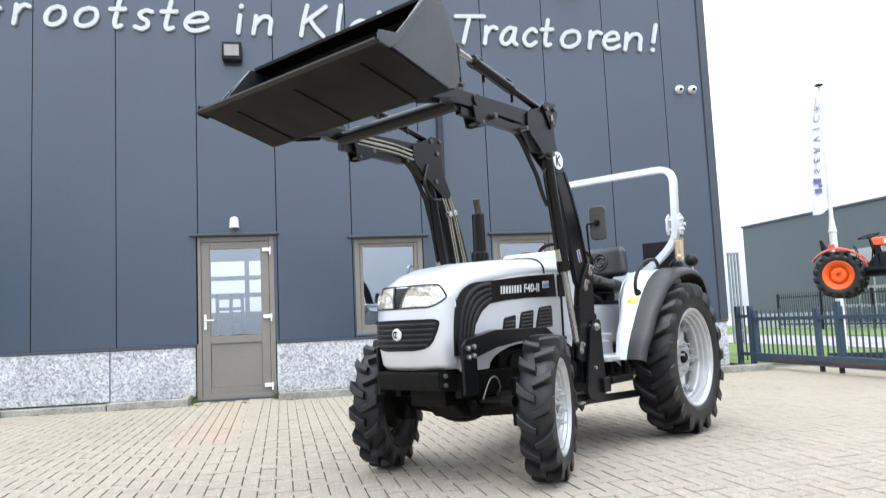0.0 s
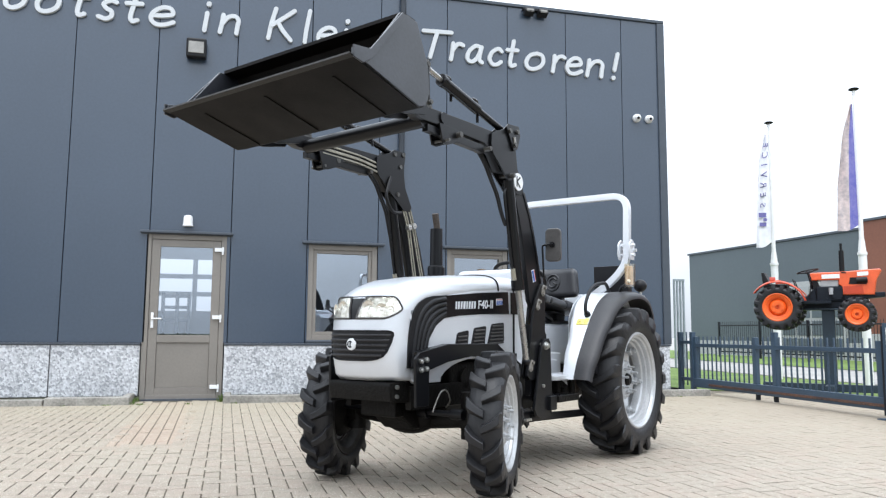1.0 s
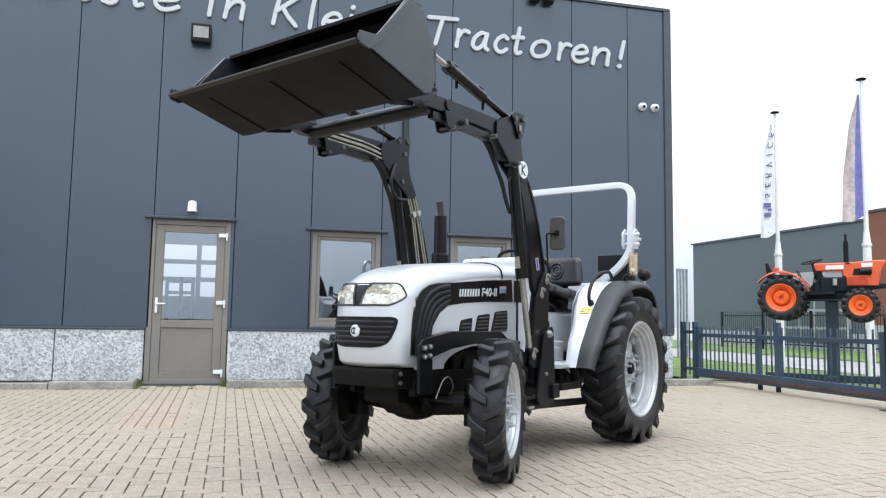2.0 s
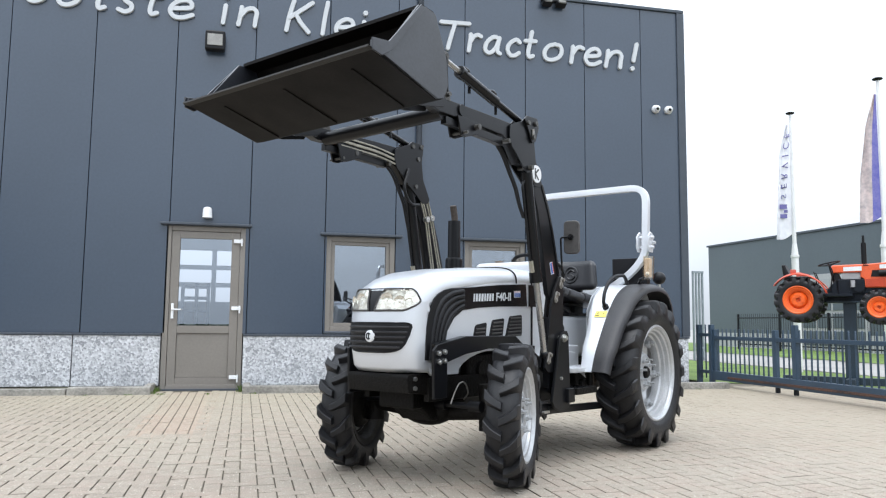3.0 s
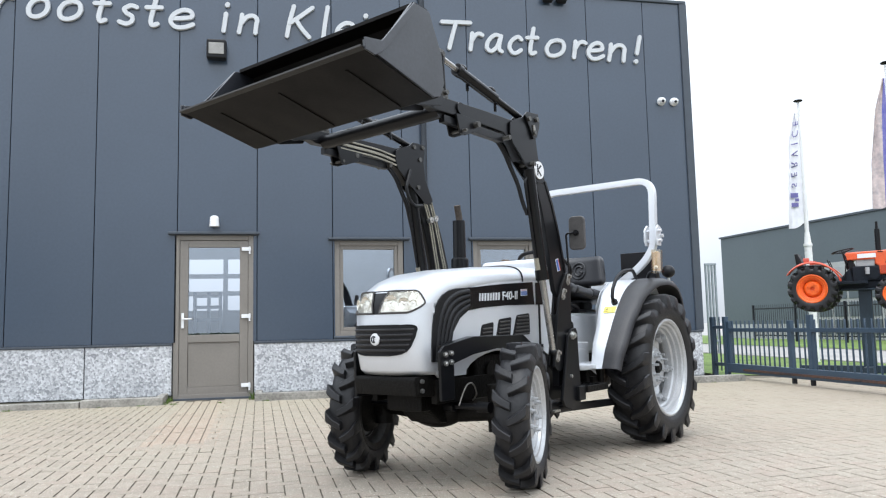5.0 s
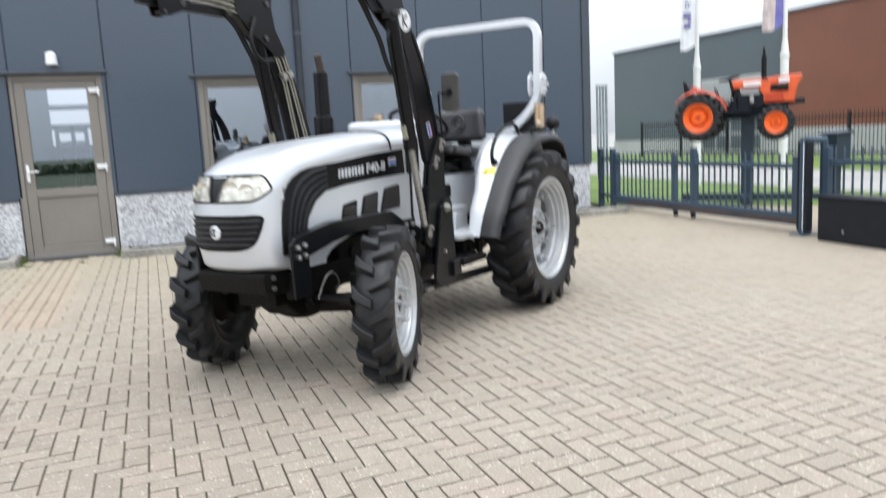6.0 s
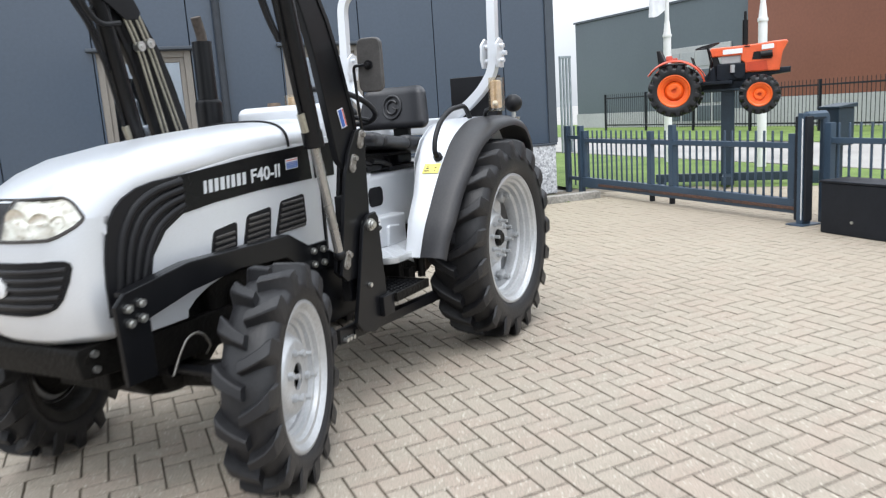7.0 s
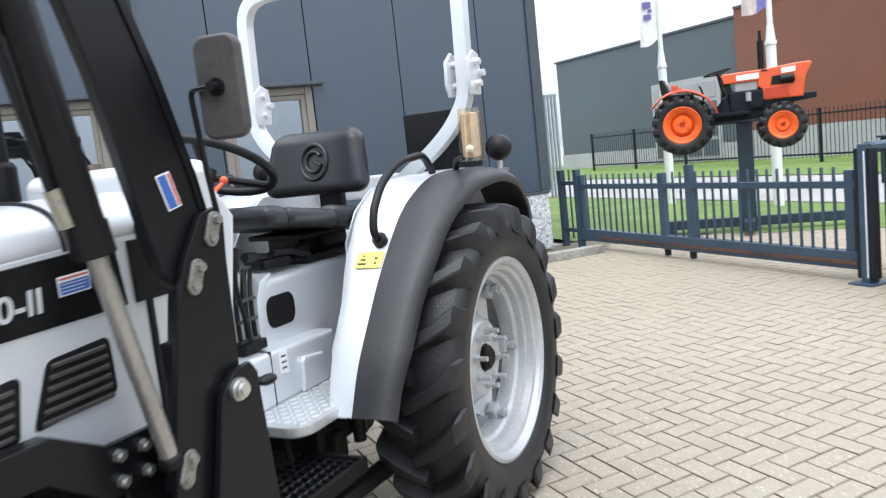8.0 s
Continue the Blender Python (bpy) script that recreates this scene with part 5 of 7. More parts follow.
    part("rod_eye", ball(B(), low, 0.026), BLACK, ram)
    bm = B()
    side_off = Vector((0.044, 0, 0.010))
    tube(bm, rounded([mid + side_off + Vector((-0.02, 0, 0.02)), mid + side_off + Vector((0.015, 0, 0.06)), top + side_off + Vector((0, 0, -0.12)), top + Vector((0.0, 0, -0.06))], 0.03), 0.008)
    part("feed_pipe", bm, BLACK, ram)
    part("fitting", rod(B(), mid + side_off + Vector((0.0, 0, 0.03)), mid + side_off + Vector((0.02, 0, 0.10)), 0.016, seg=8), HOSE, ram, "brass pipe fitting")
    # tilt cylinder and linkage
    bm = B()
    a, b = Vector((1.62, s * 0.468, 2.155)), Vector((2.475, s * 0.468, 2.335))
    u, w2 = a + (b - a) * 0.81, a + (b - a) * 0.37
    rod(bm, w2, u, 0.031, seg=18)
    rod(bm, u - (b - a) * 0.04, u, 0.036, seg=18)
    rod(bm, a, w2, 0.021, seg=14)
    for g in (w2 + (b - a) * 0.05, u - (b - a) * 0.06):
        ball(bm, g + Vector((0, 0, 0.036)), 0.02, 1.5, 1, 0.8)
        tube(bm, rounded([g + Vector((0, 0, 0.04)), g + Vector((-0.04, 0, 0.045)), g + Vector((-0.09, s * -0.03, 0.01)), g + Vector((-0.10, s * -0.035, -0.07))], 0.03), 0.009)
    tilt = part("tilt_cylinder", bm, BLACK_GLOSS, tractor, "black hydraulic tilt cylinder")
    tilt.location = hang
    part("piston_rod", rod(B(), u, b, 0.016, seg=14), CHROME, tilt)
    bm = B()
    for y in (0.448, 0.488):
        prism(bm, [(2.445, 2.305), (2.495, 2.305), (2.505, 2.34), (2.49, 2.365), (2.46, 2.365), (2.445, 2.34)], s * (y - 0.006), s * (y + 0.006), 0.002)
    rod(bm, b + Vector((0, -0.04, 0)), b + Vector((0, 0.04, 0)), 0.014)
    part("rod_eye", bm, PIN_STEEL, tilt)
    bm = B()
    for y in (0.44, 0.496):
        tube(bm, [(2.475, s * y, 2.325), (2.462, s * y, 2.12)], 0.008, 6, True)
    tube(bm, [(2.48, s * 0.468, 2.325), (2.80, s * 0.468, 2.22)], 0.014, 6, True)
    part("tilt_link", bm, BLACK, tractor).location = hang
    bm = B()
    for y in (0.44, 0.49):
        prism(bm, [(2.50, 2.095), (2.485, 2.15), (2.45, 2.155), (2.43, 2.095)], s * y, s * (y + 0.01), 0.002)
    rod(bm, (2.465, s * 0.43, 2.125), (2.465, s * 0.52, 2.125), 0.013)
    part("link_yoke", bm, PIN_STEEL, tractor).location = hang
    lower = [(2.38, 2.03), (2.33, 2.035), (2.15, 2.025), (2.19, 1.965), (2.30, 1.925), (2.345, 1.925)]
    bm = B()
    prism(bm, lower, s * 0.428, s * 0.438, 0.002)
    prism(bm, lower, s * 0.50, s * 0.512, 0.002)
    part("front_bracket", bm, BLACK, arm)
    for x, z, r in ((2.208, 1.999, 0.017), (2.325, 1.945, 0.009), (1.89, 1.985, 0.014)):
        part("pin", rod(B(), (x, s * 0.425, z), (x, s * 0.54, z), r), PIN_STEEL, arm)
    part("slide_rail", prism(B(), [(2.46, 2.012), (1.90, 2.01), (1.87, 1.99), (1.89, 1.962), (2.46, 1.972)], s * 0.452, s * 0.49, 0.003), BLACK, arm)

# hydraulic pipes in two pairs on the far arm
for low, mid, high, turn, o in (((1.385, 1.20), (1.483, 1.64), (1.578, 1.845), (1.72, 1.965), 0.012), ((1.295, 1.20), (1.430, 1.655), (1.505, 1.83), (1.64, 1.985), 0.012)):
    for d in (-o, o):
        line = [(low[0] + d, -0.432, low[1]), (mid[0] + d, -0.432, mid[1]), (high[0] + d, -0.432, high[1]), (turn[0] + d, -0.432, turn[1] - d), (2.0, -0.432, 2.0 - d + 1.5 * (turn[1] - 1.965)), (2.35, -0.432, 2.005 - d + 1.5 * (turn[1] - 1.965))]
        part("hydraulic_pipe", tube(B(), rounded(line, 0.08), 0.0058, 8), HOSE, tractor, "tan steel hydraulic pipe")
    bm = B()
    rod(bm, (mid[0], -0.445, mid[1] - 0.012), (mid[0], -0.412, mid[1] - 0.012), 0.021, seg=12)
    rod(bm, (mid[0], -0.412, mid[1] - 0.012), (mid[0], -0.404, mid[1] - 0.012), 0.008, seg=8)
    part("pipe_clamp", bm, ZINC, tractor, "small steel pipe clamp")
part("hydraulic_hose", tube(B(), rounded([(1.70, -0.42, 1.95), (1.78, -0.40, 1.80), (1.70, -0.40, 1.70), (1.58, -0.42, 1.72)], 0.08), 0.011), BLACK_PLASTIC, tractor)
part("cross_tube", rod(B(), (2.47, -0.44, 2.007), (2.47, 0.44, 2.033), 0.042, seg=24), BLACK, tractor, "black cross tube between the loader arms")

# bucket
HB = 0.655
SIDE_B = [(3.29, 2.085), (3.20, 2.075), (2.82, 1.975), (2.77, 1.99), (2.735, 2.06), (2.745, 2.20), (2.83, 2.395), (2.905, 2.405), (2.96, 2.40), (3.16, 2.16), (3.235, 2.135), (3.29, 2.125)]
bm = B()
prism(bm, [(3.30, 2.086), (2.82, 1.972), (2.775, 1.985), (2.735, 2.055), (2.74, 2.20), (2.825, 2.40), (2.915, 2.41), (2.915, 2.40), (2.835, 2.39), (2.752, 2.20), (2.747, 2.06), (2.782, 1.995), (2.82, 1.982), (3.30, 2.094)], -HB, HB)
bucket = part("bucket", bm, STEEL_WORN_SHADED, tractor, "wide black steel bucket with scratched bottom")
TIP = 0.026
bucket.matrix_local = Matrix.Translation((0, 0, -TIP * 0.55)) @ Matrix.Translation((0, 0, 2.1)) @ Matrix.Rotation(TIP, 4, "X") @ Matrix.Translation((0, 0, -2.1))
# side plates use the lighter copy, with sky light put into its colour
for s in (1, -1):
    part("side_plate", prism(B(), SIDE_B, s * (HB - 0.004), s * (HB + 0.012), 0.003), BUCKET_LIT_PAINT, bucket)
    part("edge_flat", prism(B(), [(3.30, 2.075), (3.24, 2.064), (3.18, 2.10), (2.93, 2.385), (2.955, 2.40), (3.19, 2.145), (3.30, 2.13)], s * (HB + 0.013), s * (HB + 0.024), 0.003), BUCKET_LIT_PAINT, bucket)
part("cutting_edge", prism(B(), [(3.315, 2.096), (3.285, 2.088), (3.285, 2.080), (3.318, 2.086)], -HB - 0.01, HB + 0.01, 0.003), EDGE_STEEL, bucket, "worn cutting edge with bare metal")
part("top_flange", prism(B(), [(2.83, 2.412), (2.93, 2.418), (2.93, 2.40), (2.83, 2.395)], -HB, HB, 0.003), STEEL_WORN_SHADED, bucket)
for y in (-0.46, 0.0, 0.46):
    part("wear_strip", prism(B(), [(3.20, 2.064), (2.83, 1.974), (2.83, 1.967), (3.20, 2.057)], y - 0.007, y + 0.007, 0.002), STEEL_WORN_SHADED, bucket)
for s in (1, -1):
    for y in (0.40, 0.52):
        part("hinge_plate", prism(B(), [(2.80, 1.985), (2.75, 1.985), (2.58, 2.02), (2.55, 2.06), (2.59, 2.10), (2.75, 2.20), (2.78, 2.26)], s * (y - 0.006), s * (y + 0.006), 0.002), BLACK, bucket)

# driver's place
bm = B()
box(bm, 0.93, 1.10, -0.285, 0.27, 1.17, 1.34, 0.04, 4)
tank = part("tank_cover", bm, SILVER, tractor, "silver tank cover behind the hood")
bm = B()
lathe(bm, [(0.0005, 0.025), (0.03, 0.025), (0.033, 0.0), (0.0005, 0.0)], 20, False)
bmesh.ops.transform(bm, matrix=pose(0.98, -0.14, 1.333, 90, 0, 0), verts=bm.verts[:])
part("filler_cap", bm, RUST, tank)
bm = B()
prism(bm, [(1.2, 1.24), (0.90, 1.26), (0.84, 1.18), (0.93, 0.75), (0.93, 0.60), (1.2, 0.60)], -0.24, 0.24, 0.03)
part("dashboard", bm, SILVER, tractor, "silver dashboard cowl")
bm = B()
wheel_m = Matrix.Translation((0.66, 0.0, 1.32)) @ Matrix.Rotation(radians(-28), 4, "Y")
tube(bm, [(0.195 * math.cos(a), 0.195 * math.sin(a), 0) for a in np.linspace(0, 2 * math.pi, 41)], 0.014, 10)
for a in (0.5, 2.6, 4.7):
    tube(bm, [(0.02 * math.cos(a), 0.02 * math.sin(a), -0.03), (0.19 * math.cos(a), 0.19 * math.sin(a), 0)], 0.012, 8)
rod(bm, (0, 0, -0.26), (0, 0, -0.01), 0.022)
bmesh.ops.transform(bm, matrix=wheel_m, verts=bm.verts[:])
part("steering_wheel", bm, BLACK_PLASTIC, tractor, "black steering wheel")
bm = B()
tube(bm, rounded([(0.84, 0.10, 1.2), (0.76, 0.10, 1.25), (0.72, 0.10, 1.27)], 0.03), 0.007)
ball(bm, (0.72, 0.10, 1.275), 0.013)
part("throttle_lever", bm, ORANGE, tractor, "small orange throttle lever")
# seat
seat = B()
bm = seat
box(bm, 0.02, 0.66, -0.215, 0.215, 1.072, 1.124, 0.024, 4)
box(bm, 0.58, 0.69, -0.228, 0.228, 1.068, 1.138, 0.033, 5)
for y0, y1 in ((-0.236, -0.15), (0.15, 0.236)):
    box(bm, 0.04, 0.36, y0, y1, 1.075, 1.15, 0.03, 4)
    box(bm, 0.34, 0.60, y0, y1, 1.075, 1.134, 0.026, 4)
for v in bm.verts:
    v.co.z += 0.14 * (v.co.x - 0.3)
seat = part("seat", bm, VINYL, tractor, "black vinyl seat with raised side bolsters")
bm = B()
box(bm, -0.052, 0.052, -0.225, 0.225, 1.18, 1.42, 0.047, 6)
bmesh.ops.subdivide_edges(bm, edges=[e for e in bm.edges if abs(e.verts[0].co.y - e.verts[1].co.y) > 0.2], cuts=9)
for v in bm.verts:
    up = (v.co.z - 1.185) / 0.235
    side_ = v.co.y / 0.225
    v.co.y *= 1.0 - 0.2 * up * up
    v.co.x += 0.075 - 0.055 * up + 0.055 * side_ * side_
back_ob = part("backrest", bm, VINYL, seat, "black vinyl backrest with an embossed round emblem", 60)
bm = B()


def emblem_point(a, r):
    z = 1.305 + 1.1 * r * math.sin(a)
    return (0.130 - 0.05 * (z - 1.185) / 0.235, -0.01 + r * math.cos(a), z)


tube(bm, [emblem_point(a, 0.058) for a in np.linspace(0, 2 * math.pi, 33)], 0.008, 8)
tube(bm, [emblem_point(a, 0.034) for a in np.linspace(0.6, 5.9, 20)] + [emblem_point(0, 0.006)], 0.007, 8)
part("emblem", bm, VINYL, back_ob)
bm = B()
box(bm, 0.10, 0.42, -0.14, 0.14, 0.97, 0.995, 0.006)
box(bm, 0.12, 0.40, -0.12, 0.12, 1.05, 1.068, 0.006)
box(bm, 0.10, 0.26, -0.10, 0.10, 0.99, 1.055, 0.015)
box(bm, 0.26, 0.36, -0.07, 0.07, 1.01, 1.055, 0.01)
ball(bm, (0.34, 0.06, 1.01), 0.03)
tube(bm, rounded([(0.40, 0.13, 1.0), (0.52, 0.15, 1.03), (0.62, 0.16, 1.04)], 0.03), 0.012)
box(bm, 0.0, 0.045, -0.05, 0.05, 1.06, 1.24, 0.01)
tube(bm, rounded([(0.42, 0.10, 1.0), (0.60, 0.12, 0.99), (0.66, 0.12, 1.0)], 0.03), 0.008)
part("suspension", bm, BLACK_PLASTIC, seat, "black scissor suspension under the seat")
# transmission tunnel, floor and steps
def slab(bm, outline, z0, z1, bevel=0.0):
    """A level plate: the outline in x, y, from z0 to z1."""
    prism(bm, outline, -z1, -z0, bevel)
    bmesh.ops.rotate(bm, cent=(0, 0, 0), matrix=Matrix.Rotation(radians(-90), 3, "X"), verts=bm.verts[:])
    bmesh.ops.recalc_face_normals(bm, faces=bm.faces[:])
    return bm


TUNNEL = [(0.715, 0.66), (0.70, 0.90), (0.682, 0.945), (0.64, 0.967), (-0.15, 0.967), (-0.2, 0.66)]
tunnel = part("seat_tunnel", prism(B(), TUNNEL, -0.15, 0.15, 0.03, 4), SILVER, tractor, "silver tunnel under the seat")
part("tunnel_lip", prism(B(), [(0.735, 0.66), (0.72, 0.91), (0.695, 0.962), (0.65, 0.98), (0.635, 0.978), (0.66, 0.955), (0.69, 0.90), (0.705, 0.66)], -0.162, 0.162, 0.006), SILVER, tunnel)
plug = [(0.603 + (0.036 if math.cos(a) > 0 else -0.036) + 0.032 * math.cos(a), 0.855 + (0.012 if math.sin(a) > 0 else -0.012) + 0.038 * math.sin(a)) for a in [2 * math.pi * (k + 0.5) / 28 for k in range(28)]]
part("oval_plug", prism(B(), plug, 0.149, 0.1545, 0.0015), BLACK_PLASTIC, tunnel)
step_box = part("step_box", prism(B(), [(0.93, 0.60), (0.915, 0.735), (0.89, 0.768), (0.44, 0.752), (0.44, 0.60)], 0.02, 0.225, 0.014, 3), SILVER, tractor, "silver box beside the floor plate")
part("box_seam", prism(B(), [(0.771, 0.605), (0.771, 0.7665), (0.767, 0.7665), (0.767, 0.605)], 0.05, 0.2262), BLACK_PLASTIC, step_box)
part("box_label", prism(B(), [(0.733, 0.688), (0.733, 0.757), (0.694, 0.755), (0.694, 0.682)], 0.2252, 0.2265), WHITE, step_box, "white paper label")
for k in range(3):
    part("label_bar", prism(B(), [(0.725, 0.70 + 0.018 * k), (0.725, 0.706 + 0.018 * k), (0.702, 0.705 + 0.018 * k), (0.702, 0.699 + 0.018 * k)], 0.2267, 0.227), SLAT_GREY, step_box)
part("heel_panel", prism(B(), [(0.65, 0.606), (0.642, 0.70), (0.63, 0.712), (0.535, 0.702), (0.526, 0.69), (0.515, 0.606)], 0.222, 0.242, 0.008, 3), SILVER, step_box)
part("round_plug", rod(B(), (0.60, 0.10, 0.752), (0.60, 0.10, 0.764), 0.03, seg=24), SLAT_GREY, step_box)
part("pedal_block", box(B(), 0.80, 0.93, -0.2, 0.02, 0.60, 0.70, 0.015), SILVER, tractor)
for s in (1, -1):
    corner = [(0.865 + 0.06 * math.cos(radians(a)), 0.37 + 0.06 * math.sin(radians(a))) for a in range(0, 91, 15)]
    outline = [(0.40, s * 0.10), (0.925, s * 0.10)] + [(x, s * y) for x, y in corner] + [(0.40, s * 0.43)]
    plate_ob = part("floor_plate", slab(B(), outline, 0.572, 0.604, 0.006), SILVER_RIM, tractor, "silver chequered floor plate")
    bm = B()
    for i in range(17):
        for j in range(7):
            cx, cy = 0.44 + 0.028 * i, 0.245 + 0.027 * j
            a = 0.7 if (i + j) % 2 else -0.7
            m = Matrix.Translation((cx, s * cy, 0.605)) @ Matrix.Rotation(a, 4, "Z") @ Matrix.Diagonal((0.02, 0.006, 0.005, 1))
            bmesh.ops.create_cube(bm, size=1, matrix=m)
    part("chequer", bm, SILVER, plate_ob)
    bm = B()
    frame_box = ((0.80, 1.10, 0.31, 0.325), (0.80, 1.10, 0.525, 0.54), (0.80, 0.815, 0.325, 0.525), (1.085, 1.10, 0.325, 0.525))
    for x0, x1, y0, y1 in frame_box:
        box(bm, x0, x1, s * y0, s * y1, 0.445, 0.487, 0.003)
    tube(bm, [(0.86, s * 0.33, 0.46), (0.86, s * 0.30, 0.59)], 0.012)
    tube(bm, [(1.06, s * 0.33, 0.46), (1.06, s * 0.30, 0.59)], 0.012)
    step = part("step", bm, GRIME, tractor, "black step with a bar grating")
    for i in range(9):
        part("tread", box(B(), 0.83 + 0.029 * i, 0.836 + 0.029 * i, s * 0.326, s * 0.524, 0.452, 0.482), BLACK, step)
    for j in range(5):
        part("tread_rod", rod(B(), (0.816, s * (0.36 + 0.033 * j), 0.476), (1.084, s * (0.36 + 0.033 * j), 0.476), 0.005, seg=6), BLACK, step)
    bm = B()
    box(bm, 0.46, 0.80, s * 0.16, s * 0.38, 0.47, 0.57, 0.01)
    box(bm, 0.70, 0.76, s * 0.34, s * 0.41, 0.44, 0.52, 0.004)
    rod(bm, (0.62, s * 0.40, 0.45), (0.62, s * 0.40, 0.57), 0.02)
    part("bracket", bm, GRIME, tractor)
    bm = B()
    box(bm, 0.60, 0.606, s * 0.395, s * 0.42, 0.47, 0.572, 0.002)
    prism(bm, [(0.60, 0.535), (0.54, 0.54), (0.53, 0.50), (0.56, 0.475), (0.60, 0.47)], s * 0.40, s * 0.412, 0.002)
    part("latch", bm, SOOT, tractor, "rusty latch under the floor plate")
# levers
bm = B()
tube(bm, rounded([(0.80, 0.19, 0.80), (0.845, 0.20, 0.98), (0.835, 0.20, 1.05)], 0.04), 0.007)
rod(bm, (0.84, 0.20, 1.02), (0.835, 0.20, 1.085), 0.014, 0.019)
box(bm, 0.81, 0.86, 0.185, 0.215, 1.06, 1.085, 0.008)
part("gear_lever", bm, BLACK_PLASTIC, tractor, "black gear lever")
bm = B()
tube(bm, rounded([(0.52, 0.10, 1.0), (0.62, 0.14, 1.03), (0.74, 0.17, 1.045)], 0.04), 0.009)
rod(bm, (0.70, 0.16, 1.04), (0.765, 0.175, 1.047), 0.014, seg=12)
box(bm, 0.50, 0.64, 0.08, 0.14, 0.985, 1.02, 0.01)
part("side_lever", bm, BLACK_PLASTIC, tractor, "black lever beside the seat")
for k, (x, y, mat) in enumerate(((0.75, 0.165, BLACK_PLASTIC), (0.765, 0.15, GRIME), (0.78, 0.17, BLACK_PLASTIC), (0.80, 0.15, PIN_STEEL), (0.815, 0.165, BLACK_PLASTIC))):
    cable = rounded([(x, y, 0.765), (x + 0.004, y, 0.86), (x - 0.012, y - 0.01, 0.95), (x - 0.07, y - 0.05, 0.995 + 0.003 * k)], 0.06)
    part("control_cable", tube(B(), cable, 0.0075 if mat is not PIN_STEEL else 0.004, 8), mat, tractor)
for z in (0.80, 0.86, 0.92):
    part("cable_clip", box(B(), 0.742, 0.822, 0.166, 0.178, z, z + 0.010, 0.002), PIN_STEEL, tractor)
part("cable_boot", prism(B(), [(0.83, 0.77), (0.82, 0.80), (0.73, 0.80), (0.73, 0.77)], 0.12, 0.19, 0.006), BLACK_PLASTIC, tractor)
part("pedal", tube(B(), rounded([(1.02, 0.2, 0.72), (1.0, 0.33, 0.755), (0.985, 0.38, 0.755)], 0.03), 0.012), BLACK, tractor, "black pedal lever")
part("pedal_pad", ball(B(), (0.98, 0.385, 0.757), 0.02, 1.6, 1.0, 0.7), BLACK_PLASTIC, tractor)

# fenders: arcs round the rear wheels
ARC = rounded([(0.757, 0, 0.575), (0.70, 0, 0.70), (0.52, 0, 0.94), (0.34, 0, 1.12), (0.14, 0, 1.205), (-0.08, 0, 1.22), (-0.25, 0, 1.18), (-0.345, 0, 1.07), (-0.36, 0, 1.0)], 0.09, 5)
AXLE = Vector((0.06, 0, 0.55))


def inner(u):
    """The inner edge of a fender, which widens towards its top."""
    return float(np.interp(u, [0, 0.12, 0.32, 0.5, 1], [0.376, 0.36, 0.295, 0.252, 0.252]))


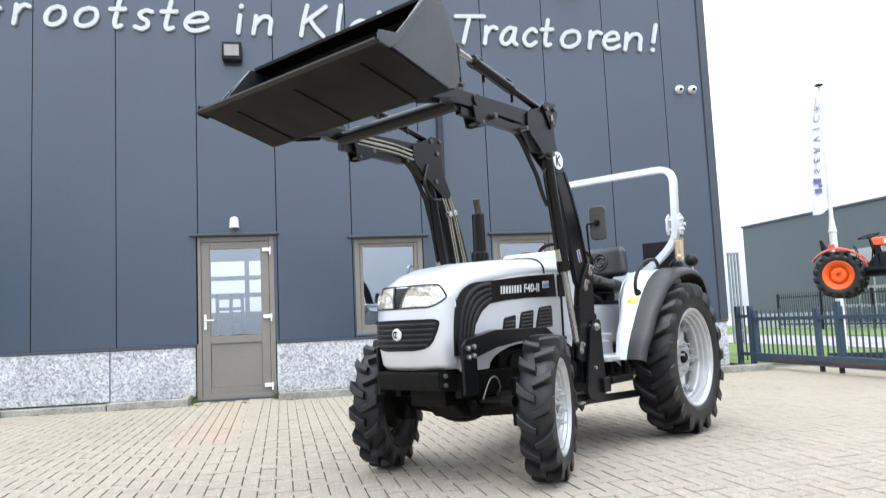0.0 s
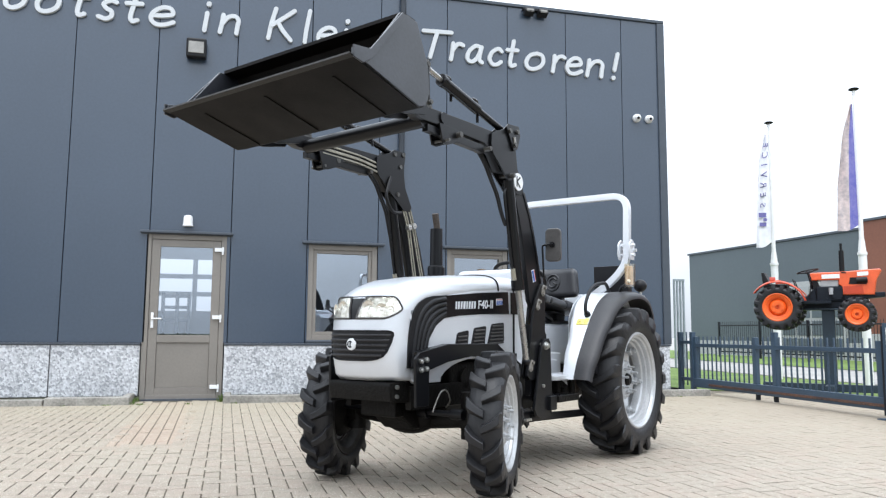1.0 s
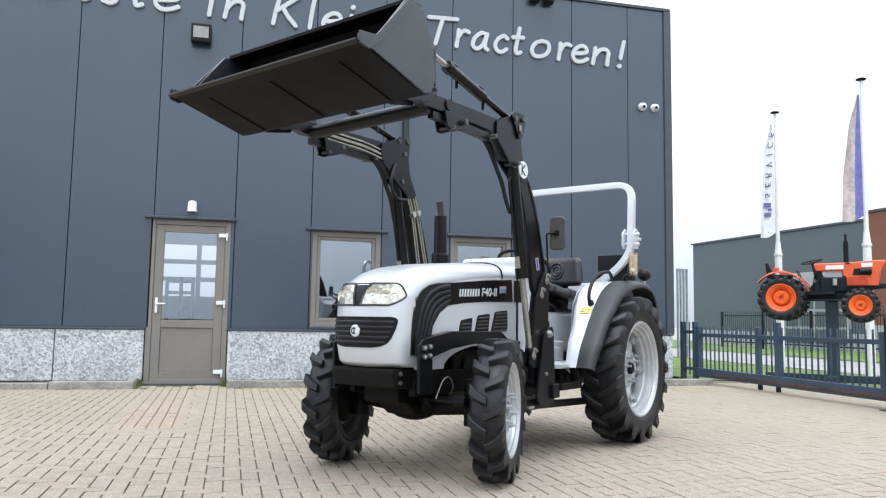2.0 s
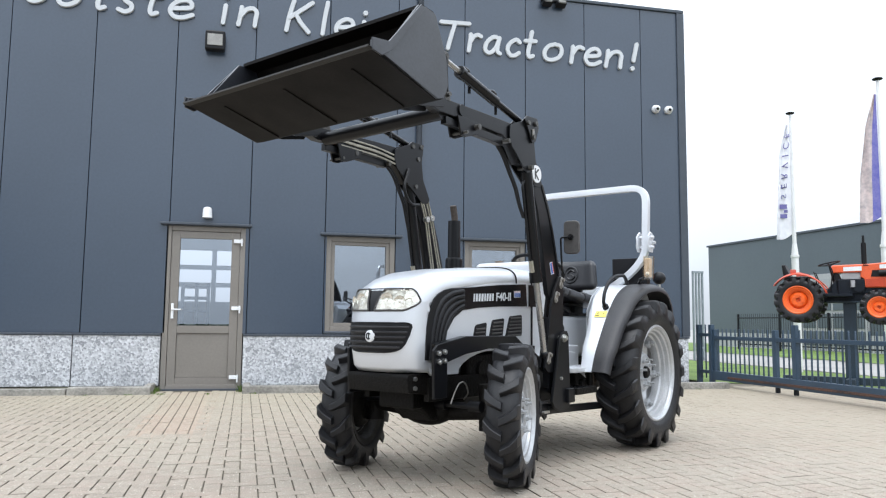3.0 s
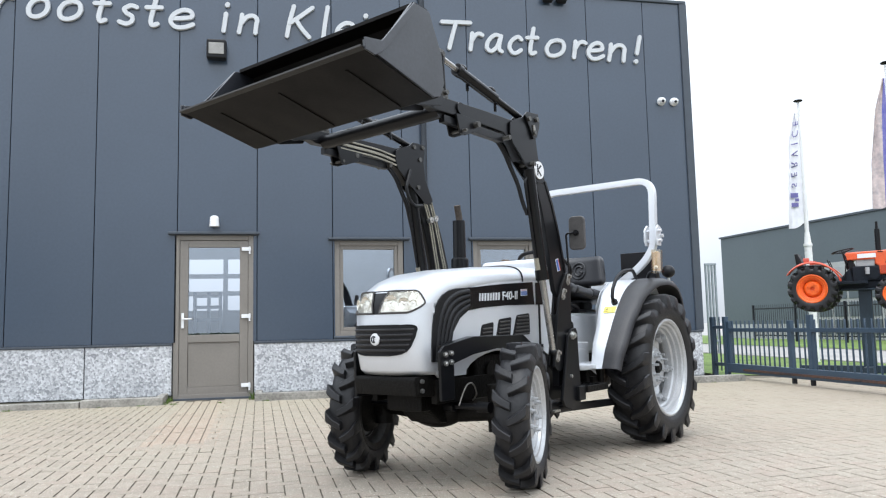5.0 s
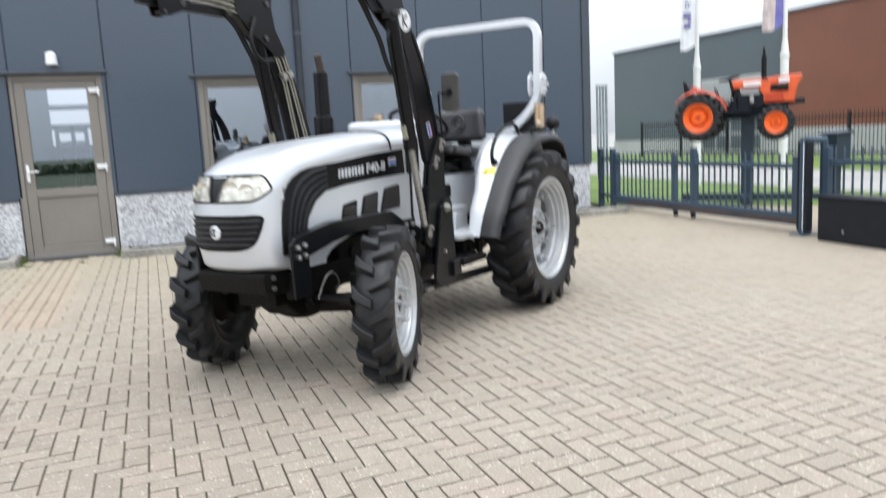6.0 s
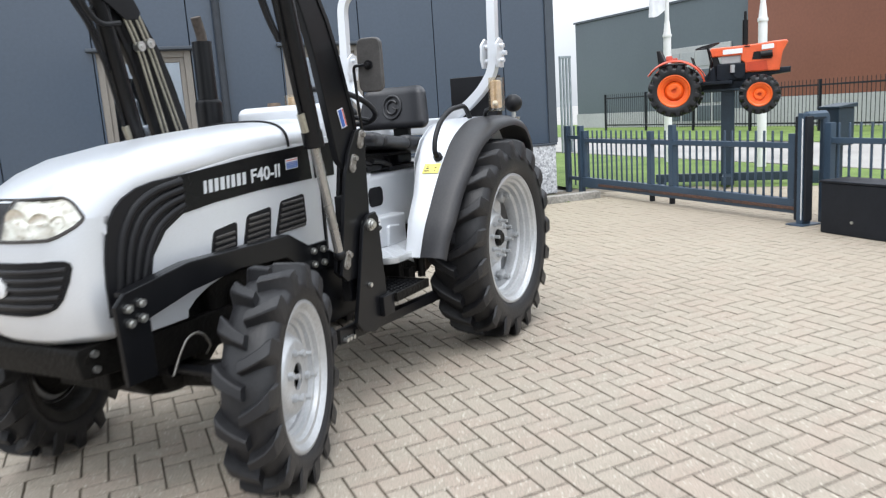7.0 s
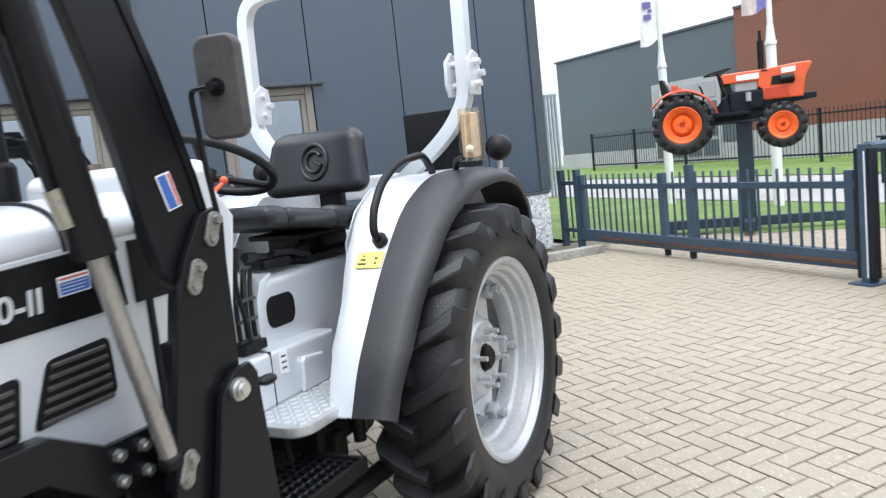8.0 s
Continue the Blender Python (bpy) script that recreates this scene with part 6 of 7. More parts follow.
for s in (1, -1):
    def skin_rows(profile):
        rows = []
        for i, p in enumerate(ARC):
            d = (ARC[min(i + 1, len(ARC) - 1)] - ARC[max(i - 1, 0)]).normalized()
            out = Vector((d.z, 0, -d.x))
            if out.dot(p - AXLE) < 0:
                out = -out
            rows.append([tuple(p + out * q[1] + Vector((0, s * q[0], 0))) for q in profile(i / (len(ARC) - 1))])
        return rows

    bm = B()
    sheet(bm, skin_rows(lambda u: [(inner(u) - 0.002, -0.12), (inner(u), -0.06), (inner(u) + 0.003, -0.02), (inner(u) + 0.017, 0.0), (inner(u) + 0.05, 0.004), (0.482, 0.004)]))
    fender = part("fender", bm, SILVER, tractor, "silver rear fender with black rubber flare", 50, 0.006)

    part("fender_panel", prism(B(), [(-0.345, 1.05), (-0.24, 1.17), (-0.08, 1.205), (0.14, 1.19), (0.26, 1.12), (0.34, 1.02), (0.36, 0.74), (-0.30, 0.74)], s * 0.243, s * 0.248, 0.001), SILVER, fender)

    def flare_profile(u):
        w = float(np.interp(u, [0, 0.35, 0.6, 1], [0.118, 0.16, 0.195, 0.195]))
        return [(0.479, 0.008), (0.479 + 0.45 * w, 0.009), (0.479 + 0.75 * w, 0.004), (0.479 + 0.92 * w, -0.008), (0.479 + w, -0.026), (0.479 + w, -0.05)]

    bm = B()
    sheet(bm, skin_rows(flare_profile))
    part("flare", bm, FLARE, fender, "black plastic fender flare", 60, 0.008)
    if s > 0:
        i = min(range(1, len(ARC) - 1), key=lambda k: abs(ARC[k].z - 0.965) + (9 if ARC[k].x < 0 else 0))
        d = (ARC[i + 1] - ARC[i - 1]).normalized()
        out = Vector((-d.z, 0, d.x)) if d.x > 0 else Vector((d.z, 0, -d.x))
        c = ARC[i] + out * 0.0085 + Vector((0, 0.43, 0))
        bm = B()
        quad = [bm.verts.new(c + d * a + Vector((0, b, 0)) + out * h) for h in (0, 0.001) for a, b in ((-0.03, -0.05), (0.03, -0.05), (0.03, 0.042), (-0.03, 0.042))]
        for f in ((0, 1, 2, 3), (7, 6, 5, 4), (0, 4, 5, 1), (1, 5, 6, 2), (2, 6, 7, 3), (3, 7, 4, 0)):
            bm.faces.new([quad[k] for k in f])
        bmesh.ops.recalc_face_normals(bm, faces=bm.faces[:])
        warn = part("sticker", bm, YELLOW, fender, "yellow warning sticker")
        for a0, b0, b1 in ((-0.016, -0.042, -0.012), (0.0, -0.036, -0.018), (0.014, -0.03, -0.024), (-0.014, 0.016, 0.024), (0.004, 0.014, 0.026)):
            bm = B()
            bar = [bm.verts.new(c + d * (a0 + e0) + Vector((0, b, 0)) + out * h) for h in (0.0011, 0.0016) for e0, b in ((-0.004, b0), (0.004, b0), (0.004, b1), (-0.004, b1))]
            for f in ((0, 1, 2, 3), (7, 6, 5, 4), (0, 4, 5, 1), (1, 5, 6, 2), (2, 6, 7, 3), (3, 7, 4, 0)):
                bm.faces.new([bar[k] for k in f])
            bmesh.ops.recalc_face_normals(bm, faces=bm.faces[:])
            part("sticker_mark", bm, SOOT, warn)
    bm = B()
    tube(bm, rounded([(0.43, s * 0.445, 1.025), (0.472, s * 0.442, 1.062), (0.455, s * 0.44, 1.13), (0.39, s * 0.44, 1.21), (0.27, s * 0.44, 1.272), (0.08, s * 0.44, 1.29), (0.02, s * 0.44, 1.22)], 0.07), 0.0135)
    rod(bm, (0.425, s * 0.445, 1.02), (0.45, s * 0.445, 1.045), 0.024)
    part("grab_handle", bm, BLACK_PLASTIC, tractor, "black grab handle on the fender")

# roll bar
bm = B()
left_leg = [(-0.21, 0.16, 1.17), (-0.205, 0.22, 1.217), (-0.20, 0.348, 1.30), (-0.195, 0.44, 1.38), (-0.20, 0.505, 1.48), (-0.225, 0.508, 2.026)]
line = rounded(left_leg + [(x, -y, z) for x, y, z in reversed(left_leg)], 0.13, 8)
tube(bm, line, 0.026, 12, True)
roll_bar = part("roll_bar", bm, SILVER, tractor, "silver folding roll bar over the seat")
for s in (1, -1):
    bm = B()
    prism(bm, [(-0.16, 1.49), (-0.24, 1.49), (-0.255, 1.56), (-0.245, 1.64), (-0.20, 1.655), (-0.15, 1.62), (-0.14, 1.54)], s * 0.538, s * 0.552, 0.003)
    prism(bm, [(-0.16, 1.49), (-0.24, 1.49), (-0.255, 1.56), (-0.245, 1.64), (-0.20, 1.655), (-0.15, 1.62), (-0.14, 1.54)], s * 0.448, s * 0.462, 0.003)
    for x, z in ((-0.2, 1.53), (-0.2, 1.61), (-0.235, 1.57)):
        rod(bm, (x, s * 0.43, z), (x, s * 0.575, z), 0.013, seg=8)
    part("hinge_plate", bm, SILVER, roll_bar)
part("rear_bar", box(B(), -0.33, -0.28, -0.44, 0.44, 1.13, 1.225, 0.012), SILVER, tractor, "silver cross plate behind the seat")
part("rear_box", box(B(), -0.36, -0.28, 0.18, 0.48, 1.22, 1.455, 0.006), BLACK_PLASTIC, tractor, "black box behind the seat")
# lamps on the left fender
for s in (1, -1):
    bm = B()
    rod(bm, (0.17, s * 0.668, 1.25), (0.165, s * 0.672, 1.42), 0.043, 0.041, seg=20)
    lampb = part("marker_lamp", bm, AMBER, tractor, "amber and clear marker lamp")
    part("lamp_core", box(B(), 0.14, 0.185, s * 0.665 - 0.026, s * 0.665 + 0.026, 1.262, 1.408, 0.01), AMBER_CORE, lampb)
    part("lamp_bulb", ball(B(), (0.195, s * 0.672, 1.29), 0.014), WHITE, lampb)
    part("lamp_arm", tube(B(), [(0.16, s * 0.65, 1.27), (0.06, s * 0.56, 1.255), (-0.05, s * 0.5, 1.22)], 0.012), BLACK_PLASTIC, lampb)
    bm = B()
    ball(bm, (-0.3, s * 0.575, 1.285), 0.052)
    ball_ob = part("work_lamp", bm, BLACK_PLASTIC, tractor, "round black work lamp on the fender")
    bm = B()
    rod(bm, (-0.3, s * 0.575, 1.20), (-0.3, s * 0.575, 1.25), 0.012)
    box(bm, -0.33, -0.27, s * 0.55, s * 0.6, 1.19, 1.205)
    part("lamp_foot", bm, ZINC, ball_ob)
# mirror on the tower
bm = B()
tube(bm, rounded([(1.165, 0.47, 1.20), (1.185, 0.475, 1.30), (1.20, 0.475, 1.475), (1.215, 0.545, 1.475)], 0.02), 0.0065)
stalk = part("mirror_stalk", bm, BLACK, tractor)
bm = B()
corners = []
for cy, cz, a0 in ((0.571, 1.556, 0), (0.523, 1.556, 90), (0.523, 1.394, 180), (0.571, 1.394, 270)):
    corners += [(cy + 0.029 * math.cos(radians(a0 + 18 * k)), cz + 0.029 * math.sin(radians(a0 + 18 * k))) for k in range(6)]
prism(bm, corners, -1.195, -1.165, 0.008, 3)
bmesh.ops.rotate(bm, cent=(0, 0, 0), matrix=Matrix.Rotation(radians(90), 3, "Z"), verts=bm.verts[:])
for v in bm.verts:
    v.co.x, v.co.y = abs(v.co.x), abs(v.co.y)
bmesh.ops.rotate(bm, cent=(1.18, 0.54, 1.47), matrix=Matrix.Rotation(radians(10), 3, "Z"), verts=bm.verts[:])
mirror = part("mirror", bm, MIRROR_BACK, tractor, "grey plastic rear-view mirror")
bm = B()
rod(bm, (1.19, 0.545, 1.475), (1.222, 0.55, 1.475), 0.010)
rod(bm, (1.19, 0.545, 1.475), (1.198, 0.545, 1.475), 0.02)
part("swivel", bm, BLACK_PLASTIC, mirror)
# exhaust
bm = B()
lathe(bm, [(0.0005, -0.0), (0.06, 0.0), (0.064, 0.02), (0.066, 0.16), (0.06, 0.175), (0.049, 0.18), (0.047, 0.46), (0.0005, 0.46)], 24, False)
bmesh.ops.transform(bm, matrix=pose(1.0, -0.535, 1.22, 90, 0, 0), verts=bm.verts[:])
exhaust = part("exhaust", bm, BLACK, tractor, "black upright exhaust with a bent rusty tip")
bm = B()
tube(bm, rounded([(0.995, -0.535, 1.66), (0.995, -0.535, 1.705), (1.025, -0.53, 1.795)], 0.04), 0.025, 12)
part("exhaust_tip", bm, SOOT, exhaust)
part("exhaust_pipe", tube(B(), rounded([(1.0, -0.535, 1.24), (1.0, -0.535, 1.0), (1.3, -0.26, 0.9)], 0.1), 0.03, 12), GRIME, exhaust)

# ---- the small orange tractor on its post behind the gate ----
small = thing("display_tractor", pose(9.32, -0.33, 0, 0, 0, -44.3), "small orange tractor mounted high on a post", "tractor")
for s in (1, -1):
    flip = 0 if s > 0 else 180
    wheel("rear_wheel", small, pose(0, s * 0.36, 1.31, 0, 0, flip), 0.342, 0.085, 0.192, 16, ORANGE_RIM, "rear wheel with orange rim", 0.03, s < 0)
    wheel("front_wheel", small, pose(1.05, s * 0.36, 1.20, 0, 0, flip), 0.252, 0.066, 0.134, 14, ORANGE_RIM, "front wheel with orange rim", 0.02, s < 0)
    bm = B()
    rows = [[(0.40 * math.cos(a), s * y, 1.31 + (0.405 + d) * math.sin(a)) for y, d in ((0.24, 0.0), (0.42, 0.0), (0.45, -0.025))] for a in np.linspace(0.25, 2.55, 24)]
    sheet(bm, rows)
    part("fender", bm, FENDER_RED, small, "faded red-orange fender", 60, 0.01)
bm = B()
prism(bm, [(0.445, 1.716), (0.43, 1.80), (0.46, 1.832), (0.9, 1.838), (1.2, 1.862), (1.365, 1.868), (1.385, 1.84), (1.32, 1.72), (1.285, 1.49), (0.87, 1.49), (0.865, 1.62), (0.82, 1.65), (0.82, 1.716)], -0.165, 0.165, 0.018, 3)
small_hood = part("hood", bm, ORANGE, small, "orange hood")
for s in (1, -1):
    part("name_plate", prism(B(), [(0.60, 1.738), (0.84, 1.742), (0.84, 1.805), (0.60, 1.80)], s * 0.166, s * 0.170), WHITE, small_hood)
    part("name_plate", prism(B(), [(1.07, 1.765), (1.215, 1.772), (1.215, 1.832), (1.07, 1.825)], s * 0.166, s * 0.170), WHITE, small_hood)
    part("air_opening", prism(B(), [(0.955, 1.65), (1.19, 1.645), (1.19, 1.752), (0.975, 1.745)], s * 0.160, s * 0.171), BLACK_PLASTIC, small_hood)
    part("side_mesh", prism(B(), [(0.89, 1.505), (1.15, 1.505), (1.13, 1.63), (0.885, 1.62)], s * 0.160, s * 0.169, 0.003), FENDER_RED, small_hood, "red mesh panel")
    part("stripe", prism(B(), [(0.86, 1.815), (0.93, 1.812), (0.93, 1.83), (0.86, 1.832)], s * 0.160, s * 0.170), BLACK_PLASTIC, small_hood)
bm = B()
prism(bm, [(-0.15, 1.20), (-0.15, 1.42), (0.36, 1.46), (0.50, 1.62), (0.86, 1.66), (0.9, 1.53), (1.42, 1.53), (1.42, 1.46), (1.2, 1.44), (0.8, 1.30), (0.4, 1.28)], -0.13, 0.13, 0.02)
rod(bm, (0, -0.34, 1.31), (0, 0.34, 1.31), 0.06)
rod(bm, (1.05, -0.34, 1.20), (1.05, 0.34, 1.20), 0.035)
box(bm, 1.0, 1.1, -0.06, 0.06, 1.18, 1.4)
box(bm, 0.52, 0.88, -0.17, 0.17, 1.40, 1.62, 0.02)
rod(bm, (0.80, -0.2, 1.50), (0.80, 0.2, 1.50), 0.075)
rod(bm, (0.62, -0.19, 1.42), (0.62, 0.19, 1.42), 0.05)
rod(bm, (0.98, 0.19, 1.44), (1.2, 0.19, 1.44), 0.03)
ball(bm, (0.3, 0.0, 1.38), 0.13, 1.3, 1.2, 0.9)
part("chassis", bm, NAVY, small, "dark blue chassis and engine")
for s in (1, -1):
    part("air_filter", rod(B(), (1.06, s * 0.175, 1.70), (1.2, s * 0.175, 1.71), 0.045, seg=16), BLACK_PLASTIC, small, "black air filter drum")
    part("fuel_filter", rod(B(), (0.72, s * 0.19, 1.50), (0.72, s * 0.19, 1.60), 0.03, seg=12), FAR_WHITE, small)
    part("rear_lamp", box(B(), -0.10, -0.02, s * 0.36 - 0.03, s * 0.36 + 0.03, 1.71, 1.77, 0.01), RED, small)
    part("hand_lever", tube(B(), rounded([(0.2, s * 0.13, 1.42), (0.24, s * 0.15, 1.62), (0.2, s * 0.15, 1.74)], 0.05), 0.008), BLACK_PLASTIC, small)
part("battery", box(B(), 0.58, 0.82, -0.14, 0.14, 1.62, 1.725, 0.01), FAR_WHITE, small)
part("footboard", box(B(), 0.30, 0.72, -0.33, 0.33, 1.36, 1.40, 0.005), NAVY, small)
bm = B()
prism(bm, [(-0.22, 1.62), (0.12, 1.62), (0.12, 1.67), (-0.12, 1.68), (-0.2, 1.86), (-0.25, 1.86)], -0.17, 0.17, 0.02)
part("seat", bm, BLACK_PLASTIC, small, "small black seat")
part("seat_base", box(B(), -0.2, 0.15, -0.14, 0.14, 1.42, 1.62, 0.02), ORANGE, small)
bm = B()
m = Matrix.Translation((0.40, 0, 1.872)) @ Matrix.Rotation(radians(-12), 4, "Y")
tube(bm, [(0.15 * math.cos(a), 0.15 * math.sin(a), 0) for a in np.linspace(0, 2 * math.pi, 31)], 0.011, 8)
tube(bm, [(-0.15, 0, 0), (0, 0, -0.03), (0.15, 0, 0)], 0.01, 6)
rod(bm, (0, 0, -0.45), (0, 0, -0.02), 0.018)
bmesh.ops.transform(bm, matrix=m, verts=bm.verts[:])
part("steering_wheel", bm, BLACK_PLASTIC, small)
part("steering_column", prism(B(), [(0.46, 1.725), (0.525, 1.725), (0.61, 1.45), (0.50, 1.45)], -0.13, 0.13, 0.01), BLACK_PLASTIC, small)
bm = B()
rod(bm, (0.87, -0.06, 1.80), (0.87, -0.06, 2.16), 0.036)
rod(bm, (0.87, -0.06, 2.14), (0.87, -0.06, 2.27), 0.018)
part("exhaust", bm, BLACK, small, "black upright exhaust")
part("lever", tube(B(), rounded([(0.42, -0.15, 1.45), (0.46, -0.17, 1.75), (0.40, -0.17, 1.86)], 0.05), 0.009), BLACK_PLASTIC, small)
stand = thing("display_post", pose(9.79, -0.79, 0, 0, 0, -44.3), "dark blue steel post carrying the small tractor", "post")
part("post", box(B(), -0.085, 0.085, -0.085, 0.085, -0.04, 1.30, 0.006), POST_BLUE, stand)
part("foot", box(B(), -0.95, 1.15, -0.05, 0.05, 0.06, 0.17, 0.006), POST_BLUE, stand)
part("cross_foot", box(B(), -0.06, 0.06, -0.5, 0.5, 0.055, 0.165, 0.006), POST_BLUE, stand)
for x in (-0.88, 1.08):
    part("foot_leg", box(B(), x - 0.05, x + 0.05, -0.05, 0.05, -0.04, 0.06), POST_BLUE, stand)
part("cap_plate", box(B(), -0.3, 0.3, -0.14, 0.14, 1.27, 1.30, 0.004), POST_BLUE, stand)

# ---- sliding gate, its post, drive and the fence ----
GX = 8.05
gate = thing("sliding_gate", pose(GX, 0, 0), "closed blue-grey sliding gate with many upright bars", "gate")
part("bottom_beam", box(B(), -0.045, 0.045, -3.62, 0.09, 0.09, 0.225, 0.006), GATE_BLUE, gate)
part("worn_track", box(B(), -0.056, -0.046, -3.62, -0.35, 0.125, 0.158, 0.002), TRACK, gate, "rusty guide track along the gate")
part("top_rail", box(B(), -0.028, 0.028, -3.6, 0.05, 0.70, 0.755, 0.005), GATE_BLUE, gate)
for y, high in ((0.05, 0.86), (-1.405, 0.86), (-1.805, 0.93), (-3.55, 0.84)):
    part("gate_stile", box(B(), -0.03, 0.03, y - 0.04, y + 0.04, 0.22, high, 0.006), GATE_BLUE, gate)
pick = box(B(), -0.008, 0.008, -0.012, 0.012, 0.22, 0.865, 0.003, 1)
first = part("picket", pick, GATE_BLUE, gate)
first.location.y = -0.055
k = 1
while -0.055 - 0.108 * k > -3.5:
    y = -0.055 - 0.108 * k
    k += 1
    if min(abs(y + 1.405), abs(y + 1.805)) < 0.055:
        continue
    p = new("picket", first.data)
    p.parent = gate
    p.location.y = y
for y in (-1.42, -1.79):
    part("roller_bracket", box(B(), -0.02, 0.03, y - 0.025, y + 0.025, 0.015, 0.09, 0.006), GATE_DARK, gate)
gpost = thing("gate_post", pose(GX - 0.04, -3.72, 0), "blue-grey gate guide post with a portal top", "gate post")
part("post", box(B(), -0.06, 0.05, -0.034, 0.034, -0.02, 1.03, 0.006), GATE_BLUE, gpost)
for y in (-0.07, 0.038):
    part("guide_cover", box(B(), -0.055, 0.03, y, y + 0.032, 0.04, 1.0, 0.008), GATE_DARK, gpost, "black guide cover")
part("safety_edge", box(B(), -0.069, -0.061, -0.032, -0.022, 0.05, 0.98, 0.003), WHITE, gpost, "pale safety edge")
part("foot_plate", box(B(), -0.12, 0.12, -0.1, 0.1, -0.03, 0.012, 0.003), GATE_BLUE, gpost)
bm = B()
tube(bm, rounded([(0.24, 0.0, -0.02), (0.24, 0.0, 1.0), (0.0, 0.0, 1.0)], 0.03), 0.04, 8, True)
part("portal", bm, GATE_BLUE, gpost)
drive = thing("gate_drive", pose(GX - 0.1, -4.62, 0), "black gate drive cabinet on the ground", "cabinet")
part("housing", box(B(), -0.16, 0.16, -0.36, 0.52, 0.0, 0.44, 0.012), GATE_DARK, drive)
part("lid", box(B(), -0.17, 0.17, -0.37, 0.53, 0.44, 0.46, 0.006), GATE_DARK, drive)
part("lock", rod(B(), (-0.17, 0.2, 0.12), (-0.155, 0.2, 0.12), 0.012), ZINC, drive)
cabinet = thing("letter_box", pose(8.47, -3.66, 0), "dark blue letter box with a sloping lid", "letter box")
part("body", box(B(), -0.10, 0.10, -0.105, 0.105, 0.70, 1.05, 0.008), POST_BLUE, cabinet)
bm = prism(B(), [(-0.12, 1.05), (0.12, 1.05), (0.12, 1.09), (-0.12, 1.065)], -0.122, 0.122, 0.004)
part("lid", bm, POST_BLUE, cabinet)
part("post", box(B(), -0.04, 0.04, -0.04, 0.04, -0.03, 0.70), POST_BLUE, cabinet)


def fence(name, y0, y1, x, mat, h, pitch, label, thick=0.014, posts=2.4):
    f = thing(name, pose(x, 0, 0), label, "fence")
    lo, hi = min(y0, y1), max(y0, y1)
    for z in (0.2, h - 0.16):
        part("rail", box(B(), -0.02, 0.02, lo, hi, z - 0.025, z + 0.025, 0.004), mat, f)
    n = max(1, round((hi - lo) / posts))
    for i in range(n + 1):
        y = lo + (hi - lo) * i / n
        part("post", box(B(), -0.035, 0.035, y - 0.035, y + 0.035, -0.04, h, 0.005), mat, f)
    bar = part("bar", box(B(), -0.008, 0.008, -thick / 2, thick / 2, 0.1, h, 0.002, 1), mat, f)
    bar.location.y = lo + pitch / 2
    for i in range(1, int((hi - lo) / pitch)):
        p = new("bar", bar.data)
        p.parent = f
        p.location.y = lo + pitch * (i + 0.5)
    return f


fence("fence", 0.1, 0.45, GX - 0.02, GATE_BLUE, 0.93, 0.11, "short blue-grey fence between wall and gate", 0.02, 0.4)
fence("fence", -9.5, -3.85, GX + 0.12, GATE_BLUE, 0.93, 0.11, "blue-grey fence beyond the gate post", 0.02, 2.6)
rack = thing("side_gate", pose(12.22, 7.6, 0), "pale galvanised upright bars beside the hall", "gate")
for k in range(4):
    part("bar", box(B(), 0.09 * k, 0.09 * k + 0.045, -0.03, 0.03, -0.06, 2.36, 0.008), GALVANISED, rack)
for z in (0.3, 2.3):
    part("rail", box(B(), 0, 0.315, -0.045, -0.031, z, z + 0.06, 0.004), GALVANISED, rack)


# ---- flag poles ----
def flag_pole(x, y, label, mast, low, high, hang, widths, bands):
    """A two-step mast with a cloth hanging beside it. hang: way of the cloth from the mast; bands: (name, start, end, material, label) across it."""
    f = thing("flag_pole", pose(x, y, 0), label, "flag pole", "flag poles")
    bm = B()
    rod(bm, (0, 0, -0.04), (0, 0, 2.35), 0.075, 0.07, seg=20)
    rod(bm, (0, 0, 2.35), (0, 0, 2.6), 0.07, 0.045, seg=20)
    rod(bm, (0, 0, 2.6), (0, 0, mast), 0.04, 0.028, seg=16)
    part("mast", bm, POLE_WHITE, f)
    part("clamp", rod(B(), (0, 0, 2.32), (0, 0, 2.37), 0.082, seg=20), POLE_WHITE, f)
    bm = B()
    ball(bm, (0, 0, mast + 0.03), 0.09, 1, 1, 0.3)
    part("finial", bm, GRIME, f, "dark flat finial")
    way, side = Vector((*hang, 0)), Vector((hang[1], -hang[0], 0))

    def cloth_point(u, v, out=0.0):
        """u: across the cloth from the mast, v: up along it."""
        w = float(np.interp(v, [0, 0.35, 0.75, 1], widths))
        fold = (0.035 * math.sin(7 * u + 4 * v) + 0.025 * math.sin(13 * u - 6 * v)) * u
        p = way * (0.04 + w * u) + side * (fold + out)
        return (p.x, p.y, low + (high - low) * v - 0.10 * u * (1 - v) - 0.05 * math.sin(3 * u) * (1 - v))

    cloths = []
    for name, a, b, mat, text in bands:
        bm = B()
        sheet(bm, [[cloth_point(a + (b - a) * k / 8, j / 28) for k in range(9)] for j in range(29)])
        cloths.append(part(name, bm, mat, f, text, 80, 0.004))
    return f, cloths, cloth_point


pole, cloths, cloth_point = flag_pole(11.75, 2.92, "white flag pole with a limp lettered white flag", 5.3, 2.80, 5.1, (-0.93, 0.37), (0.29, 0.25, 0.19, 0.06), (("flag", 0, 1, FLAG, "limp white flag"),))
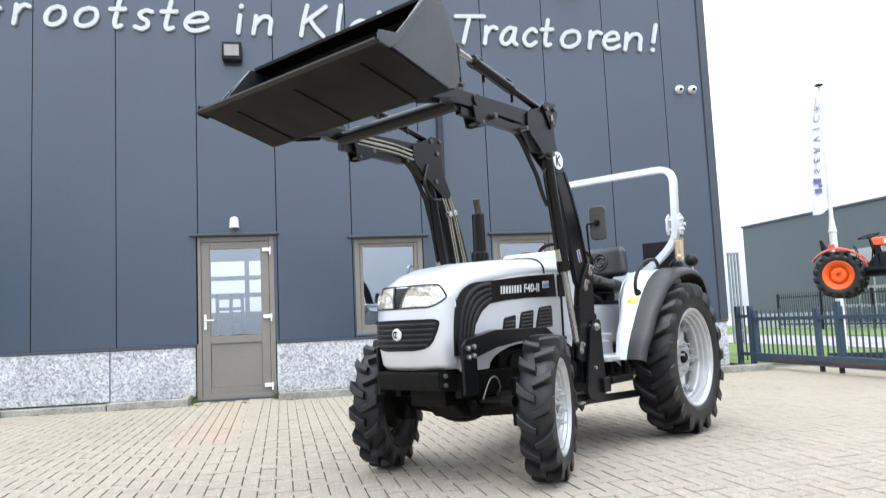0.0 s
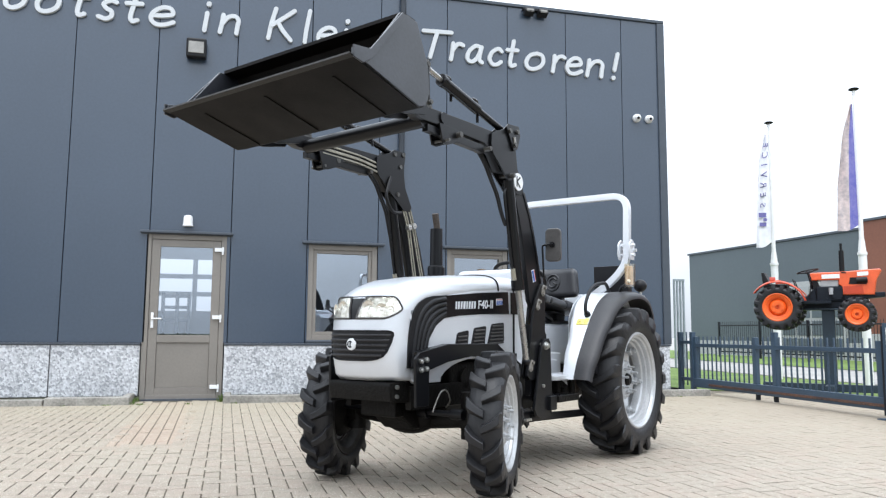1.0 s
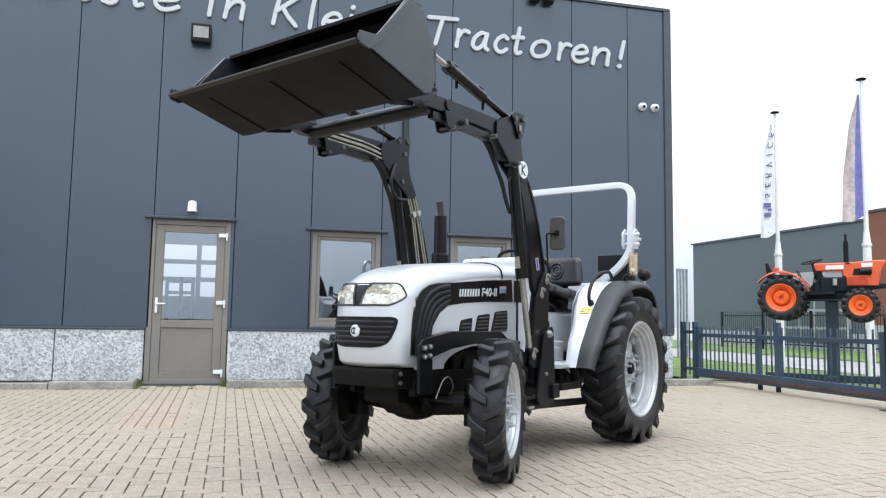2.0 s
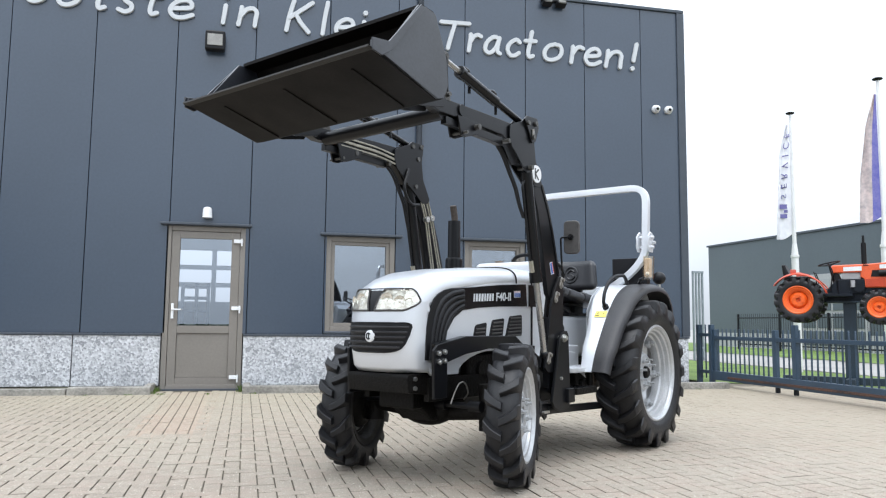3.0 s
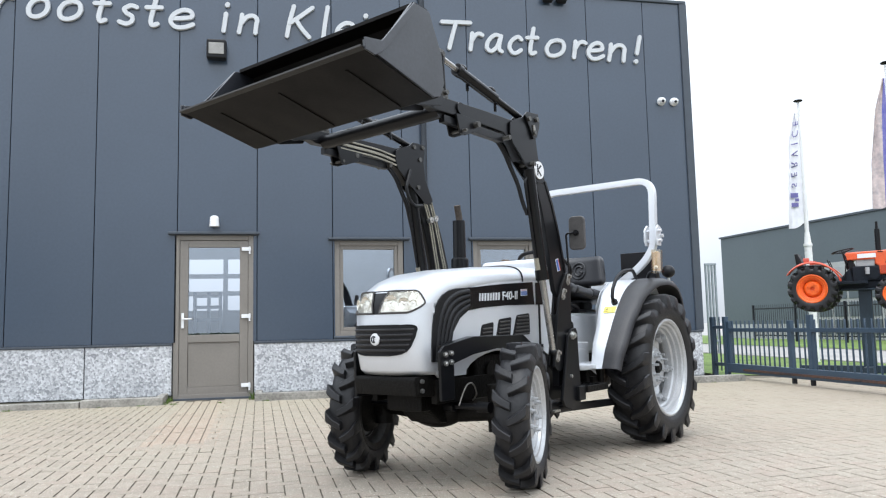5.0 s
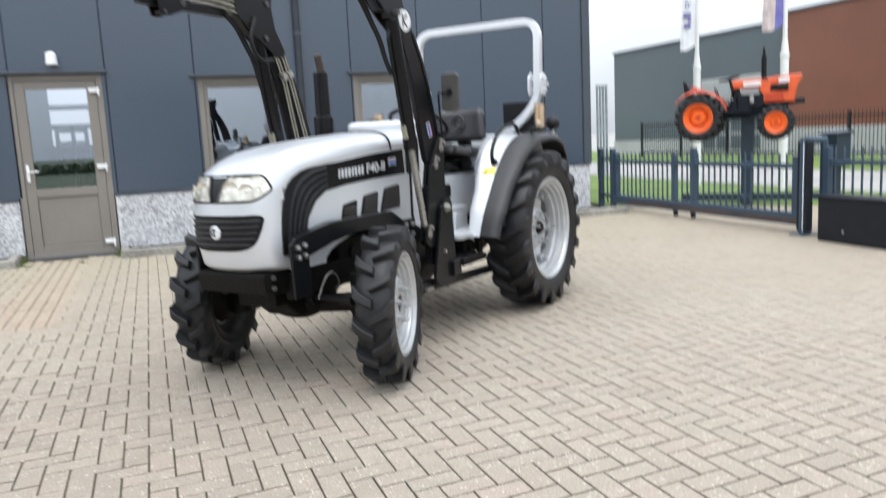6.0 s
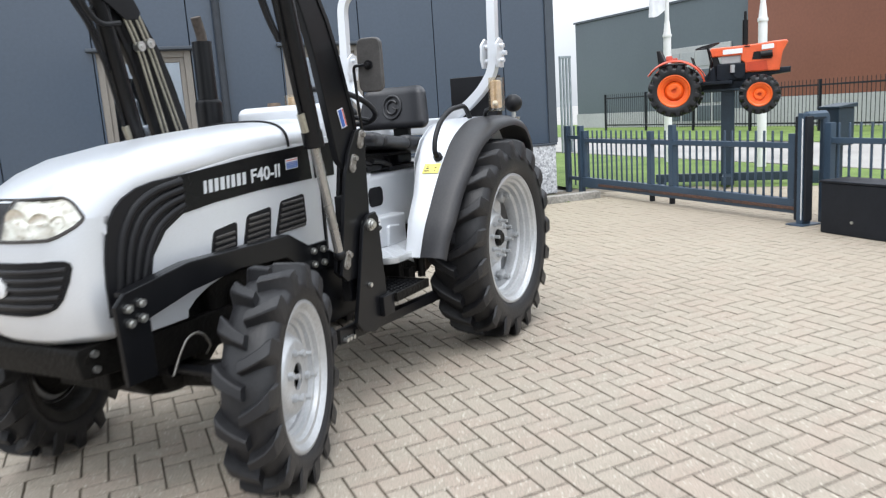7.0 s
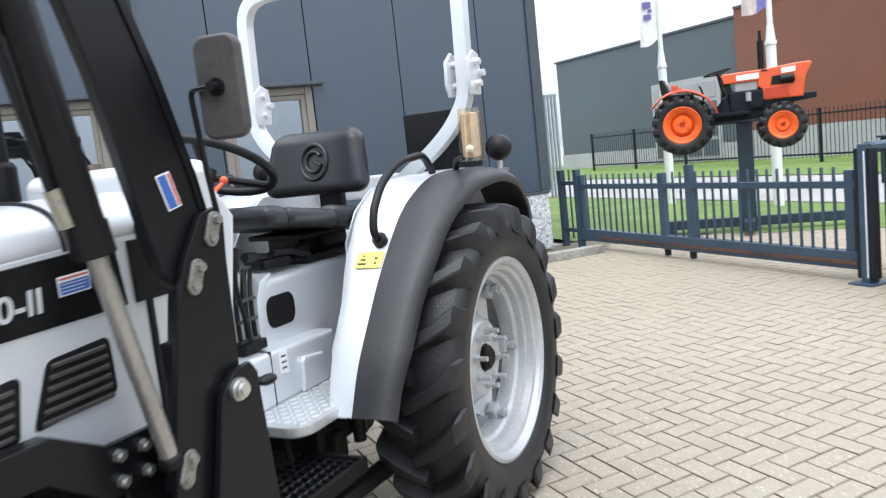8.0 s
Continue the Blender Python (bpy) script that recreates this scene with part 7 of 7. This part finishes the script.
# the word runs up the cloth and is seen from behind
for k, letter in enumerate("SERVICE"):
    cu = bpy.data.curves.new("letter", "FONT")
    cu.body, cu.size, cu.offset, cu.align_x = letter, 0.20, 0.001, "CENTER"
    ob = new("letter", cu)
    me = bpy.data.meshes.new_from_object(ob.evaluated_get(bpy.context.evaluated_depsgraph_get()))
    bpy.data.objects.remove(ob)
    for v in me.vertices:
        across, up = v.co.y, v.co.x
        v.co = cloth_point(0.78 - across * (2.6 + 0.5 * k), 0.365 + 0.088 * k + up / 2.3, -0.035)
    me.materials.clear()
    me.materials.append(FLAG_INK)
    new("letter", me).parent = cloths[0]
mark = B()
for v0, v1, u0, u1 in ((0.17, 0.205, 0.35, 0.85), (0.215, 0.24, 0.3, 0.6), (0.25, 0.29, 0.35, 0.9)):
    mark.faces.new([mark.verts.new(cloth_point(u, v, -0.035)) for u, v in ((u0, v0), (u1, v0 + 0.012), (u1, v1 + 0.012), (u0, v1))])
part("flag_mark", mark, FLAG_INK, cloths[0], "violet emblem")
flag_pole(11.85, 0.69, "white flag pole with a limp printed flag", 5.33, 2.86, 5.08, (-0.96, 0.28), (0.36, 0.33, 0.20, 0.05), (("flag", 0.42, 1, FLAG_PHOTO, "limp flag printed with a picture"), ("flag_border", 0, 0.42, FLAG_BLUE, "violet border of the flag")))

# ---- the far hall across the street ----
hall = thing("far_hall", Matrix.Translation((22.7, 12.1, 0)) @ Matrix.Rotation(math.atan2(10.3, -0.7) - math.pi / 2, 4, "Z"), "low industrial hall, grey panels and a red-brown part", "building")
part("grey_wall", box(B(), 0.0, 12, 0.02, 10.32, 0.62, 4.72, 0.02), FAR_GREY, hall)
part("red_wall", box(B(), -0.25, 12, -26, 0.02, 0.95, 4.95, 0.02), FAR_RED, hall)
part("plinth", box(B(), -0.03, 12, 0.02, 10.35, -0.05, 0.62), FAR_WHITE, hall)
part("plinth", box(B(), -0.28, 12, -26, 0.02, -0.05, 0.95), FAR_WHITE, hall)
part("roof_edge", box(B(), -0.06, 12, 0.0, 10.37, 4.72, 4.80), TRIM, hall)
part("roof_edge", box(B(), -0.3, 12, -26, 0.0, 4.95, 5.03), TRIM, hall)
gdoor = part("garage_door", box(B(), -0.06, 0.0, 0.96, 4.3, 0.0, 3.0, 0.01), FAR_WHITE, hall, "pale overhead door with framed panes")
for i in range(4):
    for j in range(4):
        part("pane", box(B(), -0.085, -0.06, 1.12 + 0.79 * i, 1.80 + 0.79 * i, 0.2 + 0.68 * j, 0.76 + 0.68 * j, 0.01), FAR_GREY if j < 3 else ROOM, gdoor)
fence("fence", -6.0, 17.6, 20.3, GATE_DARK, 1.42, 0.13, "tall black bar fence before the far hall", 0.012, 2.5)

# ---- behind the camera: field and hedge seen in the panes; added dark block ----
tagged(part("field", box(B(), -160, 160, -220, -17.5, -0.05, 0.004), FIELD), "dark green field beyond the yard", "field", kind="structure")
rng = random.Random(4)
hv, hf = [], []
for k in range(9000):
    x, y = rng.uniform(-40, 40), -45 + rng.uniform(-1.5, 1.5)
    z = rng.uniform(0, 0.6 + 0.5 * max(0, noise.noise((x * 0.15, 0, 0))))
    turn = Euler((rng.uniform(0, 3), rng.uniform(0, 3), rng.uniform(0, 3))).to_matrix()
    hf.append(tuple(range(len(hv), len(hv) + 4)))
    hv += [tuple(Vector((x, y, z)) + turn @ Vector((a, b, 0))) for a, b in ((-0.11, -0.11), (0.11, -0.11), (0.11, 0.11), (-0.11, 0.11))]
hedge_data = bpy.data.meshes.new("hedge")
hedge_data.from_pydata(hv, [], hf)
hedge_data.materials.append(FOLIAGE)
tagged(new("hedge", hedge_data), "dark green hedge across the yard", "hedge", kind="stuff")

# added out of view so the left facade panels reflect something dark
dark_block = thing("reflection_block", pose(-14, -30, 0), "unseen dark block added to darken reflections in the left facade panels", "building")
part("wall", box(B(), -46, 0, -12, 0, -0.05, 6.5, 0.02), FAR_GREY, dark_block)
part("roof_edge", box(B(), -46.1, 0.1, -12.1, 0.1, 6.5, 6.62), TRIM, dark_block)

# ---- weeds at the foot of the wall ----
weeds = B()
rng = random.Random(8)
clumps = [(-0.05, -0.10, 0.08), (-0.05, -0.25, 0.07), (-0.05, -0.5, 0.05), (1.0, -0.08, 0.10), (0.995, -0.2, 0.08), (0.99, -0.34, 0.05)] + [(rng.uniform(-5, 7.4), -0.58, rng.uniform(0.012, 0.025)) for _ in range(22)]
for cx, cy, tall in clumps:
    for _ in range(26):
        x, y, a = cx + rng.gauss(0, 0.022), cy + rng.gauss(0, 0.02), rng.uniform(0, 6.28)
        h, w = tall * rng.uniform(0.4, 1.0), 0.004
        dx, dy = math.cos(a), math.sin(a)
        lean_x, lean_y = rng.uniform(-0.6, 0.6) * h, rng.uniform(-0.6, 0.6) * h
        weeds.faces.new([weeds.verts.new(p) for p in ((x - w * dx, y - w * dy, -0.01), (x + w * dx, y + w * dy, -0.01), (x + w * dx * 0.7 + lean_x * 0.4, y + w * dy * 0.7 + lean_y * 0.4, h * 0.6), (x + lean_x, y + lean_y, h), (x - w * dx * 0.7 + lean_x * 0.4, y - w * dy * 0.7 + lean_y * 0.4, h * 0.6))])
tagged(part("weeds", weeds, GRASS), "small green weeds beside the door and kerb", "weeds", kind="stuff")

# ---- paving bricks in herringbone bond ----
def brick_mesh(lx, ly):
    e = 0.0025
    hx, hy = lx / 2 - 0.0037, ly / 2 - 0.0037
    top = [(-hx + e, -hy + e, 0), (hx - e, -hy + e, 0), (hx - e, hy - e, 0), (-hx + e, hy - e, 0)]
    mid = [(-hx, -hy, -e), (hx, -hy, -e), (hx, hy, -e), (-hx, hy, -e)]
    low = [(a, b, -0.02) for a, b, _ in mid]
    faces = [(0, 1, 2, 3)] + [(j, i, 4 + i, 4 + j)[::-1] for i, j in ((0, 1), (1, 2), (2, 3), (3, 0))] + [(4 + j, 4 + i, 8 + i, 8 + j)[::-1] for i, j in ((0, 1), (1, 2), (2, 3), (3, 0))]
    faces = [faces[0]] + [tuple(reversed(f)) for f in faces[1:]]
    return top + mid + low, faces


X0, Y0 = 2.673, -6.948
UX, UY = math.cos(radians(5.0)), math.sin(radians(5.0))
VX, VY = -math.sin(radians(1.8)), math.cos(radians(1.8))
shapes = {"h": brick_mesh(2 * W, W), "v": brick_mesh(W, 2 * W)}
brick_data = {}
for key, (vs, fs) in shapes.items():
    me = bpy.data.meshes.new("brick")
    me.from_pydata([(x * UX + y * VX, x * UY + y * VY, z) for x, y, z in vs], [], fs)
    me.materials.append(BRICK)
    me.materials.append(SAND)
    me.polygons.foreach_set("material_index", [0] * 5 + [1] * 4)
    brick_data[key] = me
rng = random.Random(11)


class Field:
    def __init__(self):
        self.verts, self.faces = [], []

    def lay(self, key, x, y, z):
        n = len(self.verts)
        tx, ty = rng.uniform(-0.01, 0.01), rng.uniform(-0.01, 0.01)
        self.verts += [(x + px * UX + py * VX, y + px * UY + py * VY, z + pz + tx * px + ty * py) for px, py, pz in shapes[key][0]]
        self.faces += [tuple(n + q for q in f) for f in shapes[key][1]]

    def make(self, name, mat, label):
        me = bpy.data.meshes.new(name)
        me.from_pydata(self.verts, [], self.faces)
        me.materials.append(mat)
        me.materials.append(SAND)
        me.polygons.foreach_set("material_index", ([0] * 5 + [1] * 4) * (len(self.faces) // 9))
        ob = new(name, me)
        ob.parent = paving
        return tagged(ob, label, kind="stuff")


def sag(x, y):
    return rng.uniform(-0.0012, 0.0008) + 0.0015 * noise.noise((x * 1.1, y * 1.1, 0))


herring, strip_path = Field(), Field()
singles = 0
for i in range(-185, 85):
    for j in range(-105, 84):
        c = (i + j + 2) % 4
        if c not in (0, 2):
            continue
        key = "h" if c == 0 else "v"
        u = (i + (1.0 if key == "h" else 0.5)) * W
        v = (j + (0.5 if key == "h" else 1.0)) * W
        x, y = X0 + u * UX + v * VX, Y0 + u * UY + v * VY
        if not (-13.9 < x < (10.6 if y < -0.6 else 9.2) and -15.9 < y < -0.17):
            continue
        if 0.18 < x + 0.044 * (y + 0.9) < 0.66 and y > -4.05:
            continue
        if 2.5 < x < 4.4 and -7.6 < y < -5.6 and y < -4.3 - 0.5 * x and singles < 300:
            b = new("brick", brick_data[key])
            b.parent = paving
            b.location = (x, y, sag(x, y))
            singles += 1
            continue
        herring.lay(key, x, y, sag(x, y))
for i in range(-1, 6):
    for j in range(-1, 21):
        x, y = 0.20 + W * (i + 0.5), -4.02 + 2 * W * (j + 0.5 * (i % 2))
        if y < -0.25:
            strip_path.lay("v", x - 0.044 * (y + 0.9), y + 0.06 * (x - 0.45), sag(x, y) - 0.0018)
herring.make("brick_field", BRICK, "beige paving bricks in herringbone bond")
strip_path.make("brick_strip", BRICK_RED, "reddish brick strip leading to the door")
